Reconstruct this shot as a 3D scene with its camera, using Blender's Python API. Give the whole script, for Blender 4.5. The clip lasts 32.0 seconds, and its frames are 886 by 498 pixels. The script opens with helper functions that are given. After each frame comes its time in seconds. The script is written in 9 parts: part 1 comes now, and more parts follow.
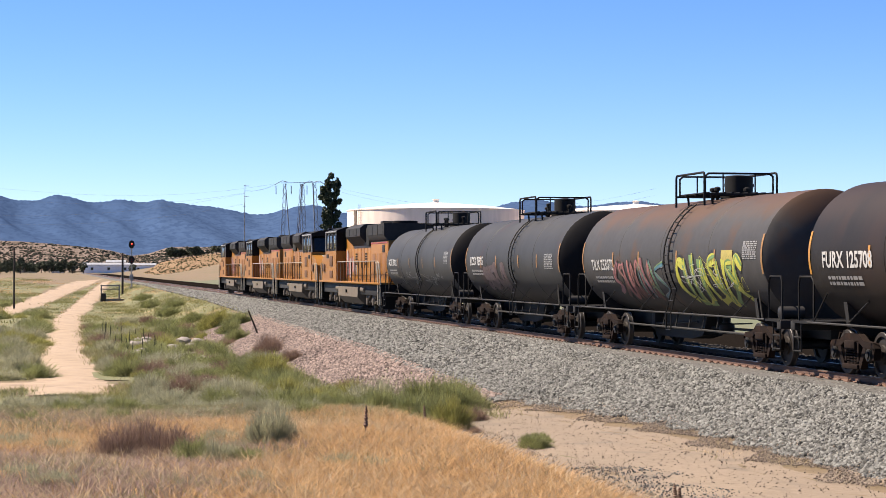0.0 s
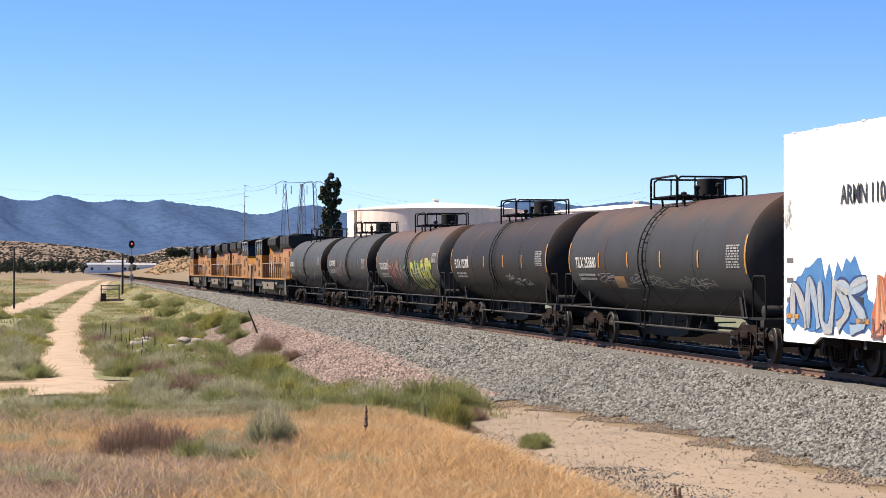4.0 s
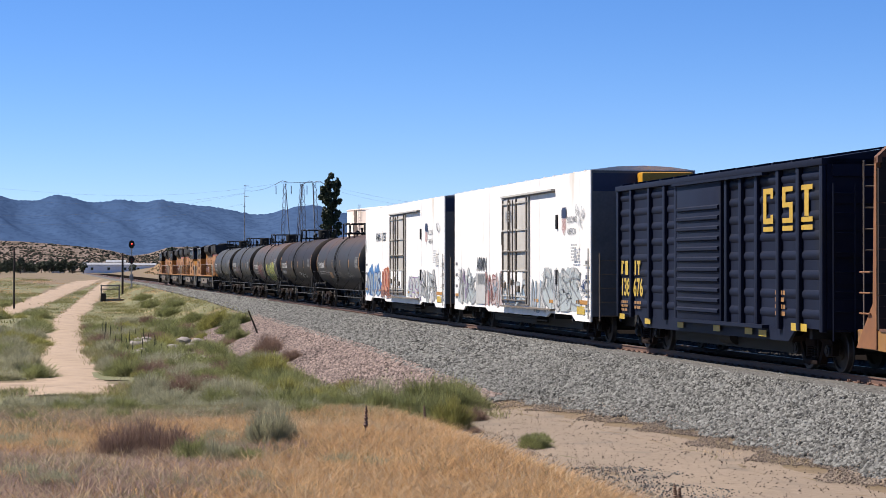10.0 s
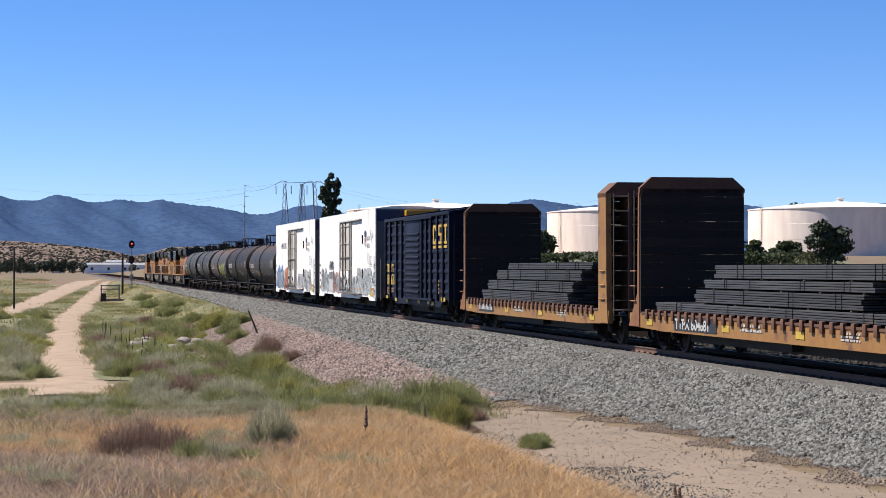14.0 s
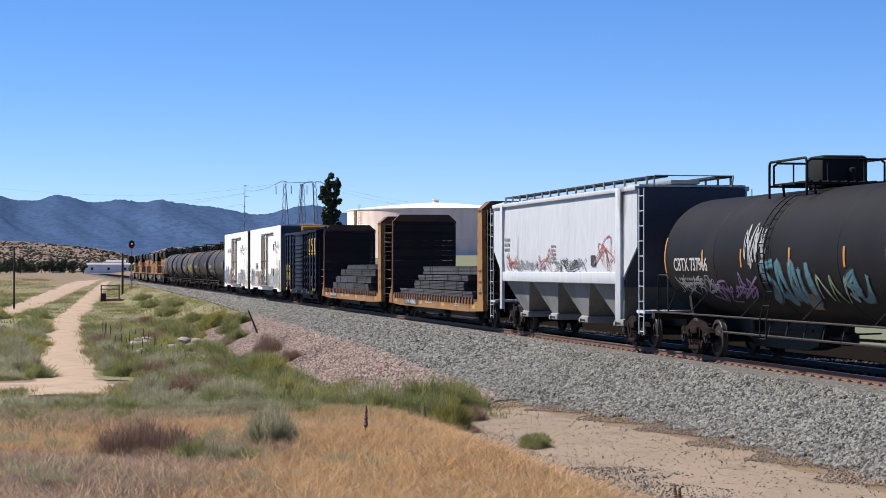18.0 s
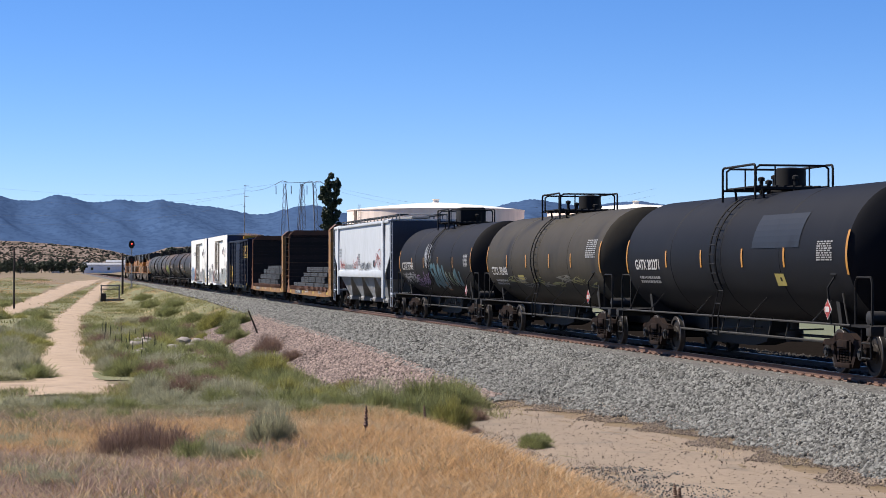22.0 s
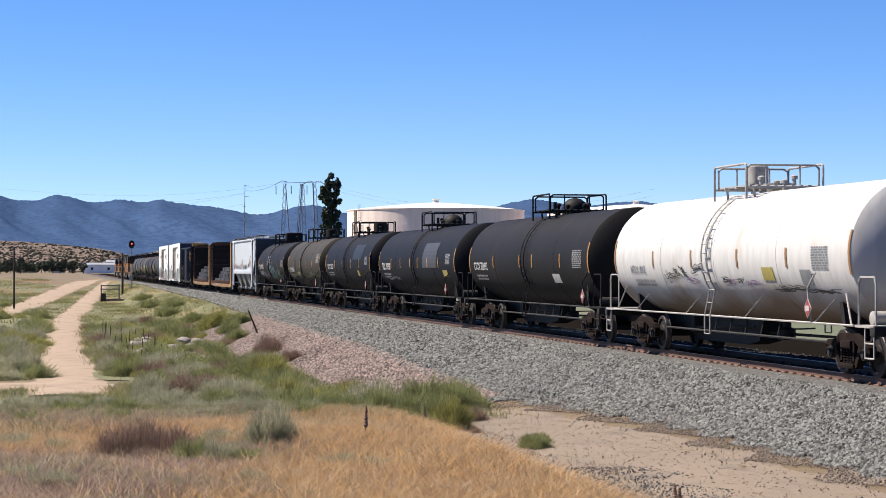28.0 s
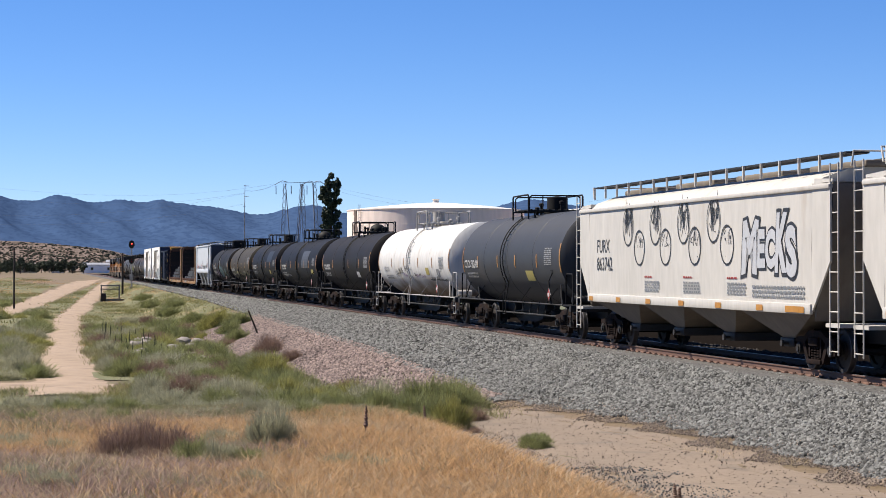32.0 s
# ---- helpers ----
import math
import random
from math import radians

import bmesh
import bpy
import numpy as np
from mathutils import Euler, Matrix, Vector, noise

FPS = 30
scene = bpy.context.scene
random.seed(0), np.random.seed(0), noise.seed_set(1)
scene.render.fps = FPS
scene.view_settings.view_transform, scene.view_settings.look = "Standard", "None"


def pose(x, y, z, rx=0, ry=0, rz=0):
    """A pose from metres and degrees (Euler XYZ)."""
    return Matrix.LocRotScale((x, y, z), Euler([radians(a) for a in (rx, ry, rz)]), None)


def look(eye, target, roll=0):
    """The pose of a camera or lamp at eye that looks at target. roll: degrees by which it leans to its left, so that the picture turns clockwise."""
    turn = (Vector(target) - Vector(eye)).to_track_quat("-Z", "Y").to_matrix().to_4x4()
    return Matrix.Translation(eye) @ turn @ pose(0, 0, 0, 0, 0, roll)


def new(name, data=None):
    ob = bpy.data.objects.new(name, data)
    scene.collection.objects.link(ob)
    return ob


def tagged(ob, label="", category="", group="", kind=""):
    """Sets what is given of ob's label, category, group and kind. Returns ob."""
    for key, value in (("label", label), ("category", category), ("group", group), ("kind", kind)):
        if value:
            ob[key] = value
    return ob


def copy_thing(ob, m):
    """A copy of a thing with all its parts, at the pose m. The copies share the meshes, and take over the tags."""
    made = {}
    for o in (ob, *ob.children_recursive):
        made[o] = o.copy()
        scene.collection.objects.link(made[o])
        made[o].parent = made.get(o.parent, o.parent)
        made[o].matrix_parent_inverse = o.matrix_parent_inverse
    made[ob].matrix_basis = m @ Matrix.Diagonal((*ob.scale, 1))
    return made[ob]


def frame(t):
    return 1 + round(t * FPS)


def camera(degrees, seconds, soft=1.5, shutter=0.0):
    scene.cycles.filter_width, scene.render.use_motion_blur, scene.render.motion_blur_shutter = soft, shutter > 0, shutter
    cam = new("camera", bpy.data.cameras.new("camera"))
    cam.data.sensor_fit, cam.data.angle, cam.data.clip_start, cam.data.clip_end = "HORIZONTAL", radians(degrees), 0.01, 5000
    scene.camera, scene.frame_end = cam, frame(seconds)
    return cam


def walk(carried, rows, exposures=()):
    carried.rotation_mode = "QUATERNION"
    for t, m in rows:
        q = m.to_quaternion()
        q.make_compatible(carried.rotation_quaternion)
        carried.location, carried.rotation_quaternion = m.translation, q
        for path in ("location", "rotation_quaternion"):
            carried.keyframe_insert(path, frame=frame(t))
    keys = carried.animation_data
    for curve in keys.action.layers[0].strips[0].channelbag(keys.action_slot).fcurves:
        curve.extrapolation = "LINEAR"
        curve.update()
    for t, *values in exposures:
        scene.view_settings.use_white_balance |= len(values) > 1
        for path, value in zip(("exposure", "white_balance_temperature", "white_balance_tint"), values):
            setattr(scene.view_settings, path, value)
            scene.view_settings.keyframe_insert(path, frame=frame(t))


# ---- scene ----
# World: the track runs along +y (the train's heading) with the rail tops at z = 0.
cam = camera(24.44, 32.0, soft=0.8)
STAND = Vector((-17.13, 0.0, 2.178))
walk(cam, [(0.0, pose(*STAND, 90.539, 0, -11.063)), (32.0, pose(*STAND, 90.539, 0, -11.063))],
     exposures=[(0.0, 1.43, 7200, 14), (6.0, 1.38, 7000, 13), (7.0, 1.14, 6850, 13), (8.0, 1.08, 6750, 13), (9.0, 1.05, 6600, 13), (12.0, 1.05, 6450, 12), (22.0, 1.05, 6450, 12), (24.0, 1.22, 6550, 12), (28.0, 1.16, 6600, 12), (32.0, 1.02, 6550, 12)])

# ---- light ----
SUN_EL, SUN_AZ = radians(53), radians(-63)          # azimuth from +y towards +x
world = bpy.data.worlds.new("sky")
scene.world = world
world.use_nodes = True
wn = world.node_tree
sky = wn.nodes.new("ShaderNodeTexSky")
sky.sky_type, sky.sun_disc = "NISHITA", False
sky.sun_elevation, sky.sun_rotation = SUN_EL, SUN_AZ
sky.altitude, sky.air_density, sky.dust_density, sky.ozone_density = 1500, 0.78, 0.0, 5.0
tone = wn.nodes.new("ShaderNodeHueSaturation")
tone.inputs["Saturation"].default_value = 1.19
wn.links.new(sky.outputs[0], tone.inputs["Color"])
tint = wn.nodes.new("ShaderNodeMix")
tint.data_type, tint.blend_type = "RGBA", "MULTIPLY"
tint.inputs[0].default_value, tint.inputs[7].default_value = 1.0, (0.975, 0.995, 1.165, 1)
wn.links.new(tone.outputs[0], tint.inputs[6])
wn.links.new(tint.outputs[2], wn.nodes["Background"].inputs[0])
wn.nodes["Background"].inputs[1].default_value = 0.06
sun = new("sun", bpy.data.lights.new("sun", "SUN"))
sun.data.energy, sun.data.angle, sun.data.color = 5.0, radians(0.5), (1.0, 0.93, 0.82)
sun.matrix_world = look((0, 0, 60), (-60 * math.sin(SUN_AZ), -60 * math.cos(SUN_AZ), 60 - 60 * math.tan(SUN_EL)))


# ---- materials ----
def surf(name, a, b=None, size=1.0, rough=0.7, metal=0.0, bump=0.0, fine=12.0, streak=1.0, spot=None, spot_size=1.0,
         spot_level=0.6, spec=0.4, islands=0.0, objects=0.0, thin=0.0, crown=None, along=1.0, dusty=0.482):
    """Paint or earth: two tones in cloudy noise, an optional third in patches, fine relief; dusty: one factor on every
    tone, kept low so shade renders deeper.
    """
    dim = lambda c: tuple(v * dusty for v in c)
    a, b, spot, crown = dim(a), b and dim(b), spot and dim(spot), crown and (dim(crown[0]), *crown[1:])
    m = bpy.data.materials.new(name)
    m.use_nodes = True
    t = m.node_tree
    s = t.nodes["Principled BSDF"]
    co = t.nodes.new("ShaderNodeTexCoord")
    mp = t.nodes.new("ShaderNodeMapping")
    mp.inputs["Scale"].default_value = (1, along, streak)
    t.links.new(co.outputs["Object"], mp.inputs[0])

    def cloud(scale, detail=5.0):
        n = t.nodes.new("ShaderNodeTexNoise")
        n.inputs["Scale"].default_value, n.inputs["Detail"].default_value = scale, detail
        t.links.new(mp.outputs[0], n.inputs["Vector"])
        return n

    def ramp(src, lo, hi):
        r = t.nodes.new("ShaderNodeMapRange")
        r.inputs["From Min"].default_value, r.inputs["From Max"].default_value = lo, hi
        t.links.new(src, r.inputs["Value"])
        return r.outputs[0]

    def mix(fac, c1, c2, kind="MIX"):
        x = t.nodes.new("ShaderNodeMix")
        x.data_type, x.blend_type = "RGBA", kind
        for i, v in ((0, fac), (6, c1), (7, c2)):
            if isinstance(v, (tuple, list)):
                x.inputs[i].default_value = (*v, 1)
            elif isinstance(v, float):
                x.inputs[i].default_value = v
            else:
                t.links.new(v, x.inputs[i])
        return x.outputs[2]

    b = b or tuple(v * 0.75 for v in a)
    col = mix(ramp(cloud(1.0 / size).outputs[0], 0.35, 0.68), tuple(a), tuple(b))
    grain = cloud(fine)
    dark, light = t.nodes.new("ShaderNodeRGB"), None
    col = mix(0.35, col, mix(ramp(grain.outputs[0], 0.3, 0.7), tuple(v * 0.7 for v in a), tuple(min(1, v * 1.18) for v in a)))
    t.nodes.remove(dark)
    if spot:
        n2 = cloud(1.0 / spot_size, 8.0)
        col = mix(ramp(n2.outputs[0], spot_level, spot_level + 0.12), col, tuple(spot))
    if crown:
        sep = t.nodes.new("ShaderNodeSeparateXYZ")
        t.links.new(co.outputs["Object"], sep.inputs[0])
        wob = t.nodes.new("ShaderNodeMath")
        wob.operation = "MULTIPLY_ADD"
        wob.inputs[1].default_value = 1.6
        t.links.new(cloud(0.55, 6.0).outputs[0], wob.inputs[0])
        t.links.new(sep.outputs["Z"], wob.inputs[2])
        col = mix(ramp(wob.outputs[0], crown[1] + 0.8, crown[2] + 0.8), col, tuple(crown[0]))
    if islands or objects:
        g = t.nodes.new("ShaderNodeNewGeometry" if islands else "ShaderNodeObjectInfo")
        k = islands or objects
        r = t.nodes.new("ShaderNodeMapRange")
        r.inputs["To Min"].default_value, r.inputs["To Max"].default_value = 1 - k, 1 + k
        t.links.new(g.outputs["Random Per Island" if islands else "Random"], r.inputs["Value"])
        h = t.nodes.new("ShaderNodeHueSaturation")
        t.links.new(r.outputs[0], h.inputs["Value"])
        t.links.new(col, h.inputs["Color"])
        col = h.outputs[0]
    t.links.new(col, s.inputs["Base Color"])
    s.inputs["Roughness"].default_value, s.inputs["Metallic"].default_value = rough, metal
    s.inputs["Specular IOR Level"].default_value = spec
    if thin:
        tr = t.nodes.new("ShaderNodeBsdfTranslucent")
        ms = t.nodes.new("ShaderNodeMixShader")
        ms.inputs[0].default_value = thin
        t.links.new(col, tr.inputs["Color"])
        t.links.new(s.outputs[0], ms.inputs[1])
        t.links.new(tr.outputs[0], ms.inputs[2])
        t.links.new(ms.outputs[0], t.nodes["Material Output"].inputs["Surface"])
    if bump:
        bp = t.nodes.new("ShaderNodeBump")
        bp.inputs["Strength"].default_value, bp.inputs["Distance"].default_value = bump, 0.02
        t.links.new(grain.outputs[0], bp.inputs["Height"])
        t.links.new(bp.outputs[0], s.inputs["Normal"])
    return m


M = {}
M["soil"] = surf("soil", (0.28, 0.195, 0.115), (0.21, 0.155, 0.085), 6, 0.95, bump=0.6, fine=3, spot=(0.19, 0.165, 0.075), spot_size=9, spot_level=0.52)
M["dirt"] = surf("dirt", (0.37, 0.285, 0.21), (0.3, 0.232, 0.172), 2.5, 0.95, bump=0.5, fine=9, spot=(0.255, 0.205, 0.16), spot_size=1.2, spot_level=0.55)
M["sand"] = surf("sand", (0.56, 0.42, 0.3), (0.44, 0.32, 0.22), 1.4, 0.95, bump=0.8, fine=7, spot=(0.36, 0.265, 0.18), spot_size=1.1, spot_level=0.55)
M["ballast"] = surf("ballast", (0.15, 0.143, 0.136), (0.1, 0.095, 0.09), 0.09, 0.9, bump=1.0, fine=24)
M["shade_stone"] = surf("shade_stone", (0.05, 0.044, 0.04), (0.03, 0.026, 0.024), 0.6, 0.9, fine=30, islands=0.6, spec=0.2)
M["stone"] = surf("stone", (0.225, 0.228, 0.222), (0.17, 0.17, 0.166), 0.6, 0.9, fine=30, islands=0.75, spec=0.2)
M["pink_stone"] = surf("pink_stone", (0.36, 0.275, 0.25), (0.28, 0.22, 0.205), 0.8, 0.9, fine=30, islands=0.65, spec=0.2)
M["road_stone"] = surf("road_stone", (0.36, 0.29, 0.24), (0.29, 0.24, 0.205), 0.5, 0.9, fine=30, islands=0.45, spec=0.2)
M["pink_soil"] = surf("pink_soil", (0.26, 0.19, 0.16), (0.2, 0.147, 0.125), 0.3, 0.95, bump=0.8, fine=14)
M["rail"] = surf("rail", (0.22, 0.115, 0.078), (0.15, 0.08, 0.057), 0.5, 0.75, 0.0, fine=20)
M["railhead"] = surf("railhead", (0.5, 0.47, 0.44), (0.42, 0.38, 0.35), 0.6, 0.35, 0.8)
M["tie"] = surf("tie", (0.2, 0.185, 0.17), (0.13, 0.115, 0.1), 0.5, 0.9, fine=18)
M["black"] = surf("black", (0.018, 0.0175, 0.018), (0.03, 0.028, 0.027), 1.2, 0.65, fine=8, spec=0.15)
M["soot"] = surf("soot", (0.011, 0.0105, 0.0105), (0.02, 0.017, 0.016), 0.7, 0.75, fine=10)
M["truck"] = surf("truck", (0.027, 0.016, 0.013), (0.014, 0.01, 0.009), 0.35, 0.9, fine=14, spot=(0.045, 0.023, 0.017), spot_size=0.3, spec=0.1)
M["wheel"] = surf("wheel", (0.03, 0.021, 0.018), (0.018, 0.015, 0.014), 0.3, 0.7, fine=10)
M["tread"] = surf("tread", (0.2, 0.19, 0.185), (0.13, 0.12, 0.115), 0.4, 0.4, 0.8)
M["grate"] = surf("grate", (0.02, 0.02, 0.021), (0.035, 0.034, 0.033), 0.5, 0.6)
M["white_line"] = surf("white_line", (0.74, 0.73, 0.71), (0.6, 0.6, 0.58), 0.5, 0.6)
M["grey_line"] = surf("grey_line", (0.42, 0.42, 0.42), (0.34, 0.34, 0.34), 0.5, 0.6)
M["amber"] = surf("amber", (0.72, 0.34, 0.05), (0.6, 0.26, 0.03), 0.5, 0.45)
M["amber_old"] = surf("amber_old", (0.5, 0.26, 0.09), (0.4, 0.2, 0.08), 0.4, 0.6)
M["yellow"] = surf("label_yellow", (0.8, 0.55, 0.07), (0.7, 0.47, 0.06), 0.5, 0.5)
M["mark_yellow"] = surf("mark_yellow", (0.78, 0.5, 0.06), (0.66, 0.42, 0.055), 0.5, 0.6, spot=(0.2, 0.14, 0.05), spot_size=0.3, spot_level=0.6)
M["label_yellow"] = surf("label_yellow", (0.6, 0.5, 0.13), (0.48, 0.41, 0.12), 0.15, 0.6, fine=20)
M["red"] = surf("red", (0.5, 0.06, 0.05), (0.4, 0.05, 0.04), 0.5, 0.5)
M["leaf_dark"] = surf("leaf_dark", (0.075, 0.1, 0.055), (0.05, 0.07, 0.038), 2.0, 0.8, islands=0.45)
M["leaf_tree"] = surf("leaf_tree", (0.085, 0.115, 0.045), (0.062, 0.088, 0.034), 2.0, 0.8, islands=0.45, thin=0.25)
M["leaf_sage"] = surf("leaf_sage", (0.17, 0.185, 0.1), (0.13, 0.145, 0.075), 2.0, 0.8, islands=0.4, thin=0.3)
M["lens"] = surf("lens", (0.25, 0.02, 0.015), (0.3, 0.03, 0.02), 0.5, 0.2)
M["lens_lit"] = surf("lens_lit", (0.5, 0.03, 0.02), (0.5, 0.03, 0.02), 0.5, 0.2)
lit_bsdf = M["lens_lit"].node_tree.nodes["Principled BSDF"]
lit_bsdf.inputs["Emission Color"].default_value, lit_bsdf.inputs["Emission Strength"].default_value = (1.0, 0.06, 0.04, 1), 2.5
M["bark"] = surf("bark", (0.14, 0.1, 0.07), (0.09, 0.065, 0.045), 0.3, 0.9)


# ---- mesh helpers ----
def box(bm, x0, x1, y0, y1, z0, z1, m=0, bevel=0.0):
    v = [bm.verts.new((x, y, z)) for x in (x0, x1) for y in (y0, y1) for z in (z0, z1)]
    fs = [bm.faces.new([v[i] for i in q]) for q in ((0, 1, 3, 2), (4, 6, 7, 5), (0, 4, 5, 1), (2, 3, 7, 6), (0, 2, 6, 4), (1, 5, 7, 3))]
    for f in fs:
        f.material_index = m
    if bevel:
        es = list({e for f in fs for e in f.edges})
        r = bmesh.ops.bevel(bm, geom=es, offset=bevel, segments=2, affect="EDGES", profile=0.5)
        for f in r["faces"]:
            f.material_index = m
    return fs


def rod(bm, p, q, r, n=6, m=0, r2=None, caps=True):
    """A round bar from p to q."""
    p, q = Vector(p), Vector(q)
    d = (q - p).normalized()
    a = d.orthogonal().normalized()
    b = d.cross(a)
    r2 = r if r2 is None else r2
    ring = [[bm.verts.new(c + (a * math.cos(2 * math.pi * i / n) + b * math.sin(2 * math.pi * i / n)) * s) for i in range(n)] for c, s in ((p, r), (q, r2))]
    for i in range(n):
        f = bm.faces.new((ring[0][i], ring[0][(i + 1) % n], ring[1][(i + 1) % n], ring[1][i]))
        f.material_index, f.smooth = m, True
    if caps:
        for f in (bm.faces.new(ring[0][::-1]), bm.faces.new(ring[1])):
            f.material_index = m


def bar(bm, pts, r, n=6, m=0):
    """A bent bar swept through the points, one closed skin."""
    P = [Vector(p) for p in pts]
    dirs = [(b - a).normalized() for a, b in zip(P, P[1:])]
    side = dirs[0].orthogonal().normalized()
    rings = []
    for i, p in enumerate(P):
        a, b = dirs[max(i - 1, 0)], dirs[min(i, len(dirs) - 1)]
        if i and i < len(dirs):
            side = a.rotation_difference(b) @ side
            half = a.rotation_difference((a + b).normalized() if (a + b).length > 1e-4 else b)
            u = half @ (a.rotation_difference(b).inverted() @ side)
            t = (a + b).normalized() if (a + b).length > 1e-4 else b
        else:
            u, t = side, b
        w = t.cross(u)
        rings.append([bm.verts.new(p + (u * math.cos(2 * math.pi * k / n) + w * math.sin(2 * math.pi * k / n)) * r) for k in range(n)])
    for a, b in zip(rings, rings[1:]):
        for k in range(n):
            f = bm.faces.new((a[k], a[(k + 1) % n], b[(k + 1) % n], b[k]))
            f.material_index, f.smooth = m, True
    for f in (bm.faces.new(rings[0][::-1]), bm.faces.new(rings[-1])):
        f.material_index = m


def lathe(bm, axis_pts, n=32, m=0, axis="y", c=(0, 0, 0), close=True):
    """Turned shape: (station, radius) pairs along an axis."""
    rings = []
    for s, r in axis_pts:
        ring = []
        for i in range(n):
            a = 2 * math.pi * i / n
            u, w = r * math.cos(a), r * math.sin(a)
            p = {"y": (c[0] + u, c[1] + s, c[2] + w), "x": (c[0] + s, c[1] + u, c[2] + w), "z": (c[0] + u, c[1] + w, c[2] + s)}[axis]
            ring.append(bm.verts.new(p))
        rings.append(ring)
    for a, b in zip(rings, rings[1:]):
        for i in range(n):
            f = bm.faces.new((a[i], a[(i + 1) % n], b[(i + 1) % n], b[i]))
            f.smooth, f.material_index = True, m
    if close:
        for ring in (rings[0][::-1], rings[-1]):
            bm.faces.new(ring).material_index = m


def prism(bm, outline, axis, lo, hi, m=0):
    """A flat outline pushed along an axis (x: outline in y, z; y: outline in x, z; z: outline in x, y)."""
    def p(a, b, s):
        return {"x": (s, a, b), "y": (a, s, b), "z": (a, b, s)}[axis]
    lo_v, hi_v = [bm.verts.new(p(a, b, lo)) for a, b in outline], [bm.verts.new(p(a, b, hi)) for a, b in outline]
    n = len(outline)
    fs = [bm.faces.new(lo_v[::-1]), bm.faces.new(hi_v)]
    for i in range(n):
        fs.append(bm.faces.new((lo_v[i], lo_v[(i + 1) % n], hi_v[(i + 1) % n], hi_v[i])))
    for f in fs:
        f.material_index = m
    return fs


def shade(me, sharp=38):
    me.polygons.foreach_set("use_smooth", [True] * len(me.polygons))
    me.set_sharp_from_angle(angle=radians(sharp))


def part(name, bm, material, parent=None, label="", at=None, smooth=True):
    """One bmesh as one mesh object under a thing or a part."""
    me = bpy.data.meshes.new(name)
    bmesh.ops.recalc_face_normals(bm, faces=bm.faces[:])
    bm.to_mesh(me)
    bm.free()
    for m in material if isinstance(material, (list, tuple)) else [material]:
        me.materials.append(m)
    if smooth:
        shade(me)
    return piece(name, me, parent, label, at)


def piece(name, me, parent=None, label="", at=None):
    ob = new(name, me)
    ob.parent = parent
    if at is not None:
        ob.matrix_basis = at
    return tagged(ob, label)


def raw(name, verts, faces, material, parent=None, label="", smooth=False, mats=None):
    """A mesh object from arrays."""
    me = bpy.data.meshes.new(name)
    me.from_pydata(verts, [], faces) if not isinstance(verts, np.ndarray) else fill_mesh(me, verts, faces)
    for m in material if isinstance(material, (list, tuple)) else [material]:
        me.materials.append(m)
    if mats is not None:
        me.polygons.foreach_set("material_index", mats)
    if smooth:
        me.polygons.foreach_set("use_smooth", [True] * len(me.polygons))
    return piece(name, me, parent, label)


def fill_mesh(me, verts, faces):
    """Fast fill from a vertex array (n, 3) and a face array (m, 3 or 4)."""
    n, k = faces.shape
    me.vertices.add(len(verts))
    me.vertices.foreach_set("co", verts.astype(np.float32).ravel())
    me.loops.add(n * k)
    me.loops.foreach_set("vertex_index", faces.astype(np.int32).ravel())
    me.polygons.add(n)
    me.polygons.foreach_set("loop_start", np.arange(0, n * k, k, dtype=np.int32))
    me.polygons.foreach_set("loop_total", np.full(n, k, dtype=np.int32))
    me.update(calc_edges=True)


def boxes(name, parent, mat, rows, label="", bevel=0.0):
    """Several alike blocks, each a part of its own."""
    for r in rows:
        bm = bmesh.new()
        box(bm, *r, 0, bevel)
        part(name, bm, [mat], parent, label)


def bars(name, parent, mat, rows, r, label="", n=6):
    """Several alike bent bars, each a part of its own."""
    for pts in rows:
        bm = bmesh.new()
        bar(bm, pts, r, n)
        part(name, bm, [mat], parent, label)


def thing(name, label, category, group="", at=None):
    ob = new(name)
    ob.empty_display_size = 0.3
    if at is not None:
        ob.matrix_basis = at
    return tagged(ob, label, category, group)


# ---- lettering ----
def letters(text, size, bold=0.0):
    """Outline mesh of a word with the built-in font: vertices and faces in a plane, starting at 0."""
    cu = bpy.data.curves.new("word", "FONT")
    cu.body, cu.size, cu.offset, cu.resolution_u = text, size * 1.4, bold, 3
    ob = new("word", cu)
    me = bpy.data.meshes.new_from_object(ob.evaluated_get(bpy.context.evaluated_depsgraph_get()))
    out = [tuple(v.co[:2]) for v in me.vertices], [tuple(p.vertices) for p in me.polygons]
    bpy.data.objects.remove(ob)
    bpy.data.curves.remove(cu)
    bpy.data.meshes.remove(me)
    return out


WORDS = {}
for word, size, bold in (("TILX 253072", 0.30, 0.008), ("FURX 125708", 0.32, 0.012), ("ARMN 110381", 0.34, 0.006), ("BUILDING", 0.17, 0.003),
                         ("AMERICA", 0.17, 0.003), ("TILX 190350", 0.30, 0.012), ("GATX 202271", 0.26, 0.008), ("CTCX 302468", 0.28, 0.008),
                         ("CBTX 737966", 0.32, 0.008), ("CTCX 302499", 0.28, 0.008), ("NTLX 1012", 0.2, 0.006), ("TILX 253860", 0.30, 0.012), ("CTCX 732932", 0.27, 0.01), ("FURX", 0.38, 0.003),
                         ("863742", 0.38, 0.003), ("TTPX 804681", 0.34, 0.015), ("138", 0.42, 0.016), ("676", 0.42, 0.016),
                         ("ARMN", 0.42, 0.012), ("110805", 0.36, 0.01), ("ACFX 78012", 0.28, 0.01), ("KCSX 75905", 0.3, 0.01)):
    WORDS[word] = letters(word, size, bold)
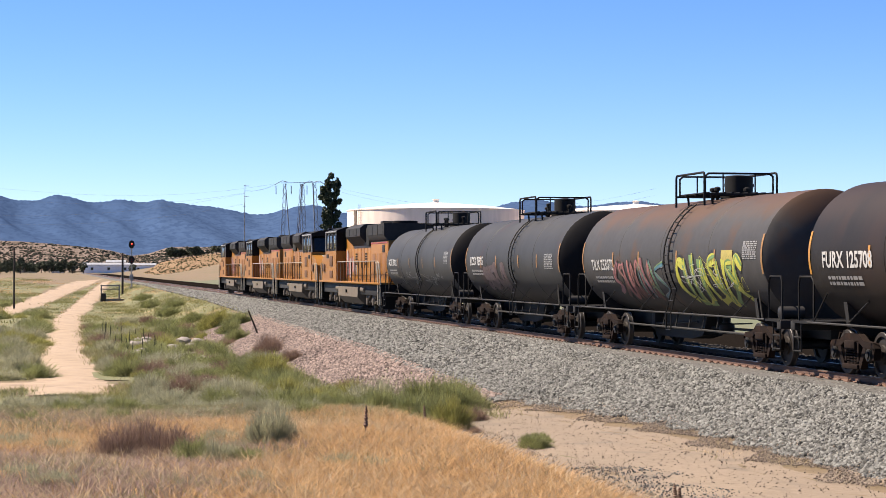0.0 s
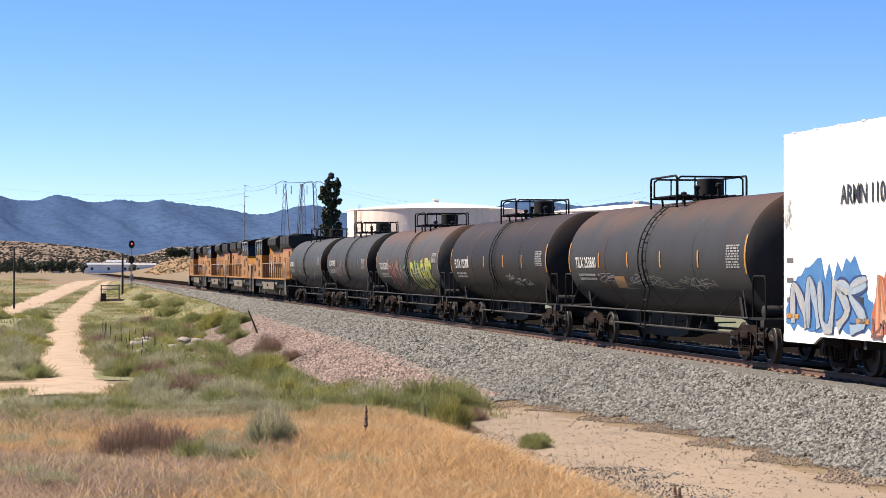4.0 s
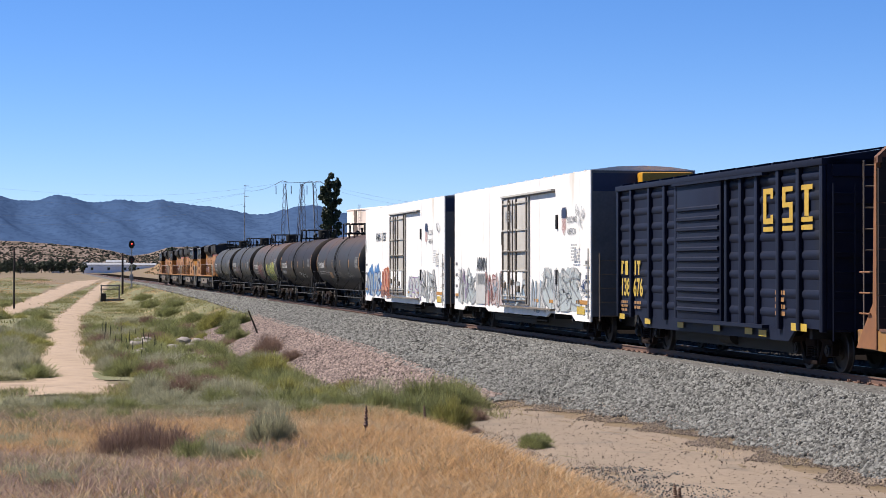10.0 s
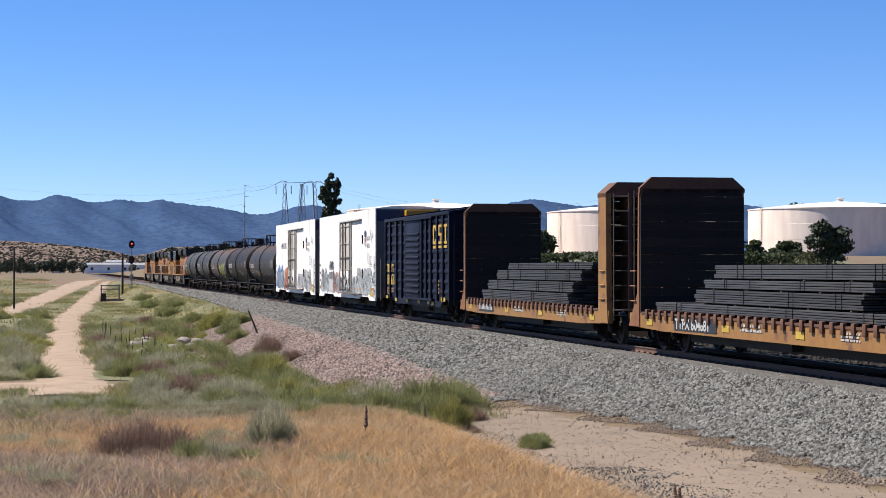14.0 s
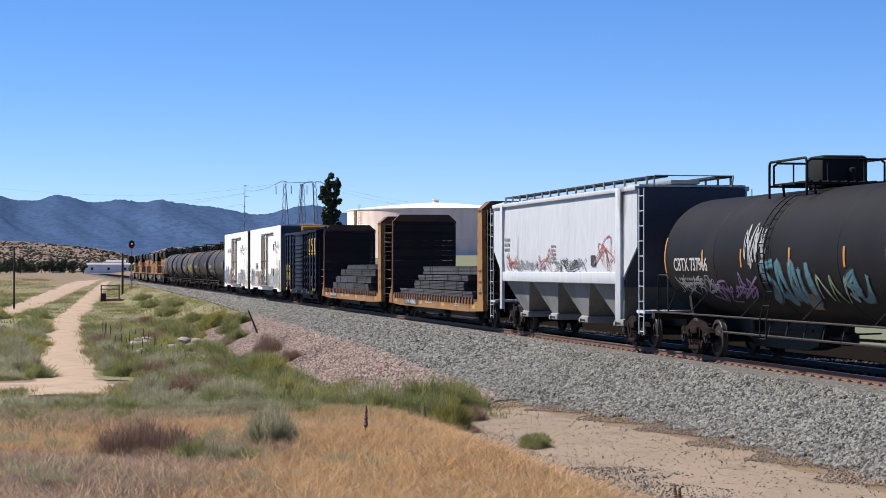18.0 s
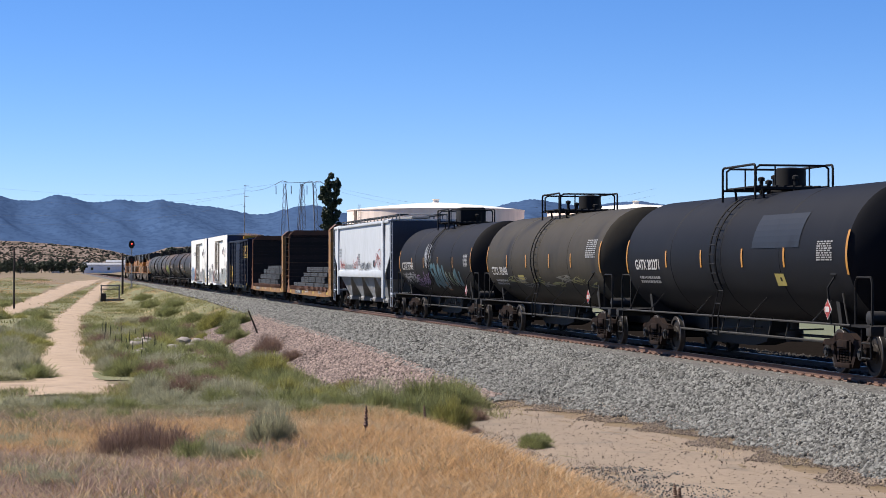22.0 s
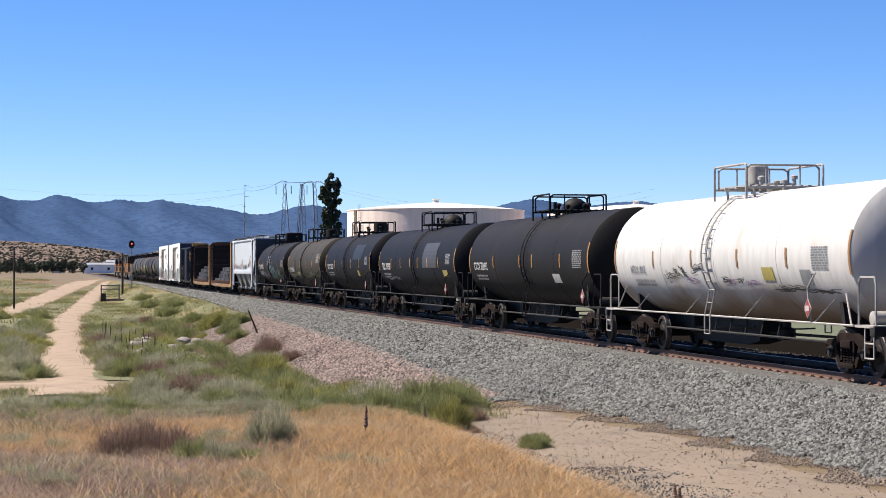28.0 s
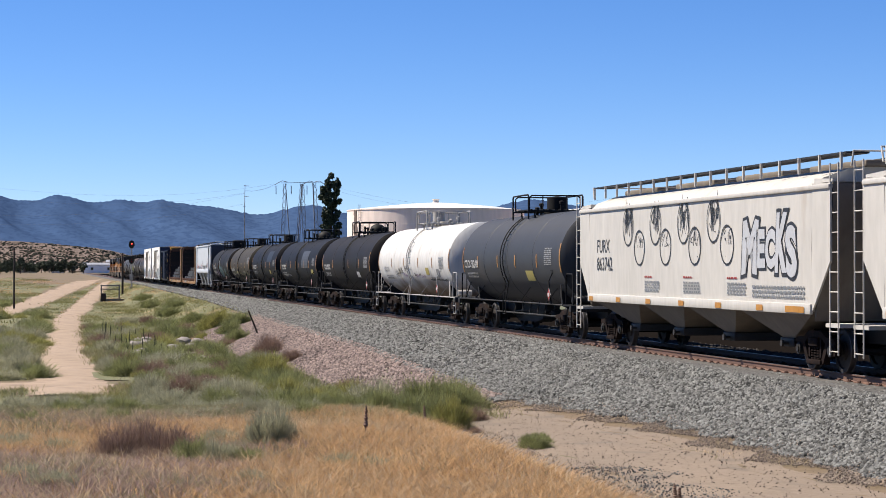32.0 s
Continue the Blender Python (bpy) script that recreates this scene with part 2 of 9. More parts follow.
for ch in "MECKS":
    for bold, fat in (("", 0.075), ("_BOLD", 0.15)):
        vs, fs = letters(ch, 1.0, fat)
        # set each letter to one unit of width and height
        lo_x, hi_x, lo_y, hi_y = (f(v[i] for v in letters(ch, 1.0, 0.075)[0]) for i in (0, 1) for f in (min, max))
        WORDS[ch + bold] = [((x - lo_x) / (hi_x - lo_x), (y - lo_y) / (hi_y - lo_y)) for x, y in vs], fs


def wrap(u, v, off, R=0.0, zc=0.0):
    """A point of a car's near side: u along the car to its rear, v the height, off proud of the skin; R, zc bend it round a tank."""
    if R:
        a = (v - zc) / R
        return (-(R + off) * math.cos(a), -u, zc + (R + off) * math.sin(a))
    return (-R - off, -u, v)


def side_word(name, word, car, u, v, w, R, zc, mat, off=0.012, tall=1.0, label=""):
    vs, fs = WORDS[word]
    pts = [wrap(u + x, v + y * tall, off, R, zc) if R else (-w - off, -(u + x), v + y * tall) for x, y in vs]
    return raw(name, pts, fs, mat, car, label)


def side_bars(name, car, rows, w, R, zc, mat, off=0.012, label=""):
    """Plain rectangles on the near side: (u0, u1, v0, v1)."""
    vs, fs = [], []
    for u0, u1, v0, v1 in rows:
        n = 6 if R and v1 - v0 > 0.3 else 1
        for i in range(n):
            a, b = v0 + (v1 - v0) * i / n, v0 + (v1 - v0) * (i + 1) / n
            k = len(vs)
            vs += [wrap(u, v, off, R, zc) if R else (-w - off, -u, v) for u, v in ((u0, a), (u1, a), (u1, b), (u0, b))]
            fs.append((k, k + 1, k + 2, k + 3))
    ob = raw(name, vs, fs, mat, car, label)
    return tagged(ob, label, kind="stuff") if name in ("data_panel", "stencil_lines") else ob


def small_print(rng, u0, u1, v0, v1, lines):
    """Rows of bars of unreadable writing."""
    rows, h = [], (v1 - v0) / lines
    for i in range(lines):
        u = u0
        while u < u1 - 0.05:
            n = rng.uniform(0.06, 0.24)
            rows.append((u, min(u + n, u1), v1 - h * i - h * 0.62, v1 - h * i))
            u += n + 0.05
    return rows


# ---- the line and the lie of the land ----
def line_x(s):
    """The track's sideways place at distance s along it: almost straight."""
    e = min(max(s, 0.0), 520.0)
    return -0.893e-5 * e * e + 1.804e-8 * e ** 3 + 0.00535 * max(s - 520.0, 0.0)


def line_turn(s):
    e = min(max(s, 0.0), 520.0)
    return -1.786e-5 * e + 5.412e-8 * e * e


def ease(a, b, v):
    t = np.clip((v - a) / (b - a), 0, 1)
    return t * t * (3 - 2 * t)


def low(y):
    return np.interp(y, [-60, 20, 60, 120, 200, 350, 550, 800, 1200, 2500, 4600], [-0.9, -1.5, -1.9, -2.2, -2.0, -1.4, -0.75, -0.35, 0.3, 4, 12])


def waves(x, y, s, seed=0.0):
    """Smooth uneven ground, from a few crossed sines."""
    return (np.sin(x * 1.3 / s + 1.7 + seed) * np.cos(y * 0.9 / s - 0.6 * seed) + 0.6 * np.sin(x * 2.9 / s + y * 1.7 / s + seed * 2.1)
            + 0.4 * np.cos(x * 4.7 / s - y * 3.8 / s + 0.5 + seed)) / 2


def ground_z(x, y):
    """Height of the ground sheet, for arrays."""
    x, y = np.asarray(x, float), np.asarray(y, float)
    lx = np.vectorize(line_x)(np.clip(y, 0, 2000)) if x.size < 200 else np.interp(y, LX_Y, LX_X)
    d = lx - x
    g = low(y) + 0.12 * waves(x, y, 9) * ease(30, 70, y) + 0.5 * waves(x, y, 70, 2) * ease(260, 700, np.hypot(x, y)) 
    # bench with the dirt road beside the ballast, and the bank on which the camera stands
    road = -1.2 + 0.03 * waves(x, y, 1.6)
    g = g + (road - g) * (1 - ease(46, 56, y)) * ease(-12, -9, x)
    bank = np.interp(y, [-30, 0, 18, 30, 42], [0.5, 0.5, -0.55, -0.72, -0.85]) + 0.09 * waves(x, y, 3.2, 1)
    g = g + (bank - g) * ease(-9.0, -10.6, x) * (1 - ease(41, 56, y))
    # embankment: gravel shoulder, then a stony slope
    dg = np.interp(y, [0, 41, 48, 52, 77, 113, 400], [3.8, 4.1, 4.9, 5.9, 5.2, 4.7, 4.5])
    zg = np.interp(y, [0, 52, 77, 113, 300, 700], [-1.2, -1.2, -0.9, -0.8, -0.7, -0.6])
    dp = np.interp(y, [0, 50, 57, 70, 100, 130, 300], [4.2, 6.2, 7.4, 7.8, 8.4, 9.0, 7.0])
    near = np.where(d < 1.9, -0.24, np.where(d < dg, -0.24 + (zg + 0.24) * (d - 1.9) / (dg - 1.9), zg + (g - zg) * np.clip((d - dg) / (dp - dg), 0, 1)))
    mid_slope = np.clip((d - dg) / (dp - dg), 0, 1)
    near = near + 0.2 * waves(x * 0.4, y, 4.2, 3) * np.sin(math.pi * mid_slope) * ease(54, 62, y) * (1 - ease(115, 126, y))
    far = np.interp(-d, [0, 1.9, 3.4, 9.5, 11], [-0.24, -0.24, -0.34, -0.34, -0.5])
    far = np.where(-d > 11, -0.5 + 0.05 * waves(x, y, 12), far)
    # field beyond the track, rising to the tank farm
    rise = 5.2 * ease(12, 60, -d) * ease(150, 400, y)
    z = np.where(d > 0, np.where(d < dp, near, g), far + rise)
    # open country rises slowly towards the hills
    return z


LX_Y = np.linspace(-400, 5000, 5401)
LX_X = np.array([line_x(v) for v in LX_Y])


def gz(x, y):
    return float(ground_z(np.array([float(x)]), np.array([float(y)]))[0])


def stretch(a, b, step, grow, top):
    out = [a]
    while out[-1] < b:
        out.append(out[-1] + step)
        step = min(step * grow, top)
    return out


def grid_mesh(name, xs, ys, zf, material, label="", smooth=True):
    X, Y = np.meshgrid(np.array(xs), np.array(ys))
    Z = zf(X.ravel(), Y.ravel())
    v = np.stack([X.ravel(), Y.ravel(), Z], 1)
    nx, ny = len(xs), len(ys)
    i = (np.arange(ny - 1)[:, None] * nx + np.arange(nx - 1)[None]).ravel()
    f = np.stack([i, i + 1, i + nx + 1, i + nx], 1)
    return raw(name, v, f, material, None, label, smooth)


left = [-12 - v for v in stretch(0, 2600, 0.5, 1.09, 120)][::-1]
xs = left + list(np.arange(-11.75, 6.0, 0.25)) + [6 + v for v in stretch(0, 3200, 0.5, 1.1, 120)]
ys = [-v for v in stretch(0, 400, 2, 1.3, 60)][::-1] + list(np.arange(1, 70, 0.5)) + [70 + v for v in stretch(0, 4500, 0.6, 1.03, 90)]
ground = tagged(grid_mesh("ground", xs, ys, ground_z, M["soil"]), "dry sandy ground with sparse weeds reaching to the hills", "ground", kind="structure")


def strip(name, centre, width, material, label, lift=0.03, seed=1, cross=9, step=1.0):
    """A worn track lying on the ground along a line of (x, y) knots, with ragged edges."""
    rng = random.Random(seed)
    P = [Vector((*c, 0)) for c in centre]
    pts = []
    for i in range(len(P) - 1):
        a, b, c, d = P[max(i - 1, 0)], P[i], P[i + 1], P[min(i + 2, len(P) - 1)]
        n = max(2, int((c - b).length / step))
        for k in range(n):
            t = k / n
            pts.append(0.5 * ((2 * b) + (c - a) * t + (2 * a - 5 * b + 4 * c - d) * t * t + (3 * b - a - 3 * c + d) * t ** 3))
    pts.append(P[-1])
    V, F = [], []
    wk = [width(k / (len(pts) - 1)) for k in range(len(pts))]
    for k, p in enumerate(pts):
        q = pts[min(k + 1, len(pts) - 1)] - pts[max(k - 1, 0)]
        nrm = Vector((q.y, -q.x, 0)).normalized()
        w0, w1 = wk[k] * rng.uniform(0.82, 1.15), wk[k] * rng.uniform(0.82, 1.15)
        for j in range(cross):
            f = j / (cross - 1) * 2 - 1
            o = p + nrm * (f * (w1 if f > 0 else w0))
            V.append((o.x, o.y, f))
    V = np.array(V)
    z = ground_z(V[:, 0], V[:, 1]) + lift * (1 - np.abs(V[:, 2]) ** 4 * 2.2) - 0.035 * np.exp(-((np.abs(V[:, 2]) - 0.5) / 0.16) ** 2)
    V[:, 2] = z
    i = (np.arange(len(pts) - 1)[:, None] * cross + np.arange(cross - 1)[None]).ravel()
    return tagged(raw(name, V, np.stack([i, i + 1, i + cross + 1, i + cross], 1), material, None, "", True), label, "dirt road", kind="structure")


strip("road_1", [(-6.75, 2), (-6.7, 20), (-6.65, 32), (-6.85, 40), (-7.4, 46), (-8.2, 51)], lambda f: 3.05 - 0.75 * f * f, M["dirt"],
      "pale sandy service road beside the ballast", 0.04, 3, 17, 0.7)
strip("road_2", [(-16.6, 67), (-16.2, 75), (-16.16, 83), (-16.14, 94), (-15.96, 121), (-15.75, 144), (-14.9, 182), (-13.58, 208), (-11.4, 262), (-9.12, 319), (-6.57, 380), (-4.4, 425)],
      lambda f: 1.12 + 0.75 * (1 - f) ** 8 + 0.35 * math.sin(math.pi * f), M["sand"], "pale sandy track winding through weeds", 0.06, 5, 11, 1.2)
strip("road_3", [(-24, 72), (-20, 73.5), (-17.4, 74.2), (-15.5, 72.5), (-14.2, 69.5), (-13.9, 66)], lambda f: 3.4 - 2.2 * f, M["sand"], "pale sandy turning place at the track's end", 0.055, 6, 11)
strip("road_4", [(-25, 165), (-21.86, 186), (-19.68, 208), (-17.21, 263), (-14.11, 335), (-9.79, 431), (-6.2, 500)], lambda f: 1.7 + 1.9 * f, M["sand"],
      "pale gravel road leading to the level crossing", 0.07, 7, 9, 3)

# ---- far hills ----
def at(bearing, dist):
    """A place at a bearing from the camera's stand, degrees right of the track."""
    return (STAND.x + dist * math.sin(radians(bearing)), dist * math.cos(radians(bearing)))


def hills(name, peaks, dist, depth, base, material, label, b0=-3, b1=26, step=0.06, rough=1.0, seed=0, rows=34, grain=60.0, slant=0.35, shaggy=0.0, bushes=None, octaves=6, fine_lift=0.02):
    """A range of hills: a ridge of rounded peaks (bearing, height) with gullied slopes."""
    bs = np.arange(b0, b1, step)
    ridge = np.interp(bs, [c for c, h in peaks], [h for c, h in peaks])
    k = np.hanning(9)
    ridge = np.convolve(np.pad(ridge, 4, "edge"), k / k.sum(), "valid")
    V = []
    for r in range(rows):
        f = r / (rows - 1)
        d = dist - depth * (1 - f)
        ka, kb = dist * 0.01745 / grain, slant * depth / grain
        g = np.array([noise.fractal((b * ka + 1.6 * f, f * kb, seed), 1.0, 2.0, octaves) for b in bs])
        fine = np.array([noise.fractal((b * ka * 5, f * kb * 5, seed + 3), 1.0, 2.0, 3) for b in bs])
        cut = 1 - 0.3 * rough * g * math.sin(math.pi * f * 0.97)
        z = base + ridge * f ** 1.15 * cut + fine_lift * rough * ridge * fine * f
        V.append(np.stack([STAND.x + d * np.sin(np.radians(bs)), d * np.cos(np.radians(bs)), z], 1))
    if shaggy:
        V[-1][:, 2] += np.random.default_rng(seed).uniform(0, shaggy, len(bs)) * (0.4 + 0.6 * np.abs(np.sin(bs * 3.1)))
    V = np.concatenate(V)
    n = len(bs)
    if bushes:
        count, lo, hi, tone_, words = bushes
        r2 = np.random.default_rng(seed + 40)
        k = r2.integers(n * 3, len(V) - n * 2, count)
        k2 = k + r2.choice((1, n, n + 1), count)
        c = V[k] + (V[k2] - V[k]) * r2.uniform(0, 1, (count, 1))
        size = lo * (hi / lo) ** (r2.uniform(0, 1, (count, 1, 1)) ** 1.6)
        ball = np.array([(1, 0, 0.3), (0.3, 0.95, 0.25), (-0.8, 0.6, 0.3), (-0.8, -0.6, 0.3), (0.3, -0.95, 0.25), (0.1, 0.1, 0.95), (0, 0, -0.3)])
        tri = np.array([(0, 1, 5), (1, 2, 5), (2, 3, 5), (3, 4, 5), (4, 0, 5), (1, 0, 6), (2, 1, 6), (3, 2, 6), (4, 3, 6), (0, 4, 6)])
        B = (c[:, None] + ball[None] * (1 + 0.25 * r2.normal(size=(count, 7, 3))) * size * [[[0.62, 0.62, 0.5]]]).reshape(-1, 3)
        tagged(raw(name.replace("backdrop", "hill_scrub"), B, (tri[None] + (np.arange(count) * 7)[:, None, None]).reshape(-1, 3), tone_), words, "shrubs", kind="stuff")
    i = (np.arange(rows - 1)[:, None] * n + np.arange(n - 1)[None]).ravel()
    return tagged(raw(name, V, np.stack([i, i + 1, i + n + 1, i + n], 1), material, None, "", True), label, "hills", kind="structure")


# the mountain tones carry the blue of distance haze in their base colour
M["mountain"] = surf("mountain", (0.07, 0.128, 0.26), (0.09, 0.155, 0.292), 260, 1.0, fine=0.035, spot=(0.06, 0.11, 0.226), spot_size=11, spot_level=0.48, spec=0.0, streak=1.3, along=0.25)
M["scrub_hill"] = surf("scrub_hill", (0.3, 0.24, 0.21), (0.245, 0.195, 0.172), 22, 1.0, fine=0.25, spot=(0.17, 0.135, 0.11), spot_size=9, spot_level=0.52, spec=0.0, along=0.4)
M["tan_hill"] = surf("tan_hill", (0.36, 0.25, 0.165), (0.29, 0.2, 0.13), 14, 1.0, fine=0.6, spot=(0.4, 0.3, 0.21), spot_size=12, spot_level=0.58, spec=0.0, along=0.4)
M["hill_bush"] = surf("hill_bush", (0.085, 0.088, 0.07), (0.06, 0.065, 0.052), 3, 1.0, islands=0.4, spec=0.0)
M["hill_sage"] = surf("hill_sage", (0.19, 0.175, 0.1), (0.13, 0.125, 0.07), 3, 1.0, islands=0.4, spec=0.0)
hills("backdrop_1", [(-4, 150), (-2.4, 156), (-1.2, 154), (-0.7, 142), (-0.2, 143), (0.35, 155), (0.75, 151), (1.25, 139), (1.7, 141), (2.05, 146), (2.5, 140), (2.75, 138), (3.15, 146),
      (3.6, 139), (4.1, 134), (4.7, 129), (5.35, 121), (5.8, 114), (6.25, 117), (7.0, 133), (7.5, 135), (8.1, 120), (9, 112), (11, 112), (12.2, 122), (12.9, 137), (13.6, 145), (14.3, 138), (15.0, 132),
      (15.9, 140), (16.5, 141), (17.4, 133), (18.2, 139), (19.0, 137), (20, 127), (22, 130), (25, 140), (28, 140)], 4300, 1500, 0, M["mountain"], "mountain range on the horizon with haze blue in its colour", seed=2, rough=0.95, grain=170.0, slant=0.05, shaggy=3.0, octaves=3, fine_lift=0.004)
hills("backdrop_2", [(-4, 22), (-1.2, 24), (-0.6, 23), (0.3, 21), (1.2, 19), (1.9, 16), (2.4, 12), (2.9, 14), (3.4, 19), (3.9, 19.5), (4.4, 19), (5, 20), (5.6, 18), (6.5, 13), (7.5, 8), (9, 6)],
      1700, 500, 0.6, M["scrub_hill"], "rocky brown hills dotted with dark scrub", b1=9, step=0.03, rough=1.0, seed=5, grain=90.0,
      bushes=(9000, 0.6, 2.4, M["hill_bush"], "dark round scrub scattered over the brown hills"))
hills("backdrop_3", [(2.3, 0), (2.7, 2.4), (3.2, 7.2), (3.7, 9.0), (4.3, 10.4), (5.0, 11.6), (6, 12), (7, 11), (8.5, 8), (9.5, 3)], 900, 330, -2.5, M["tan_hill"],
      "dry tan hillside with low scrub", b0=2.3, b1=9.5, step=0.03, rough=0.7, seed=9, grain=60.0,
      bushes=(4200, 0.25, 1.0, M["hill_sage"], "low sage scrub on the tan hillside"))

# ---- track ----
TRACK_TO = 960.0
def toe(y):
    return np.interp(y, [0, 41, 48, 52, 77, 113, 170, 300], [3.8, 4.1, 4.9, 5.9, 5.2, 4.7, 3.6, 2.5])


def foot(y):
    return np.interp(y, [0, 46, 50, 57, 70, 100, 122, 130, 160, 300], [0, 0, 6.3, 7.6, 7.9, 8.5, 7.6, 4.8, 3.7, 2.5])


def side_sheet(name, ys_, inner, outer, cross, material, label, lift, rag=0.0):
    """A sheet of gravel lying on the embankment between two distances from the line, camera side positive."""
    rng = random.Random(4)
    V = []
    for s_ in ys_:
        a, b = inner(s_), outer(s_)
        b += rag * (waves(np.array(s_), np.array(3.0), 0.7) + rng.uniform(-0.5, 0.5)) if rag else 0
        for j in range(cross):
            V.append((line_x(s_) - (a + (b - a) * j / (cross - 1)), s_, 0))
    V = np.array(V)
    edge = np.tile(np.linspace(0, 1, cross), len(ys_))
    V[:, 2] = ground_z(V[:, 0], V[:, 1]) + lift - 0.06 * (edge > 0.999) + np.where(np.abs(V[:, 0] - np.interp(V[:, 1], LX_Y, LX_X)) < 1.75, 0.06, 0)
    i = (np.arange(len(ys_) - 1)[:, None] * cross + np.arange(cross - 1)[None]).ravel()
    return tagged(raw(name, V, np.stack([i, i + 1, i + cross + 1, i + cross], 1), material, None, "", True), label, "gravel", kind="structure")


# near-black bed: the shade under and behind the train is put into its colour
M["shade_bed"] = surf("shade_bed", (0.022, 0.018, 0.016), (0.012, 0.01, 0.009), 0.12, 1.0, bump=1.0, fine=20, spec=0.0)
side_sheet("track_bed", stretch(5, TRACK_TO, 0.5, 1.02, 12), lambda y: -10.5, lambda y: 0.74, 34, M["shade_bed"], "ballast between and beyond the rails with train shade in its colour", 0.02)
side_sheet("ballast_bed", stretch(5, TRACK_TO, 0.5, 1.02, 12), lambda y: 0.73, toe, 26, M["ballast"], "grey crushed-stone ballast bed under the rails", 0.02, 0.25)
side_sheet("gravel_slope", list(np.arange(51.0, 127, 0.5)), lambda y: float(toe(y)) - 0.3, lambda y: max(float(foot(y)), float(toe(y)) + 0.05), 12, M["pink_soil"], "pinkish stony slope below the ballast", 0.03, 0.3)


def rail_mesh(y0, y1, step, side):
    prof = ((-0.07, -0.172), (0.07, -0.172), (0.07, -0.155), (0.012, -0.13), (0.012, -0.045), (0.036, -0.03), (0.036, -0.004), (0.024, 0.0),
            (-0.024, 0.0), (-0.036, -0.004), (-0.036, -0.03), (-0.012, -0.045), (-0.012, -0.13), (-0.07, -0.155))
    V, F, mi = [], [], []
    s = y0
    n = len(prof)
    k = 0
    while True:
        V += [(line_x(s) + side * 0.7535 + a, s, b) for a, b in prof]
        if k:
            for j in range(n):
                F.append(((k - 1) * n + j, (k - 1) * n + (j + 1) % n, k * n + (j + 1) % n, k * n + j))
                mi.append(1 if 6 <= j <= 8 else 0)
        k += 1
        if s >= y1:
            break
        s = min(s + step, y1)
        step *= 1.03
    return V, F, mi


for side in (-1, 1):
    V, F, mi = rail_mesh(2, TRACK_TO, 6, side)
    tagged(raw("rail", V, F, [M["rail"], M["railhead"]], mats=mi), "rusty steel rail with a polished head", "rail", kind="structure")

bm = bmesh.new()
box(bm, -1.3, 1.3, -0.115, 0.115, -0.30, -0.155, 0, 0.012)
me_tie = bpy.data.meshes.new("tie")
bm.to_mesh(me_tie)
bm.free()
me_tie.materials.append(M["tie"])
bm = bmesh.new()
for sx in (-1, 1):
    c = sx * 0.7535
    box(bm, c - 0.17, c + 0.17, -0.09, 0.09, -0.156, -0.142)
    for a in (-0.1, 0.1):
        rod(bm, (c + a, -0.05, -0.145), (c + a, -0.05, -0.105), 0.02, 6)
        rod(bm, (c + a, 0.05, -0.145), (c + a, 0.05, -0.105), 0.02, 6)
        box(bm, c + a - 0.03, c + a + 0.03, -0.035, 0.035, -0.15, -0.115)
me_plate = bpy.data.meshes.new("tie_plate")
bm.to_mesh(me_plate)
bm.free()
me_plate.materials.append(M["rail"])
ties = tagged(new("railroad_ties"), "weathered wooden railroad ties bedded in ballast", "railroad tie", kind="structure")
for k in range(260):
    s = 22 + k * 0.52
    o = piece("tie", me_tie, ties, at=pose(line_x(s), s, 0, 0, 0, ((k * 7919) % 13 - 6) * 0.12))
    piece("tie_plate", me_plate, o)


# ---- rolling stock: shared pieces ----
def mesh_of(name, bm, mats):
    me = bpy.data.meshes.new(name)
    bmesh.ops.recalc_face_normals(bm, faces=bm.faces[:])
    bm.to_mesh(me)
    bm.free()
    for m in mats:
        me.materials.append(m)
    shade(me)
    return me


def wheelset_mesh(R=0.457):
    bm = bmesh.new()
    for s in (-1, 1):
        c = s * 0.7535
        prof = [(s * 0.07, 0.12), (s * 0.07, 0.19), (s * 0.035, 0.2), (s * 0.03, R - 0.1), (s * 0.07, R - 0.085), (s * 0.07, R - 0.012), (s * 0.06, R), (s * -0.035, R + 0.006),
                (s * -0.045, R + 0.028), (s * -0.068, R + 0.022), (s * -0.07, R - 0.08), (s * -0.02, R - 0.1), (s * -0.015, 0.2), (s * -0.09, 0.14)]
        k0 = len(bm.faces)
        lathe(bm, prof, 30, 0, "x", (c, 0, 0))
        bm.faces.ensure_lookup_table()
        for f in bm.faces[k0:]:
            r = math.hypot(*f.calc_center_median()[1:])
            if r > R - 0.02:
                f.material_index = 1
    rod(bm, (-1.08, 0, 0), (1.08, 0, 0), 0.085, 14)
    for s in (-1, 1):
        rod(bm, (s * 0.93, 0, 0), (s * 1.12, 0, 0), 0.125, 12, 2)
        rod(bm, (s * 1.12, 0, 0), (s * 1.145, 0, 0), 0.075, 10, 2)
    return mesh_of("wheelset", bm, [M["wheel"], M["tread"], M["soot"]])


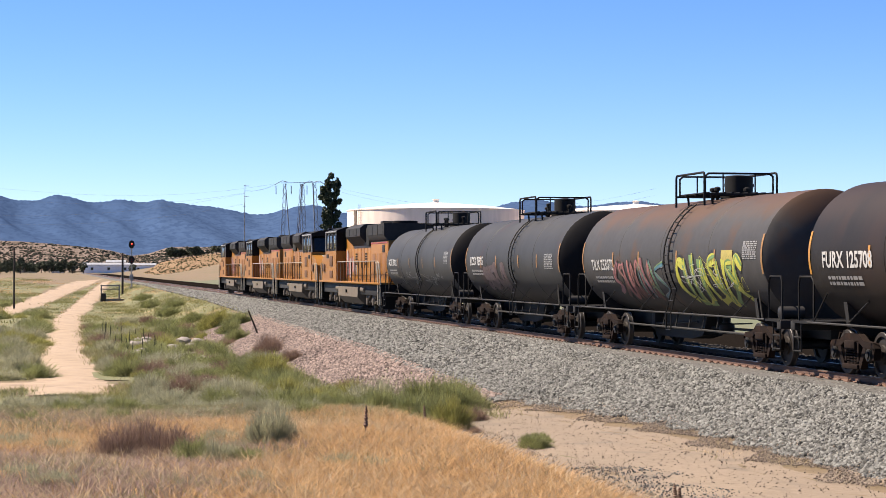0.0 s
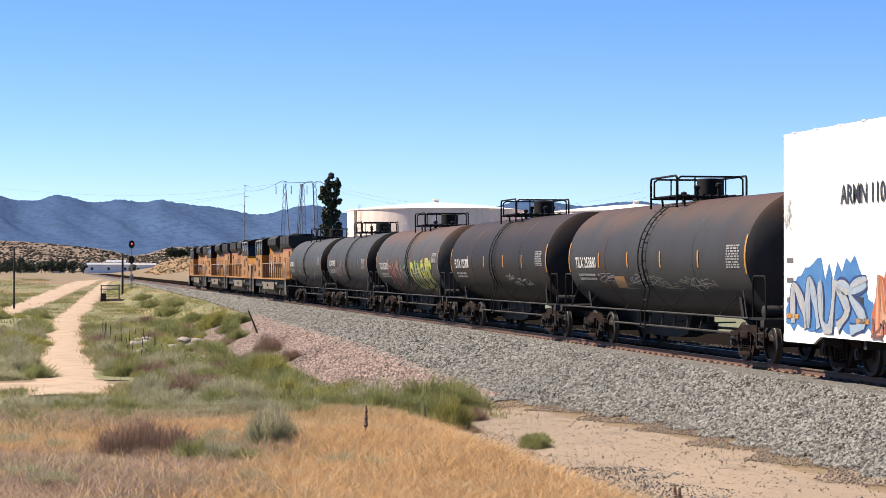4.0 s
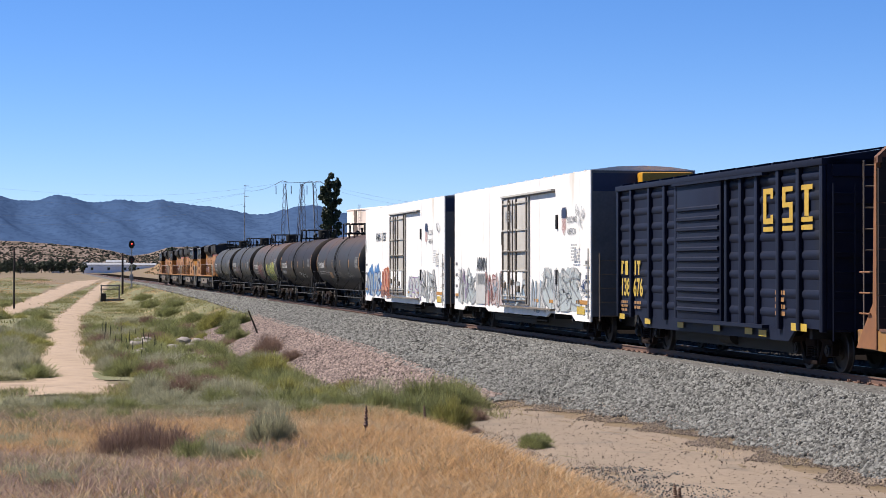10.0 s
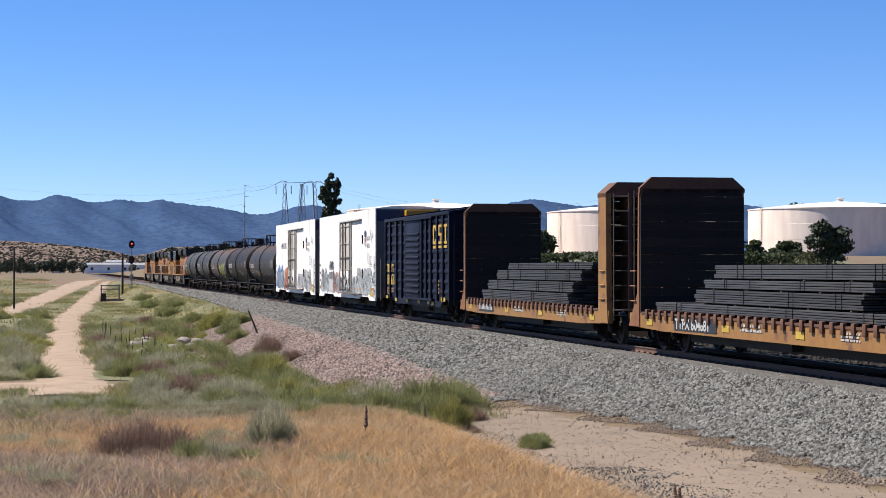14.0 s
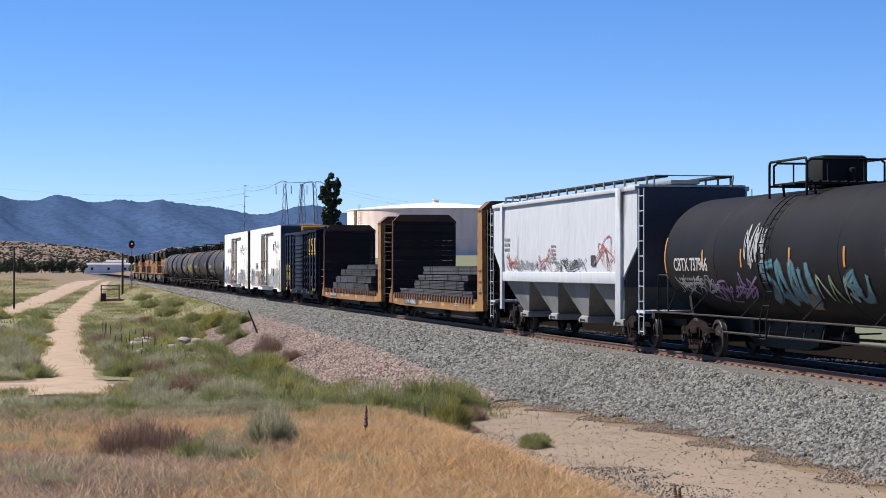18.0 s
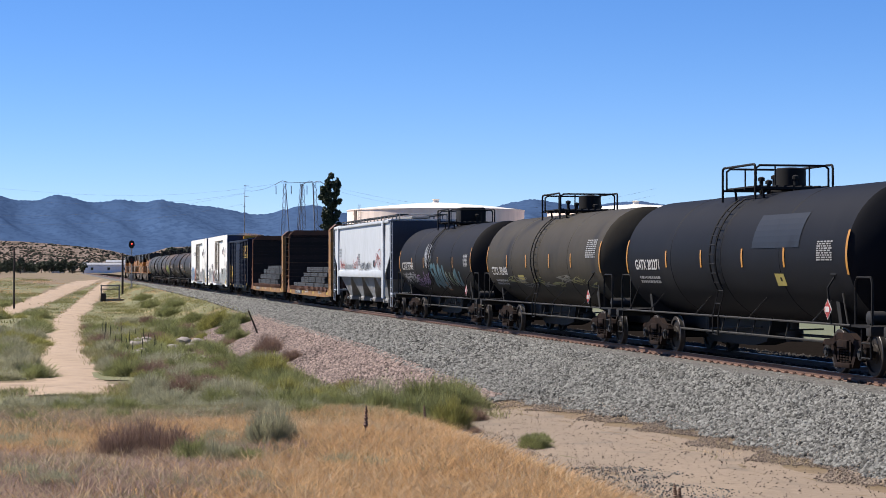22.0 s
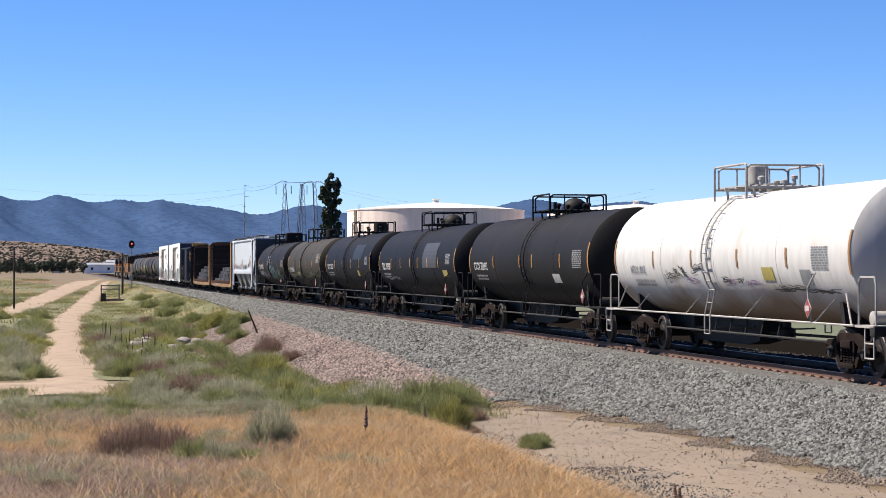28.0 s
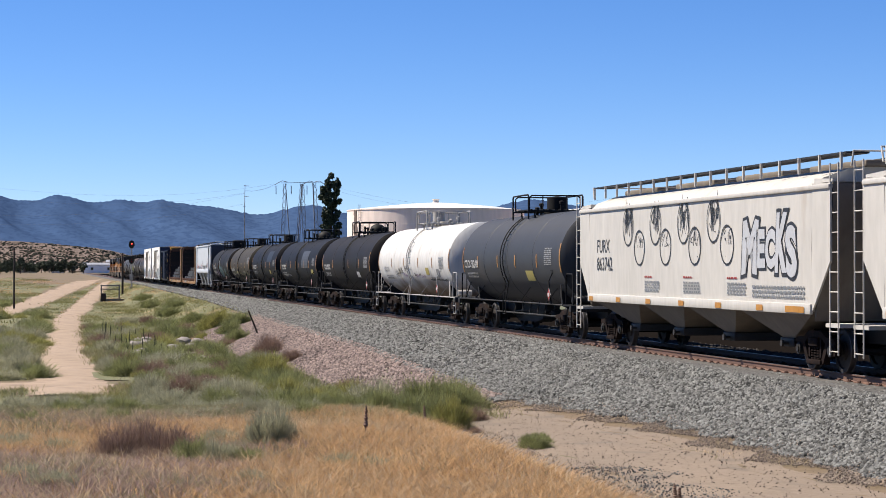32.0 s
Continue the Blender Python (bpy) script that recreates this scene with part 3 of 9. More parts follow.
def truck_mesh():
    bm = bmesh.new()
    for s in (-1, 1):
        lo, hi = sorted((s * 0.95, s * 1.09))
        top = [(-1.17, 0.60), (-1.06, 0.70), (-0.62, 0.73), (-0.34, 0.86), (0.34, 0.86), (0.62, 0.73), (1.06, 0.70), (1.17, 0.60), (1.17, 0.52), (1.05, 0.575), (0.75, 0.575),
               (0.58, 0.60), (0.36, 0.70), (-0.36, 0.70), (-0.58, 0.60), (-0.75, 0.575), (-1.05, 0.575), (-1.17, 0.52)]
        prism(bm, top, "x", lo, hi)
        for q in (-1, 1):
            prism(bm, [(q * 0.75, 0.6), (q * 0.58, 0.6), (q * 0.36, 0.24), (q * 0.36, 0.17), (q * 0.46, 0.17)], "x", lo, hi)
            prism(bm, [(q * 0.36, 0.72), (q * 0.27, 0.72), (q * 0.27, 0.3), (q * 0.36, 0.3)], "x", lo, hi)
            prism(bm, [(q * 1.17, 0.6), (q * 1.05, 0.6), (q * 1.03, 0.36), (q * 1.12, 0.36)], "x", lo, hi)
        box(bm, lo - 0.05, hi + 0.05, -0.40, 0.40, 0.15, 0.25, 0, 0.02)
        for a in (-0.17, 0.0, 0.17):
            for k in range(5):
                rod(bm, ((lo + hi) / 2, a, 0.26 + k * 0.055), ((lo + hi) / 2, a, 0.29 + k * 0.055), 0.082, 10)
        box(bm, lo - 0.06, hi + 0.03, -0.27, 0.27, 0.53, 0.72, 0, 0.03)
    box(bm, -1.0, 1.0, -0.2, 0.2, 0.5, 0.76, 0, 0.03)
    for s in (-1, 1):
        rod(bm, (-0.9, s * 0.42, 0.4), (0.9, s * 0.42, 0.4), 0.05, 6)
        box(bm, -0.86, -0.66, s * 0.36 - 0.03, s * 0.36 + 0.03, 0.28, 0.62)
        box(bm, 0.66, 0.86, s * 0.36 - 0.03, s * 0.36 + 0.03, 0.28, 0.62)
    return mesh_of("truck", bm, [M["truck"]])


ME_WHEELSET, ME_TRUCK = wheelset_mesh(), truck_mesh()
AXLES = []


def truck(car, y):
    t = piece("truck", ME_TRUCK, car, "rusty cast-steel truck with coil springs", pose(0, y, 0))
    for a in (-0.89, 0.89):
        AXLES.append((piece("wheelset", ME_WHEELSET, t, "steel wheelset with bright worn treads", pose(0, a, 0.457)), a))
    return t


def coupler_mesh():
    bm = bmesh.new()
    box(bm, -0.09, 0.09, -0.75, 0.0, 0.72, 0.92, 0, 0.02)
    box(bm, -0.17, 0.12, -0.03, 0.22, 0.66, 0.98, 0, 0.04)
    box(bm, 0.06, 0.17, 0.05, 0.3, 0.68, 0.96, 0, 0.03)
    bar(bm, [(-0.25, 0.1, 0.8), (-0.28, 0.2, 0.5), (-0.15, 0.35, 0.42), (0, 0.42, 0.5)], 0.03, 6)
    return mesh_of("coupler", bm, [M["truck"]])


ME_COUPLER = coupler_mesh()


def couplers(car, half):
    for s in (1, -1):
        piece("coupler", ME_COUPLER, car, "", pose(0, s * (half - 0.12), 0, 0, 0, 0 if s > 0 else 180))


CARS = []


def car_thing(name, label, category, front, rear, group=""):
    """A car whose couplers stand at front and rear along the line in the middle of the clip."""
    c = thing(name, label, category, group)
    CARS.append((c, (front + rear) / 2))
    return c, (front - rear) / 2, (front + rear) / 2


def spray(name, car, u0, u1, v0, v1, n, fills, outline, w, R, zc, seed, fat=0.2, label="spray-painted graffiti lettering", thin=0.035):
    """Graffiti: n fat tangled letters with dark outlines, as paint lying on the near side."""
    rng = random.Random(seed)
    def ribbon(V, F, mi, pts, width, off, m):
        P = []
        for i in range(len(pts) - 1):
            a, b, c, d = pts[max(i - 1, 0)], pts[i], pts[i + 1], pts[min(i + 2, len(pts) - 1)]
            for k in range(5):
                t = k / 5
                P.append(tuple(0.5 * (2 * b[j] + (c[j] - a[j]) * t + (2 * a[j] - 5 * b[j] + 4 * c[j] - d[j]) * t * t + (3 * b[j] - a[j] - 3 * c[j] + d[j]) * t ** 3) for j in (0, 1)))
        P.append(pts[-1])
        k0 = len(V)
        for i, p in enumerate(P):
            q, o = P[min(i + 1, len(P) - 1)], P[max(i - 1, 0)]
            dx, dy = q[0] - o[0], q[1] - o[1]
            L = math.hypot(dx, dy) or 1
            e = width * (0.75 + 0.25 * math.sin(i * 0.9 + seed))
            for s in (-1, 1):
                u, v = p[0] - s * dy / L * e / 2, min(max(p[1] + s * dx / L * e / 2, v0 - 0.1), v1 + 0.1)
                V.append(wrap(u, v, off, R, zc) if R else (-w - off, -u, v))
            if i:
                a = k0 + 2 * i
                F.append((a - 2, a - 1, a + 1, a))
                mi.append(m)

    for k in range(n):
        V, F, mi = [], [], []
        c0, c1 = u0 + (u1 - u0) * k / n, u0 + (u1 - u0) * (k + 1.15) / n
        ph = rng.choice(((0.1, 0.0, 0.2, 1.0, 0.6, 0.45, 0.9, 0.0), (0.9, 0.9, 0.1, 0.7, 0.9, 0.35, 0.1, 0.0), (0.1, 1.0, 0.2, 0.0, 0.7, 0.1, 0.9, 1.0), (0.2, 0.0, 0.5, 1.0, 0.8, 0.0, 0.4, 0.4),
                         (0.9, 0.8, 0.3, 1.0, 0.1, 0.4, 0.9, 0.1)))
        pts = [(c0 + (c1 - c0) * (ph[i] + rng.uniform(-0.12, 0.12)), v0 + (v1 - v0) * min(max(ph[i + 1] + rng.uniform(-0.15, 0.15), 0), 1)) for i in range(0, 8, 2)]
        f = rng.randrange(len(fills))
        if fat:
            ribbon(V, F, mi, pts, fat * 1.45, 0.012, len(fills))
            ribbon(V, F, mi, pts, fat, 0.016, f)
            ribbon(V, F, mi, [(p[0] + fat * 0.12, p[1] + 0.05) for p in pts[:3]], fat * 0.3, 0.02, (f + 1) % len(fills))
        else:
            # a quick small tag: a few loose pen strokes
            e, mv = (rng.uniform(0.3, 0.55), rng.uniform(v0, v0 + 0.5 * (v1 - v0))) if thin < 0.06 else (rng.uniform(0.75, 0.95), v0)
            for j in range(3):
                pts2 = [(c0 + (c1 - c0) * ((j + ph[i] * 1.5) / 3 + rng.uniform(-0.2, 0.2)), mv + (v1 - v0) * e * (0.6 * ph[i + 1] + rng.uniform(-0.1, 0.5))) for i in range(0, 8, 2)]
                pts2.insert(rng.randrange(1, 4), (c0 + (c1 - c0) * rng.uniform(-0.3, 1.3), mv + (v1 - v0) * e * rng.uniform(0, 1)))
                ribbon(V, F, mi, pts2, thin * 0.62, 0.014 + 0.002 * j, f)
        raw(name, V, F, [*fills, outline], car, label, mats=mi)


def paint_field(car, u0, u1, v0, v1, mat, w, R, zc, seed, label, spike=0.35, off=0.008):
    """A flat field of paint behind a graffiti piece: jagged along its upper edge."""
    rng = random.Random(seed)
    n = max(8, int((u1 - u0) / 0.22))
    tops = [v1 - (v1 - v0) * spike * rng.random() * (0.4 if k % 2 else 1.0) for k in range(n + 1)]
    lows = [v0 + (v1 - v0) * 0.12 * rng.random() for k in range(n + 1)]
    V, F = [], []
    for k in range(n + 1):
        u = u0 + (u1 - u0) * k / n
        edge = min(1.0, 0.35 + 3.0 * min(k, n - k) / n)
        for q in range(4):
            v = lows[k] + (v0 + (tops[k] - v0) * edge - lows[k]) * q / 3
            V.append(wrap(u, v, off, R, zc) if R else (-w - off, -u, v))
    for k in range(n):
        F += [(4 * k + q, 4 * k + q + 1, 4 * k + q + 5, 4 * k + q + 4) for q in range(3)]
    return raw("graffiti_field", V, F, mat, car, label)


M["g_blue"] = surf("spray_blue", (0.06, 0.22, 0.55), (0.1, 0.33, 0.66), 0.4, 0.5)
M["g_deep"] = surf("spray_deep_blue", (0.03, 0.06, 0.2), (0.04, 0.08, 0.26), 0.4, 0.5)
M["g_peach"] = surf("spray_peach", (0.8, 0.46, 0.3), (0.74, 0.36, 0.22), 0.4, 0.5)
M["g_mist"] = surf("spray_mist", (0.62, 0.68, 0.68), (0.53, 0.6, 0.61), 0.4, 0.5)
M["g_pale_pink"] = surf("spray_pale_pink", (0.74, 0.58, 0.54), (0.68, 0.5, 0.46), 0.4, 0.5)
M["g_sky"] = surf("spray_sky", (0.42, 0.55, 0.68), (0.35, 0.46, 0.58), 0.4, 0.5)
M["g_orange"] = surf("spray_orange", (0.7, 0.2, 0.05), (0.62, 0.13, 0.06), 0.5, 0.5)
M["g_grey"] = surf("spray_grey", (0.3, 0.32, 0.34), (0.42, 0.42, 0.42), 0.3, 0.5)
M["g_black"] = surf("spray_black", (0.03, 0.03, 0.035), (0.05, 0.05, 0.05), 0.5, 0.5)
M["g_silver"] = surf("spray_silver", (0.55, 0.56, 0.57), (0.45, 0.46, 0.46), 0.3, 0.45)
M["g_yellow"] = surf("spray_yellow", (0.75, 0.72, 0.1), (0.6, 0.62, 0.1), 0.4, 0.5)
M["g_pink"] = surf("spray_pink", (0.5, 0.2, 0.22), (0.42, 0.15, 0.18), 0.5, 0.5)
M["g_smudge"] = surf("spray_smudge", (0.17, 0.115, 0.125), (0.14, 0.11, 0.115), 0.5, 0.6)
M["g_rose"] = surf("spray_rose", (0.27, 0.12, 0.10), (0.2, 0.1, 0.09), 0.4, 0.6)
M["g_rose2"] = surf("spray_red", (0.5, 0.16, 0.15), (0.55, 0.25, 0.23), 0.4, 0.6)
M["g_chalk"] = surf("spray_chalk", (0.26, 0.25, 0.2), (0.2, 0.19, 0.16), 0.4, 0.7)
M["g_chalk2"] = surf("spray_chalk_yellow", (0.3, 0.29, 0.1), (0.22, 0.21, 0.09), 0.4, 0.7)
M["patch_blue"] = surf("patch_blue", (0.028, 0.034, 0.046), (0.021, 0.025, 0.035), 0.8, 0.55, spec=0.2, spot=(0.017, 0.019, 0.026), spot_size=0.8, spot_level=0.55)
M["patch_grey"] = surf("patch_grey", (0.085, 0.09, 0.102), (0.07, 0.074, 0.084), 0.8, 0.55, spec=0.2, spot=(0.055, 0.057, 0.064), spot_size=0.8, spot_level=0.58)
M["trim_white"] = surf("trim_white", (0.66, 0.63, 0.59), (0.52, 0.48, 0.43), 0.5, 0.5)
M["g_green"] = surf("spray_green", (0.2, 0.36, 0.12), (0.25, 0.42, 0.15), 0.4, 0.5)
M["g_lilac"] = surf("spray_lilac", (0.33, 0.2, 0.42), (0.4, 0.25, 0.5), 0.4, 0.5)
M["g_teal"] = surf("spray_teal", (0.09, 0.25, 0.33), (0.13, 0.33, 0.4), 0.4, 0.5)


# ---- tank cars ----
def diamond(bm, x0, x1, y, z, r):
    prism(bm, [(y - r, z), (y, z - r), (y + r, z), (y, z + r)], "x", x0, x1)


def placard(car, u, rail_z, R, zc, trim):
    """Diamond hazard sign in its holder: a bent strut from the flank down to the side rail."""
    x, y, z = -1.56, -u, rail_z + 0.3
    bm = bmesh.new()
    bar(bm, [(-R * math.cos(0.3), y - 0.03, zc - R * math.sin(0.3)), (x - 0.03, y, z + 0.42), (x + 0.02, y, z), (x + 0.05, y, rail_z)], 0.02, 6)
    box(bm, -R * 0.97, -R * 0.97 + 0.1, y - 0.16, y + 0.14, zc - R * 0.27, zc - R * 0.24)
    post = part("placard_holder", bm, [trim], car, "steel strut holding the hazard sign")
    for nm, r, x1, mat, words in (("placard", 0.21, 0.0, "white_line", "white diamond hazard placard"), ("placard_border", 0.185, 0.006, "red", "red diamond field of the placard"), ("placard_plate", 0.1, 0.011, "white_line", "white number plate of the placard")):
        bm = bmesh.new()
        if nm == "placard_plate":
            box(bm, x - 0.03 - x1, x - 0.018, y - 0.1, y + 0.1, z - 0.055, z + 0.055)
        else:
            diamond(bm, x - 0.03 - x1, x - 0.02, y, z, r)
        part(nm, bm, [M[mat]], post, words)


def tank_car(label, front, rear, paint, R=1.5, zc=2.45, trim=None, word=None, word_u=0.5, word_mat=None, stripes=(), stripe_mat=None, dome="drum",
             ladder_u=0.0, panels=(), print_box=None, rail_z=1.05, end_mat=None, seed=1, word_v=2.3, bands=4, head=None, sign=None):
    car, half, mid = car_thing("tank_car", label, "tank car", front, rear, "cars of the freight train")
    trim = trim or M["black"]
    rng = random.Random(seed)
    seam = half - 1.42
    # shell
    bm = bmesh.new()
    prof = []
    dish = [(0.0, 1.0), (0.035, 0.972), (0.1, 0.9), (0.19, 0.78), (0.28, 0.62), (0.35, 0.44), (0.39, 0.24), (0.41, 0.015)]
    prof += [(-seam - a, R * r) for a, r in dish[::-1]]
    for k in range(1, bands):
        y = -seam + 2 * seam * k / bands
        prof += [(y - 0.06, R), (y - 0.05, R + 0.008), (y + 0.05, R + 0.008), (y + 0.06, R)]
    prof += [(seam + a, R * r) for a, r in dish]
    lathe(bm, prof, 56, 0, "y", (0, 0, zc))
    for f in bm.faces:
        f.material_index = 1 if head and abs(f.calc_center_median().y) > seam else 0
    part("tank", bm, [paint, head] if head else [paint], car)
    # underframe
    for s in (-1, 1):
        bm = bmesh.new()
        y0, y1 = sorted((s * (half - 4.6), s * (half - 0.35)))
        box(bm, -0.33, 0.33, y0, y1, 0.62, 1.0, 0, 0.02)
        box(bm, -1.5, 1.5, s * (half - 0.42) - 0.12, s * (half - 0.42) + 0.12, 0.86, 1.06, 0, 0.02)
        part("underframe", bm, [M["soot"]], car, "black steel stub sill")
        bm = bmesh.new()
        prism(bm, [(-1.15, 1.0), (-0.3, 0.62), (0.3, 0.62), (1.15, 1.0), (1.22, 1.5), (1.0, 1.36), (0.6, 1.08), (-0.6, 1.08), (-1.0, 1.36), (-1.22, 1.5)], "y", s * (half - 2.65) - 0.09, s * (half - 2.65) + 0.09)
        part("saddle", bm, [M["soot"]], car, "black tank saddle")
    for s in (-1, 1):
        bm = bmesh.new()
        box(bm, -1.5, 1.5, s * (half - 0.85) - 0.5, s * (half - 0.85) + 0.42, rail_z - 0.03, rail_z + 0.02)
        part("end_platform", bm, [trim], car, "steel end platform")
        # grab rails standing over the end platform
        e = s * (half - 0.62)
        for x in (-1.38, 1.38):
            bm = bmesh.new()
            bar(bm, [(x, e + s * 0.12, rail_z), (x, e + s * 0.12, rail_z + 0.82), (x, e + s * 0.05, rail_z + 0.95), (x, e - s * 0.62, rail_z + 0.95), (x, e - s * 0.72, rail_z + 0.85), (x, e - s * 0.72, rail_z)], 0.024, 6)
            part("grab_rail", bm, [end_mat or trim], car)
        # corner steps and braces
        for x in (-1.46, 1.46):
            bm = bmesh.new()
            for yy in (-0.22, 0.22):
                rod(bm, (x, e + yy, rail_z), (x, e + yy, 0.42), 0.018, 6)
            for zz_ in (0.43, 0.72):
                rod(bm, (x, e - 0.22, zz_), (x, e + 0.22, zz_), 0.018, 6)
            part("corner_step", bm, [end_mat or trim], car)
            bm = bmesh.new()
            rod(bm, (x, e - s * 0.9, rail_z), (x * 0.93, e - s * 1.42, rail_z + 0.62), 0.02, 6)
            part("corner_brace", bm, [end_mat or trim], car)
    # brake cylinder and levers slung under the shell
    bm = bmesh.new()
    lathe(bm, [(-0.45, 0.05), (-0.42, 0.17), (0.3, 0.17), (0.34, 0.06), (0.9, 0.05)], 14, 0, "y", (0.2, half - 5.2, 0.72))
    box(bm, -0.35, 0.35, half - 4.9, half - 4.6, 0.5, 1.1, 0, 0.03)
    prism(bm, [(0.3, 1.0), (0.7, 0.42), (1.6, 0.3), (half - 4.4, 0.3), (half - 3.9, 0.5), (half - 3.9, 1.0)], "x", -0.1, 0.45)
    rod(bm, (0.1, half - 4.4, 0.6), (0.1, -half + 4.4, 0.66), 0.035, 6)
    rod(bm, (-0.3, half - 4.4, 0.62), (-0.3, 0.5, 0.78), 0.03, 6)
    part("brake_gear", bm, [M["soot"]], car, "black brake cylinder and rods under the tank")
    # side rails with struts to the shell
    for s in (-1, 1):
        bm = bmesh.new()
        x = s * 1.5
        rod(bm, (x, -half + 1.3, rail_z), (x, half - 1.3, rail_z), 0.024, 6)
        for k in range(4):
            y = (-half + 3.4) + (2 * half - 6.8) * k / 3
            a = -0.66
            rod(bm, (x, y, rail_z), (s * R * math.cos(a), y - 0.4, zc + R * math.sin(a)), 0.016, 5)
        part("side_rail", bm, [end_mat or M["rail_grey"] if s < 0 else trim], car, "thin steel side rail")
    # top platform
    u = -ladder_u
    pz, ph, pw, pl = zc + R + 0.1, 0.5 + 0.02, 0.95, 1.15
    slats = bmesh.new()
    box(slats, -0.03, 0.03, u - 2 * pl, u, -0.02, 0.02)
    me_slat = mesh_of("grating_bar", slats, [trim])
    bm = bmesh.new()
    for yy in (u - 2 * pl, u - pl * 1.35, u - pl * 0.65, u):
        box(bm, -pw, pw, yy - 0.03, yy + 0.03, pz - 0.05, pz + 0.0)
    for x in (-0.7, 0.7):
        for yy in (u - 0.2, u - 2 * pl + 0.2):
            rod(bm, (x, yy, pz), (x * 0.95, yy, zc + math.sqrt(R * R - 0.45) - 0.03), 0.03, 6)
    plat = part("top_platform", bm, [trim], car, "grated walkway round the dome")
    for a in range(-4, 5):
        piece("grating_bar", me_slat, plat, at=pose(a * 0.21, 0, pz + 0.012))
    bm = bmesh.new()
    q, h1 = 0.09, pz + ph
    bm.free()
    for x in (-pw, pw):
        bm = bmesh.new()
        bar(bm, [(x, u, pz - 0.3), (x, u, h1 - q), (x, u - q * 0.3, h1 - q * 0.3), (x, u - q, h1), (x, u - 2 * pl + q, h1), (x, u - 2 * pl + q * 0.3, h1 - q * 0.3), (x, u - 2 * pl, h1 - q), (x, u - 2 * pl, pz - 0.3)], 0.03, 8)
        part("safety_rail", bm, [trim], car, "tubular steel railing on top")
    # hoops across its two ends
    for yy in (u - 2 * pl + 0.12, u - 0.12):
        bm = bmesh.new()
        w = pw - 0.06
        bar(bm, [(-w, yy, pz), (-w, yy, h1 - q), (-w + q, yy, h1 - 0.02), (w - q, yy, h1 - 0.02), (w, yy, h1 - q), (w, yy, pz)], 0.027, 8)
        for x in (-0.42, 0.42):
            rod(bm, (x, yy, pz), (x, yy, h1 - 0.02), 0.02, 7)
        part("rail_hoop", bm, [trim], car, "bent tube hoop of the railing")
    # fittings inside the railing
    c = u - pl
    bm = bmesh.new()
    if dome == "drum":
        lathe(bm, [(0, 0.36), (0.42, 0.36), (0.44, 0.32), (0.46, 0.05)], 20, 0, "z", (0.35, c, pz + 0.05))
        lathe(bm, [(-0.2, 0.42), (0.12, 0.42), (0.13, 0.1)], 20, 0, "z", (0.3, c, pz - 0.05))
    elif dome == "hood":
        box(bm, -0.35, 0.75, c - 0.5, c + 0.45, pz - 0.1, pz + 0.62, 0, 0.1)
    elif dome == "dome":
        lathe(bm, [(-0.2, 0.42), (0.12, 0.42), (0.28, 0.36), (0.4, 0.2), (0.44, 0.03)], 20, 0, "z", (0.2, c, pz))
        rod(bm, (-0.45, c + 0.1, pz - 0.1), (-0.45, c + 0.1, pz + 0.3), 0.06, 8)
    else:
        lathe(bm, [(-0.25, 0.44), (0.1, 0.44), (0.12, 0.1)], 24, 0, "z", (0.25, c, pz))
        lathe(bm, [(0, 0.26), (0.42, 0.26), (0.46, 0.2), (0.48, 0.03)], 20, 0, "z", (-0.15, c + 0.3, pz + 0.1))
    hatch = part("manway", bm, [trim], car, "manway on the crown")
    for k in range(5):
        a = k * 1.26 + rng.uniform(-0.3, 0.3)
        x, y, e = 0.15 + 0.5 * math.cos(a), c + 0.6 * math.sin(a), rng.uniform(0.12, 0.34)
        bm = bmesh.new()
        lathe(bm, [(pz - 0.15, 0.05), (pz + e - 0.08, 0.05), (pz + e - 0.07, 0.085), (pz + e, 0.085), (pz + e + 0.03, 0.03)], 9, 0, "z", (x, y, 0))
        part("valve", bm, [trim], hatch)
    lu = u - pl
    # ladder: up the flank to the platform
    for s in (-1, 1):
        bm = bmesh.new()
        arc = [(s * 1.53, 0.62), (s * 1.53, rail_z)] + [(s * (R + 0.09) * math.cos(a), zc + (R + 0.09) * math.sin(a)) for a in [radians(v) for v in range(-30, 66, 8)]]
        bar(bm, [(x, lu - 0.2, z) for x, z in arc], 0.02, 5)
        lad = part("ladder", bm, [trim if s > 0 else (end_mat or trim)], car, "steel ladder bent round the tank")
        bm = bmesh.new()
        rod(bm, (0, -0.2, 0), (0, 0.2, 0), 0.014, 5)
        bars("stile", lad, trim if s > 0 else (end_mat or trim), [[(x, lu + 0.2, z) for x, z in arc]], 0.02, "", 5)
        me_rung = mesh_of("rung", bm, [trim if s > 0 else (end_mat or trim)])
        for (x0, z0), (x1, z1) in zip(arc, arc[1:]):
            n = max(1, round(math.hypot(x1 - x0, z1 - z0) / 0.3))
            for k in range(n):
                piece("rung", me_rung, lad, at=pose(x0 + (x1 - x0) * k / n, lu, z0 + (z1 - z0) * k / n))
    # underside: outlet, pipe, air reservoir
    bm = bmesh.new()
    lathe(bm, [(0, 0.2), (0.25, 0.2), (0.3, 0.1), (0.45, 0.1)], 14, 0, "z", (0, -0.9, zc - R - 0.45))
    rod(bm, (-0.8, -half + 4, 0.62), (-0.8, half - 4, 0.62), 0.03, 6)
    for k in range(5):
        y = -2.4 + k * 1.1
        rod(bm, (-0.8, y, 0.62), (-0.7, y, 1.05), 0.02, 5)
    rod(bm, (-0.6, -2.0, 0.78), (0.5, -1.4, 0.78), 0.02, 5)
    part("outlet_pipe", bm, [M["soot"]], car, "black outlet valve and brake piping")
    bm = bmesh.new()
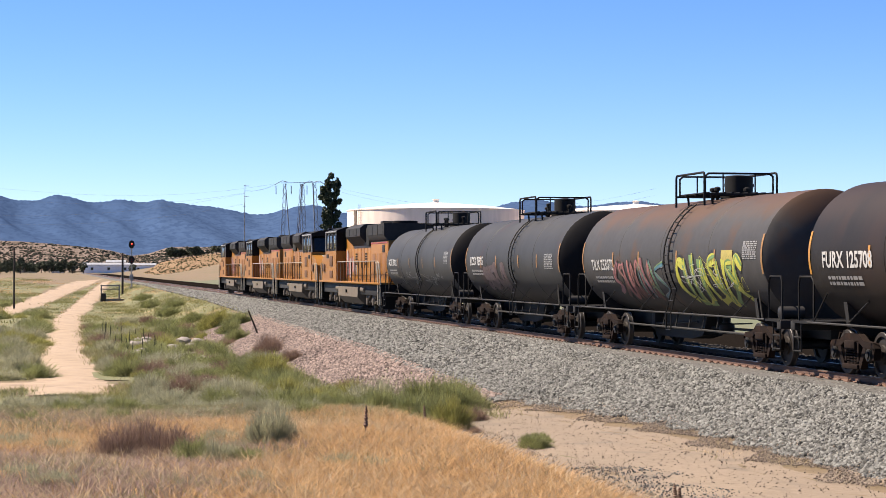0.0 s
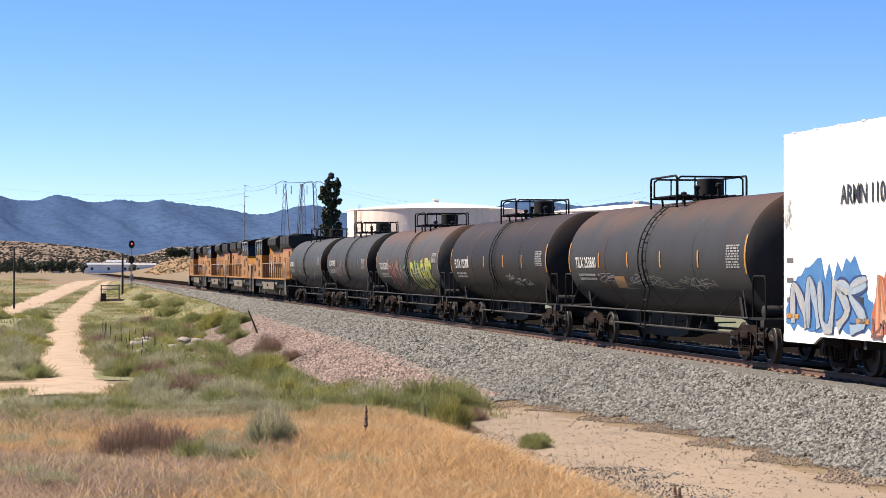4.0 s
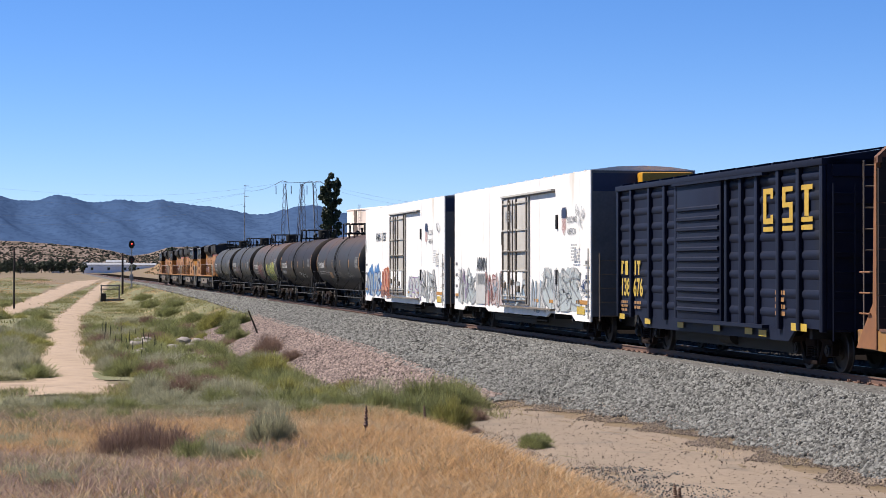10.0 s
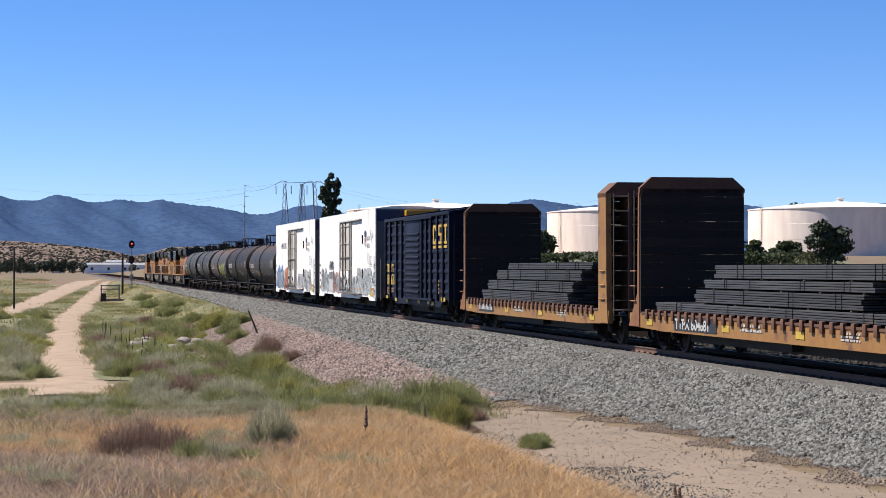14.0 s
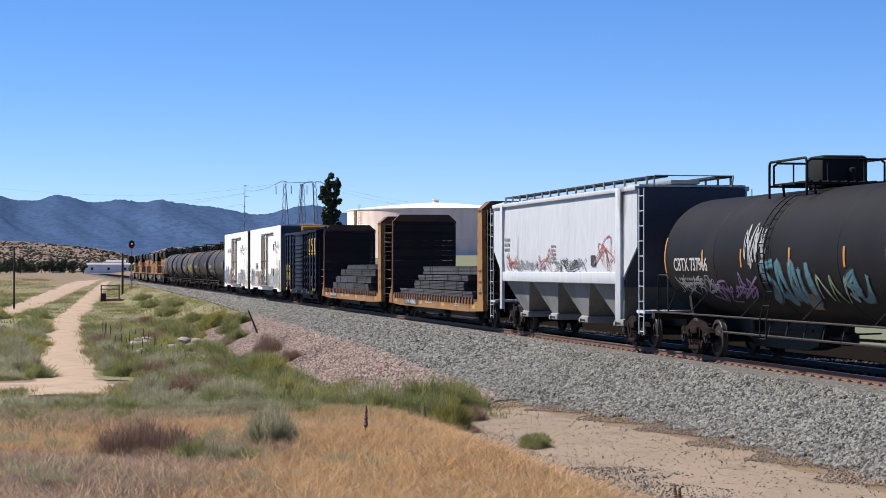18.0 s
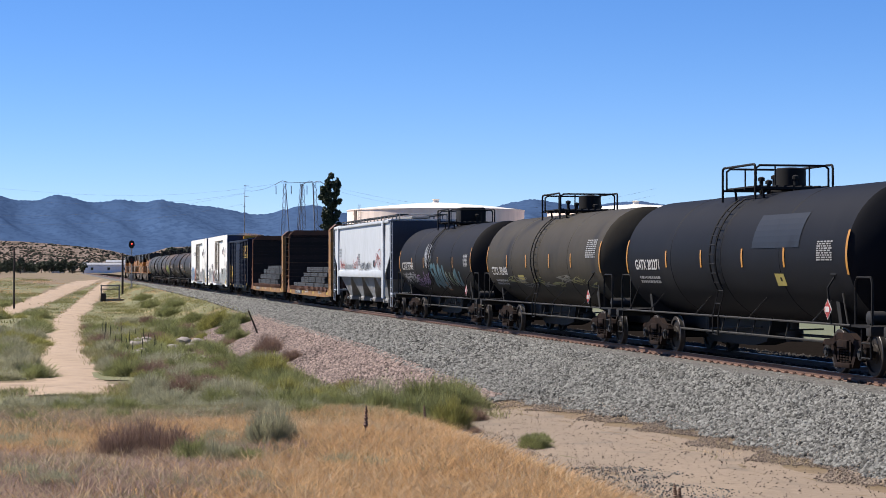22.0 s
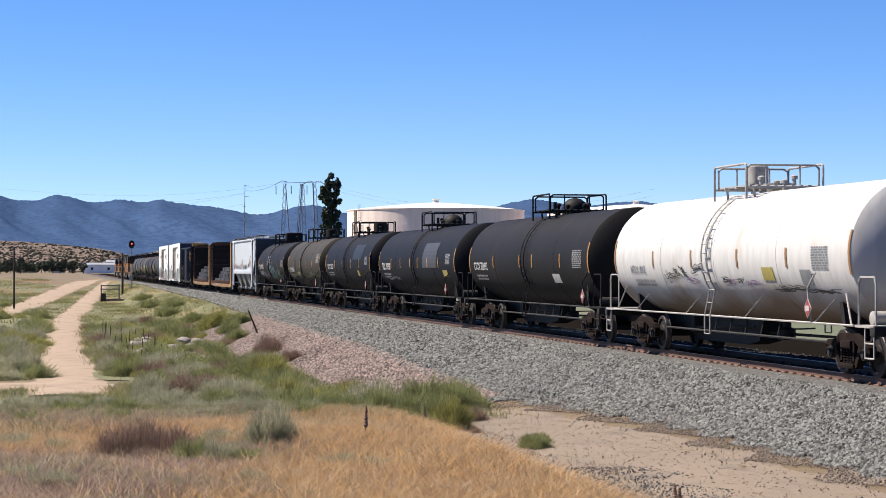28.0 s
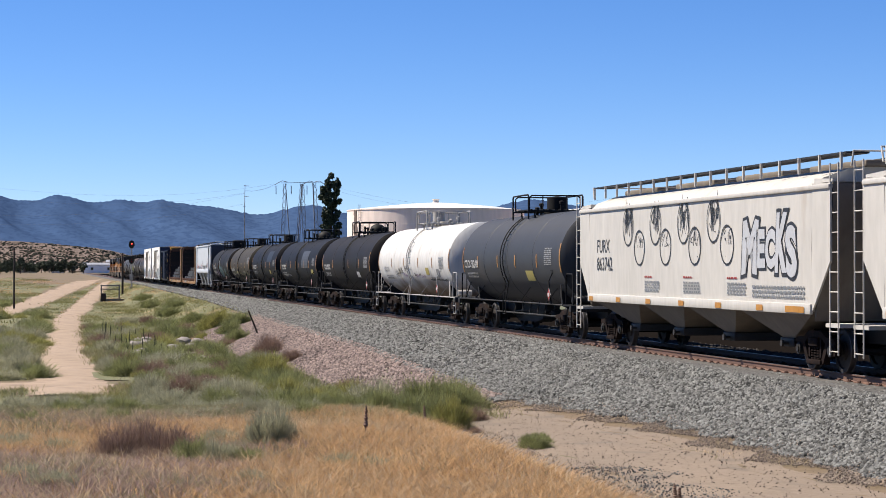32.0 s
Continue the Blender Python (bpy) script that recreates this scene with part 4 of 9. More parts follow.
    lathe(bm, [(-0.3, 0.05), (-0.27, 0.14), (0.27, 0.14), (0.3, 0.05)], 16, 0, "x", (-1.0, -half + 0.95, rail_z + 0.15))
    part("air_reservoir", bm, [end_mat or M["grey_dull"]], car, "small round air reservoir")
    # markings
    for k, (su, s0, s1) in enumerate(stripes):
        side_bars("reflector_stripe", car, [(su, su + 0.1, s0, s1)], 0, R, zc, stripe_mat or M["amber"], 0.014, "amber reflective stripe" if not k else "")
    if word:
        side_word("reporting_mark", word, car, word_u, word_v, 0, R, zc, word_mat or M["white_line"], 0.014, 1.0, "white stencilled car number")
        side_bars("stencil_lines", car, small_print(rng, word_u + 0.2, word_u + 2.0, word_v - 0.42, word_v - 0.18, 2), 0, R, zc, M["grey_line"], 0.014, "rows of small unreadable stencilling")
    if print_box:
        u0, u1, v0, v1 = print_box
        side_bars("data_panel", car, small_print(rng, u0 + 0.12 * (u1 - u0), u1 - 0.12 * (u1 - u0), v0 + 0.2 * (v1 - v0), v1 - 0.1 * (v1 - v0), 9), 0, R, zc, word_mat or M["grey_line"], 0.014, "block of small unreadable stencilling")
    for mat_key, p in panels:
        side_bars("paint_panel", car, [p], 0, R, zc, M[mat_key], 0.012)
    if sign is not None:
        placard(car, sign, rail_z, R, zc, trim)
    truck(car, half - 2.65)
    truck(car, -half + 2.65)
    couplers(car, half)
    return car, half, R, zc


M["rail_grey"] = surf("rail_grey", (0.06, 0.057, 0.055), (0.04, 0.038, 0.037), 0.5, 0.6, spec=0.2)
M["grey_dull"] = surf("grey_dull", (0.03, 0.028, 0.028), (0.021, 0.02, 0.0195), 0.5, 0.6)


def marks(half, inner, lo=2.05, hi=2.95, mlo=2.2, mhi=2.62):
    """Amber stripes: one at each seam and shorter ones between (u along the car)."""
    s = half - 1.42
    return [(-s, lo, hi)] + [(v, mlo, mhi) for v in inner] + [(s - 0.1, lo, hi)]


def tank_paint(name, a, b, top=None, rough=0.58, level=0.55, size=1.6, streak=0.45, spec=0.16, crown=None):
    return surf(name, a, b, 1.5, rough, fine=5, streak=streak, spot=top, spot_size=size, spot_level=level, spec=spec, crown=crown)


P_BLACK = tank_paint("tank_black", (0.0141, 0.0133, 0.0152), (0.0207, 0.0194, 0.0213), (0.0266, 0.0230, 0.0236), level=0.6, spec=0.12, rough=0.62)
P_GREY = tank_paint("tank_grey", (0.082, 0.084, 0.087), (0.062, 0.063, 0.066), (0.052, 0.05, 0.05), level=0.6)
P_GREY2 = tank_paint("tank_grey_worn", (0.075, 0.076, 0.079), (0.05, 0.051, 0.053), (0.085, 0.058, 0.057), level=0.62)
P_RUST = tank_paint("tank_grey_rusty", (0.095, 0.093, 0.093), (0.075, 0.071, 0.07), (0.125, 0.08, 0.057), level=0.56, size=1.1, streak=1.0, crown=((0.14, 0.082, 0.056), 3.2, 3.75))
P_BROWN = tank_paint("tank_brown_black", (0.033, 0.028, 0.026), (0.024, 0.021, 0.021), (0.046, 0.031, 0.026), level=0.52, crown=((0.05, 0.033, 0.028), 3.1, 3.8))
P_GREY5 = tank_paint("tank_grey_streaked", (0.06, 0.06, 0.063), (0.043, 0.042, 0.044), (0.07, 0.048, 0.042), level=0.58, crown=((0.11, 0.066, 0.048), 3.2, 3.75))
P_OLIVE = tank_paint("tank_dusty_brown", (0.078, 0.067, 0.05), (0.058, 0.05, 0.038), (0.035, 0.032, 0.031), level=0.56, spec=0.12, rough=0.62)
P_NAVY = tank_paint("tank_blue_black", (0.0094, 0.0104, 0.0152), (0.0129, 0.0138, 0.0188), (0.0172, 0.0172, 0.0198), level=0.62, spec=0.12, rough=0.62)
P_COAL = tank_paint("tank_charcoal", (0.0173, 0.0154, 0.0158), (0.0238, 0.0210, 0.0209), (0.0302, 0.0238, 0.0223), level=0.57, spec=0.12, rough=0.62)
P_WHITE = tank_paint("tank_white", (0.93, 0.92, 0.89), (0.88, 0.86, 0.82), (0.7, 0.62, 0.52), level=0.62, size=1.2, streak=0.3, crown=((0.42, 0.3, 0.2), 1.75, 1.15))
P_SLATE = tank_paint("tank_slate", (0.055, 0.059, 0.067), (0.045, 0.047, 0.054), (0.07, 0.066, 0.066), level=0.63, spec=0.3)

MID = (-4.5, -1.7, 1.4, 4.2)
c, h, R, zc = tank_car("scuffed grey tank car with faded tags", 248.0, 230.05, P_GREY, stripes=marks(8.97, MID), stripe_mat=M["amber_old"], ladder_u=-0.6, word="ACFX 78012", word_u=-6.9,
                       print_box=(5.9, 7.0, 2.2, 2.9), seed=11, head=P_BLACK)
spray("graffiti", c, -6.6, 5.0, 1.35, 2.2, 12, [M["g_grey"], M["g_chalk"]], M["g_grey"], 0, R, zc, 51, 0.0, "thin pale scrawled tags")
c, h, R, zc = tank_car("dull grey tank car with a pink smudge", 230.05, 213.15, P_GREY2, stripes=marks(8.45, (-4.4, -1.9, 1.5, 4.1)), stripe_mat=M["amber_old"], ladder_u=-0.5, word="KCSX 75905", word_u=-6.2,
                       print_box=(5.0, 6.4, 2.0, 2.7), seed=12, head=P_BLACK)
spray("faded_graffiti", c, -4.2, -0.6, 1.4, 2.3, 4, [M["g_smudge"], M["g_smudge"]], M["g_smudge"], 0, R, zc, 3, 0.35, "faded pink spray smudge")
c, h, R, zc = tank_car("grey tank car with rust and yellow graffiti", 213.15, 195.0, P_RUST, stripes=marks(9.07, (-4.44, -1.96, 1.37, 4.33)), stripe_mat=M["amber_old"], ladder_u=-0.32, word="TILX 253072", word_u=-6.65,
                       word_v=2.13, print_box=(6.2, 7.4, 2.25, 2.85), panels=(("label_yellow", (4.86, 5.66, 2.25, 2.6)),), seed=13)
spray("graffiti", c, -4.5, -0.9, 1.25, 2.4, 7, [M["g_pink"], M["g_rose"], M["g_rose2"]], M["g_black"], 0, R, zc, 4, 0.24, "faded pink and black graffiti")
spray("graffiti", c, -2.2, 0.2, 1.3, 2.35, 3, [M["g_green"], M["g_teal"]], M["g_grey"], 0, R, zc, 14, 0.12, "green and pale blue graffiti")
spray("graffiti", c, 1.3, 6.2, 1.2, 2.5, 8, [M["g_yellow"], M["g_yellow"], M["g_green"]], M["g_black"], 0, R, zc, 6, 0.3, "bright yellow graffiti lettering with black edges")
spray("graffiti", c, 1.4, 6.0, 1.5, 2.9, 5, [M["g_yellow"], M["white_line"]], M["g_black"], 0, R, zc, 16, 0.0, "thin yellow flourishes")
c, h, R, zc = tank_car("brown-black tank car with bold white number", 195.0, 176.9, P_BROWN, R=1.52, stripes=marks(9.05, MID), ladder_u=-1.3, word="FURX 125708", word_u=-6.9, word_v=2.2, print_box=(6.0, 7.2, 2.1, 2.8), seed=14)
spray("graffiti", c, 1.8, 5.0, 1.5, 2.0, 4, [M["g_silver"]], M["g_grey"], 0, R, zc, 52, 0.0, "thin white chalk tags")
c, h, R, zc = tank_car("grey streaked tank car with rusty crown", 176.9, 158.25, P_GREY5, R=1.52, stripes=marks(9.32, (-4.6, -1.7, 1.3, 4.4)), ladder_u=-1.3, word="TILX 253860", word_u=-7.1, word_v=2.2,
                       panels=(("amber_old", (-3.2, -2.2, 1.6, 1.95)),), print_box=(6.4, 7.6, 2.0, 2.8), seed=15)
spray("graffiti", c, -4.6, 5.5, 1.4, 2.1, 10, [M["g_grey"], M["g_chalk"]], M["g_grey"], 0, R, zc, 53, 0.0, "thin chalky tags")


# ---- refrigerator cars ----
M["reefer_white"] = surf("reefer_white", (0.82, 0.8, 0.77), (0.78, 0.755, 0.72), 1.4, 0.45, fine=4, streak=0.25, spot=(0.6, 0.53, 0.44), spot_size=0.9, spot_level=0.68, dusty=0.8)
M["door_white"] = surf("door_white", (0.74, 0.70, 0.63), (0.66, 0.61, 0.53), 0.8, 0.5, fine=5, streak=0.3, spot=(0.5, 0.4, 0.28), spot_size=0.6, spot_level=0.64)
M["dark_end"] = surf("dark_end", (0.2, 0.2, 0.205), (0.13, 0.13, 0.135), 0.8, 0.6)
M["blue_band"] = surf("blue_band", (0.02, 0.035, 0.10), (0.025, 0.04, 0.12), 0.8, 0.5)
M["unit_yellow"] = surf("unit_yellow", (0.75, 0.38, 0.02), (0.65, 0.31, 0.02), 0.6, 0.45)
M["panel_white"] = surf("panel_white", (0.75, 0.76, 0.78), (0.68, 0.69, 0.7), 0.6, 0.4)


def reefer(label, front, rear, f0, f1, seed, unit=False, door_u=7.55, crest=4.1):
    car, half, mid = car_thing("refrigerator_car", label, "refrigerator car", front, rear, "cars of the freight train")
    rng = random.Random(seed)
    a, b = mid - f0, mid - f1                     # body ends, u to the rear
    W, z0, z1 = 1.58, 0.78, 5.03
    bm = bmesh.new()
    prof = [(-W, z0), (W, z0), (W, z1), (0.8, z1 + 0.1), (0, z1 + 0.13), (-0.8, z1 + 0.1), (-W, z1)]
    prism(bm, prof, "y", -b, -a)
    part("body", bm, [M["reefer_white"]], car, "white insulated steel body")
    # thin vertical seams of the side sheets
    bm = bmesh.new()
    n = 16
    for k in range(1, n):
        u = a + (b - a) * k / n
        box(bm, -W - 0.003, -W, -u - 0.012, -u + 0.012, z0 + 0.05, z1 - 0.04)
    part("side_seams", bm, [M["reefer_white"]], car, "ribs of the side sheets")
    bm = bmesh.new()
    for k in range(n):
        u = a + (b - a) * (k + 0.5) / n
        box(bm, -W - 0.01, W + 0.01, -u - 0.09, -u + 0.09, z1 - 0.01, z1 + 0.02)
    part("roof_ribs", bm, [M["reefer_white"]], car, "pressed ribs along the roof edge")
    boxes("end_wall", car, M["dark_end"], [(-W + 0.04, W - 0.04, -a - 0.002, -a + 0.03, z0, z1 - 0.02), (-W + 0.04, W - 0.04, -b - 0.03, -b + 0.002, z0, z1 - 0.02)], "dark grey end wall")
    bm = bmesh.new()
    box(bm, -W + 0.05, W - 0.05, -b - 0.04, -b - 0.03, z1 - 0.62, z1 - 0.1)
    part("end_band", bm, [M["blue_band"]], car, "dark blue band across the end wall")
    # lower side sill with sunk corners
    bm = bmesh.new()
    for s in (-1, 1):
        x = s * (W - 0.02)
        prism(bm, [(-a, z0), (-a, 0.62), (-a - 1.7, 0.62), (-a - 2.1, z0)], "x", x - 0.03, x + 0.03)
        prism(bm, [(-b, z0), (-b, 0.62), (-b + 1.7, 0.62), (-b + 2.1, z0)], "x", x - 0.03, x + 0.03)
        prism(bm, [(-a - 5.6, z0), (-a - 6.0, 0.66), (-b + 5.2, 0.66), (-b + 4.8, z0)], "x", x - 0.03, x + 0.03)
    part("side_sill", bm, [M["reefer_white"]], car)
    # plug door on rails
    d0, d1 = a + door_u, a + door_u + 3.7
    bm = bmesh.new()
    box(bm, -W - 0.07, -W, -d1, -d0, 0.98, 4.52, 0, 0.015)
    door = part("door", bm, [M["door_white"]], car, "cream plug door with locking bars")
    boxes("locking_bar", door, M["steel_dim"], [(-W - 0.12, -W - 0.07, -u - 0.03, -u + 0.03, 1.0, 4.5) for u in (d0 + 0.1, d0 + 0.95, d0 + 2.1, d1 - 0.12)], "grey locking bar")
    boxes("door_rib", door, M["door_white"], [(-W - 0.11, -W - 0.07, -d1 + 0.05, -d0 - 0.05, z - 0.025, z + 0.025) for z in (1.25, 2.1, 2.75, 3.45, 4.35)])
    boxes("lower_panel", door, M["reefer_white"], [(-W - 0.085, -W - 0.07, -u - 0.75, -u, 1.3, 2.06) for u in (d0 + 0.2, d0 + 1.15, d0 + 2.25)], "white panel low on the door", 0.004)
    bars("lock_rod", door, M["steel_dim"], [[(-W - 0.13, -u, 1.15), (-W - 0.13, -u, 4.45)] for u in (d0 + 1.35, d0 + 1.75)], 0.022, "thin steel lock rod")
    boxes("door_gear", door, M["steel_dim"], [(-W - 0.14, -W - 0.1, -d1 + 0.15, -d0 - 0.15, z, z + 0.035) for z in (1.1, 2.72)], "operating bar")
    boxes("door_latch", door, M["steel_dim"], [(-W - 0.15, -W - 0.08, -u - 0.12, -u + 0.12, z - 0.1, z + 0.1) for u, z in ((d0 + 0.5, 1.6), (d0 + 1.5, 1.7), (d0 + 2.5, 1.5))], "", 0.02)
    boxes("door_track", car, M["door_white"], [(-W - 0.13, -W, -d1 - 3.3, -d0 + 0.1, 4.57, 4.63)], "upper door track")
    boxes("door_track", car, M["steel_dim"], [(-W - 0.09, -W, -d1 - 3.3, -d0 + 0.1, 4.53, 4.57), (-W - 0.15, -W, -d1 - 3.3, -d0 + 0.1, 0.87, 0.92)], "rusty door track rail")
    boxes("door_stop", car, M["black"], [(-W - 0.05, -W, -u - 0.09, -u + 0.09, z - 0.22, z + 0.22) for u, z in ((d0 - 0.25, 3.2), (d0 - 0.25, 1.75), (d1 + 3.6, 3.6), (d1 + 3.6, 1.9))], "black door stop", 0.01)
    # marks
    side_bars("shield_blue", car, [(b - crest, b - crest + 0.58, 3.7, 3.96), (b - crest + 0.06, b - crest + 0.52, 3.96, 4.02)], W, 0, 0, M["blue_band"], 0.02, "dark blue top of a painted shield")
    side_bars("shield_stripes", car, [(b - crest + 0.03 + k * 0.105, b - crest + 0.085 + k * 0.105, 3.18 + 0.08 * abs(k - 2), 3.68) for k in range(5)], W, 0, 0, M["g_rose2"], 0.02, "faded red stripes of a painted shield")
    side_word("slogan", "BUILDING", car, b - crest + 0.68, 3.55, W, 0, 0, M["g_grey"], 0.02, 1.1)
    side_word("slogan", "AMERICA", car, b - crest + 0.68, 3.2, W, 0, 0, M["g_grey"], 0.02, 1.1)
    side_bars("stencil_lines", car, small_print(rng, b - 1.9, b - 1.2, 2.35, 2.9, 6) + small_print(rng, d0 + 0.5, d0 + 1.6, 3.7, 4.1, 4), W, 0, 0, M["g_silver"], 0.075 + 0.02, "small unreadable stencilling")
    side_bars("amber_panel", car, [(b - 1.6, b - 0.25, 1.12, 1.24), (a + 0.2, a + 0.9, 1.12, 1.22), (a + 4.0, a + 4.6, 1.1, 1.2), (d1 + 0.6, d1 + 1.2, 1.1, 1.2), (d1 + 2.6, d1 + 3.1, 1.1, 1.2)], W, 0, 0, M["amber"], 0.02, "amber reflective strips")
    side_bars("warning_label", car, [(b - 1.5, b - 0.6, 0.82, 1.06)], W, 0, 0, M["yellow"], 0.02, "yellow warning label")
    # ladders and grabs at the rear near corner
    bm = bmesh.new()
    for z in np.arange(1.0, 2.6, 0.42):
        box(bm, -W - 0.06, -W - 0.03, -b + 0.12, -b + 0.58, z - 0.015, z + 0.015)
    bar(bm, [(-W - 0.05, -b + 0.1, 0.7), (-W - 0.05, -b + 0.1, 2.75)], 0.02, 5)
    boxes("grab_recess", car, M["dark_end"], [(-W - 0.006, -W + 0.02, -b + 0.18, -b + 0.56, z + 0.03, z + 0.14) for z in (1.0, 1.42, 1.84, 2.26)], "dark recess behind a grab iron")
    boxes("grab_recess", car, M["dark_end"], [(-W - 0.006, -W + 0.02, -a - 0.56, -a - 0.18, z + 0.03, z + 0.14) for z in (1.0, 1.42, 1.84, 2.26)])
    boxes("jack_pad", car, M["g_black"], [(-W - 0.012, -W + 0.02, -u - 0.45, -u, 1.42, 1.62) for u in (a + 3.9, b - 3.2)], "black tool slot", 0.005)
    part("side_ladder", bm, [M["door_white"]], car, "white grab ladder")
    bm = bmesh.new()
    for x in (-1.35, -0.75):
        rod(bm, (x, -b - 0.16, 0.65), (x, -b - 0.16, 2.6), 0.025, 6)
    for z in np.arange(0.8, 2.6, 0.4):
        rod(bm, (-1.35, -b - 0.16, z), (-0.75, -b - 0.16, z), 0.018, 6)
    part("end_ladder", bm, [M["steel_dim"]], car, "steel ladder on the end")
    if unit:
        bm = bmesh.new()
        box(bm, -0.2, 1.35, -b - 0.55, -b, 3.9, 4.95, 0, 0.06)
        for k in range(5):
            box(bm, 0.0, 1.25, -b - 0.58, -b - 0.54, 4.1 + k * 0.16, 4.17 + k * 0.16)
        part("cooling_unit", bm, [M["unit_yellow"]], car, "yellow refrigeration unit with louvres")
        bm = bmesh.new()
        box(bm, -0.2, 0.62, -b - 0.45, -b, 2.4, 3.88, 0, 0.05)
        part("unit_panel", bm, [M["panel_white"]], car, "white lower housing of the cooling unit")
    bm = bmesh.new()
    box(bm, -0.45, 0.45, -half + 0.4, half - 0.4, 0.5, 0.9)
    box(bm, -0.8, 0.6, -half + 4.6, half - 4.6, 0.3, 0.8)
    for u in np.arange(a + 2, b - 1, 2.2):
        box(bm, -W + 0.08, W - 0.08, -u - 0.08, -u + 0.08, 0.6, z0)
    box(bm, -1.2, -0.4, -1.6, 1.2, 0.4, 0.8)
    rod(bm, (-1.3, -3.5, 0.5), (-1.3, 3.5, 0.5), 0.03, 6)
    part("underframe", bm, [M["soot"]], car, "black steel underframe")
    truck(car, half - 3.1)
    truck(car, -half + 3.1)
    couplers(car, half)
    return car, a, b, W


M["steel_dim"] = surf("steel_dim", (0.27, 0.22, 0.17), (0.19, 0.15, 0.115), 0.4, 0.6)
car, a, b, W = reefer("white refrigerator car with blue and orange graffiti", 158.25, 136.2, 157.09, 137.2, 21)
side_word("reporting_mark", "ARMN 110381", car, a + 3.2, 3.45, W, 0, 0, M["g_black"], 0.02, 1.15, "dark painted car number")
paint_field(car, a + 0.15, a + 5.0, 0.85, 2.45, M["g_blue"], W, 0, 0, 131, "bright blue jagged paint field", 0.45)
spray("graffiti", car, a + 0.5, a + 4.4, 0.95, 1.95, 5, [M["g_silver"], M["g_sky"], M["g_silver"]], M["g_deep"], W + 0.004, 0, 0, 31, 0.3, "silver letters edged in dark blue")
paint_field(car, a + 4.7, a + 7.5, 0.8, 2.3, M["g_orange"], W, 0, 0, 132, "orange paint field", 0.3, 0.01)
spray("graffiti", car, a + 4.9, a + 7.2, 0.9, 2.1, 3, [M["g_peach"], M["g_orange"], M["g_peach"]], M["g_rose2"], W + 0.006, 0, 0, 32, 0.3, "peach and orange graffiti letters")
spray("graffiti", car, a + 4.8, a + 7.3, 0.85, 1.3, 4, [M["g_rose"]], M["g_rose2"], W + 0.014, 0, 0, 137, 0.0, "dark red strokes", 0.09)
paint_field(car, a + 11.6, a + 15.3, 0.95, 2.0, M["g_mist"], W, 0, 0, 133, "pale teal paint field", 0.5)
spray("graffiti", car, a + 11.9, a + 14.9, 0.9, 1.75, 4, [M["white_line"], M["white_line"], M["g_mist"]], M["g_lilac"], W + 0.004, 0, 0, 33, 0.26, "white graffiti letters edged in lilac")
spray("graffiti", car, a + 14.9, b - 1.7, 0.85, 2.05, 5, [M["g_mist"], M["g_silver"], M["white_line"]], M["g_grey"], W, 0, 0, 34, 0.32, "angular grey graffiti letters")
spray("graffiti", car, a + 14.9, b - 1.7, 0.85, 2.1, 6, [M["g_black"], M["g_grey"]], M["g_grey"], W + 0.012, 0, 0, 38, 0.0, "thin black edges of the letters", 0.035)
spray("graffiti", car, b - 1.7, b - 0.9, 3.3, 4.2, 2, [M["g_grey"]], M["g_grey"], W, 0, 0, 35, 0.0, "thin grey scrawl")
spray("graffiti", car, a + 0.05, a + 0.5, 2.6, 4.0, 2, [M["g_silver"]], M["g_grey"], W, 0, 0, 36, 0.0, "thin grey scrawl by the corner")
car, a, b, W = reefer("white refrigerator car covered in grey graffiti", 136.2, 114.0, 135.17, 115.4, 22, unit=True, door_u=8.6, crest=3.3)
side_word("reporting_mark", "ARMN", car, a + 4.1, 2.1, W, 0, 0, M["g_black"], 0.02, 1.15, "dark painted car number")
side_bars("fresh_panel", car, [(a + 4.0, a + 5.6, 0.9, 2.0)], W, 0, 0, M["white_line"], 0.03, "freshly painted white patch")
side_word("car_number", "110805", car, a + 4.1, 1.6, W, 0, 0, M["g_grey"], 0.04, 1.1)
paint_field(car, a + 0.6, a + 4.0, 0.85, 2.1, M["g_mist"], W, 0, 0, 141, "faded grey-green paint field", 0.6)
spray("graffiti", car, a + 0.7, a + 3.9, 0.9, 2.1, 4, [M["g_silver"], M["g_mist"], M["white_line"]], M["g_grey"], W + 0.004, 0, 0, 41, 0.2, "round grey graffiti letters")
spray("graffiti", car, a + 0.8, a + 3.8, 0.9, 2.6, 5, [M["g_grey"], M["g_lilac"]], M["g_grey"], W + 0.016, 0, 0, 47, 0.0, "thin grey and lilac loops", 0.05)
paint_field(car, a + 5.6, a + 8.5, 0.85, 2.0, M["g_pale_pink"], W, 0, 0, 142, "washed pink paint field", 0.5)
spray("graffiti", car, a + 5.6, a + 8.4, 0.85, 2.0, 5, [M["g_rose2"], M["g_silver"], M["g_pale_pink"]], M["g_rose"], W + 0.004, 0, 0, 42, 0.16, "rusty pink graffiti letters")
spray("graffiti", car, a + 5.7, a + 7.5, 0.85, 2.2, 6, [M["g_rose"], M["g_grey"], M["g_sky"]], M["g_grey"], W + 0.014, 0, 0, 49, 0.0, "tangled rusty tags", 0.05)
paint_field(car, a + 8.7, a + 12.2, 0.98, 1.75, M["g_sky"], W + 0.075, 0, 0, 143, "pale blue paint across the door", 0.4)
spray("graffiti", car, a + 8.7, a + 12.2, 0.95, 1.75, 4, [M["g_mist"], M["g_grey"]], M["g_grey"], W + 0.085, 0, 0, 43, 0.14, "grey graffiti across the door")
paint_field(car, a + 12.4, a + 14.4, 0.85, 1.75, M["white_line"], W, 0, 0, 144, "white paint field", 0.5)
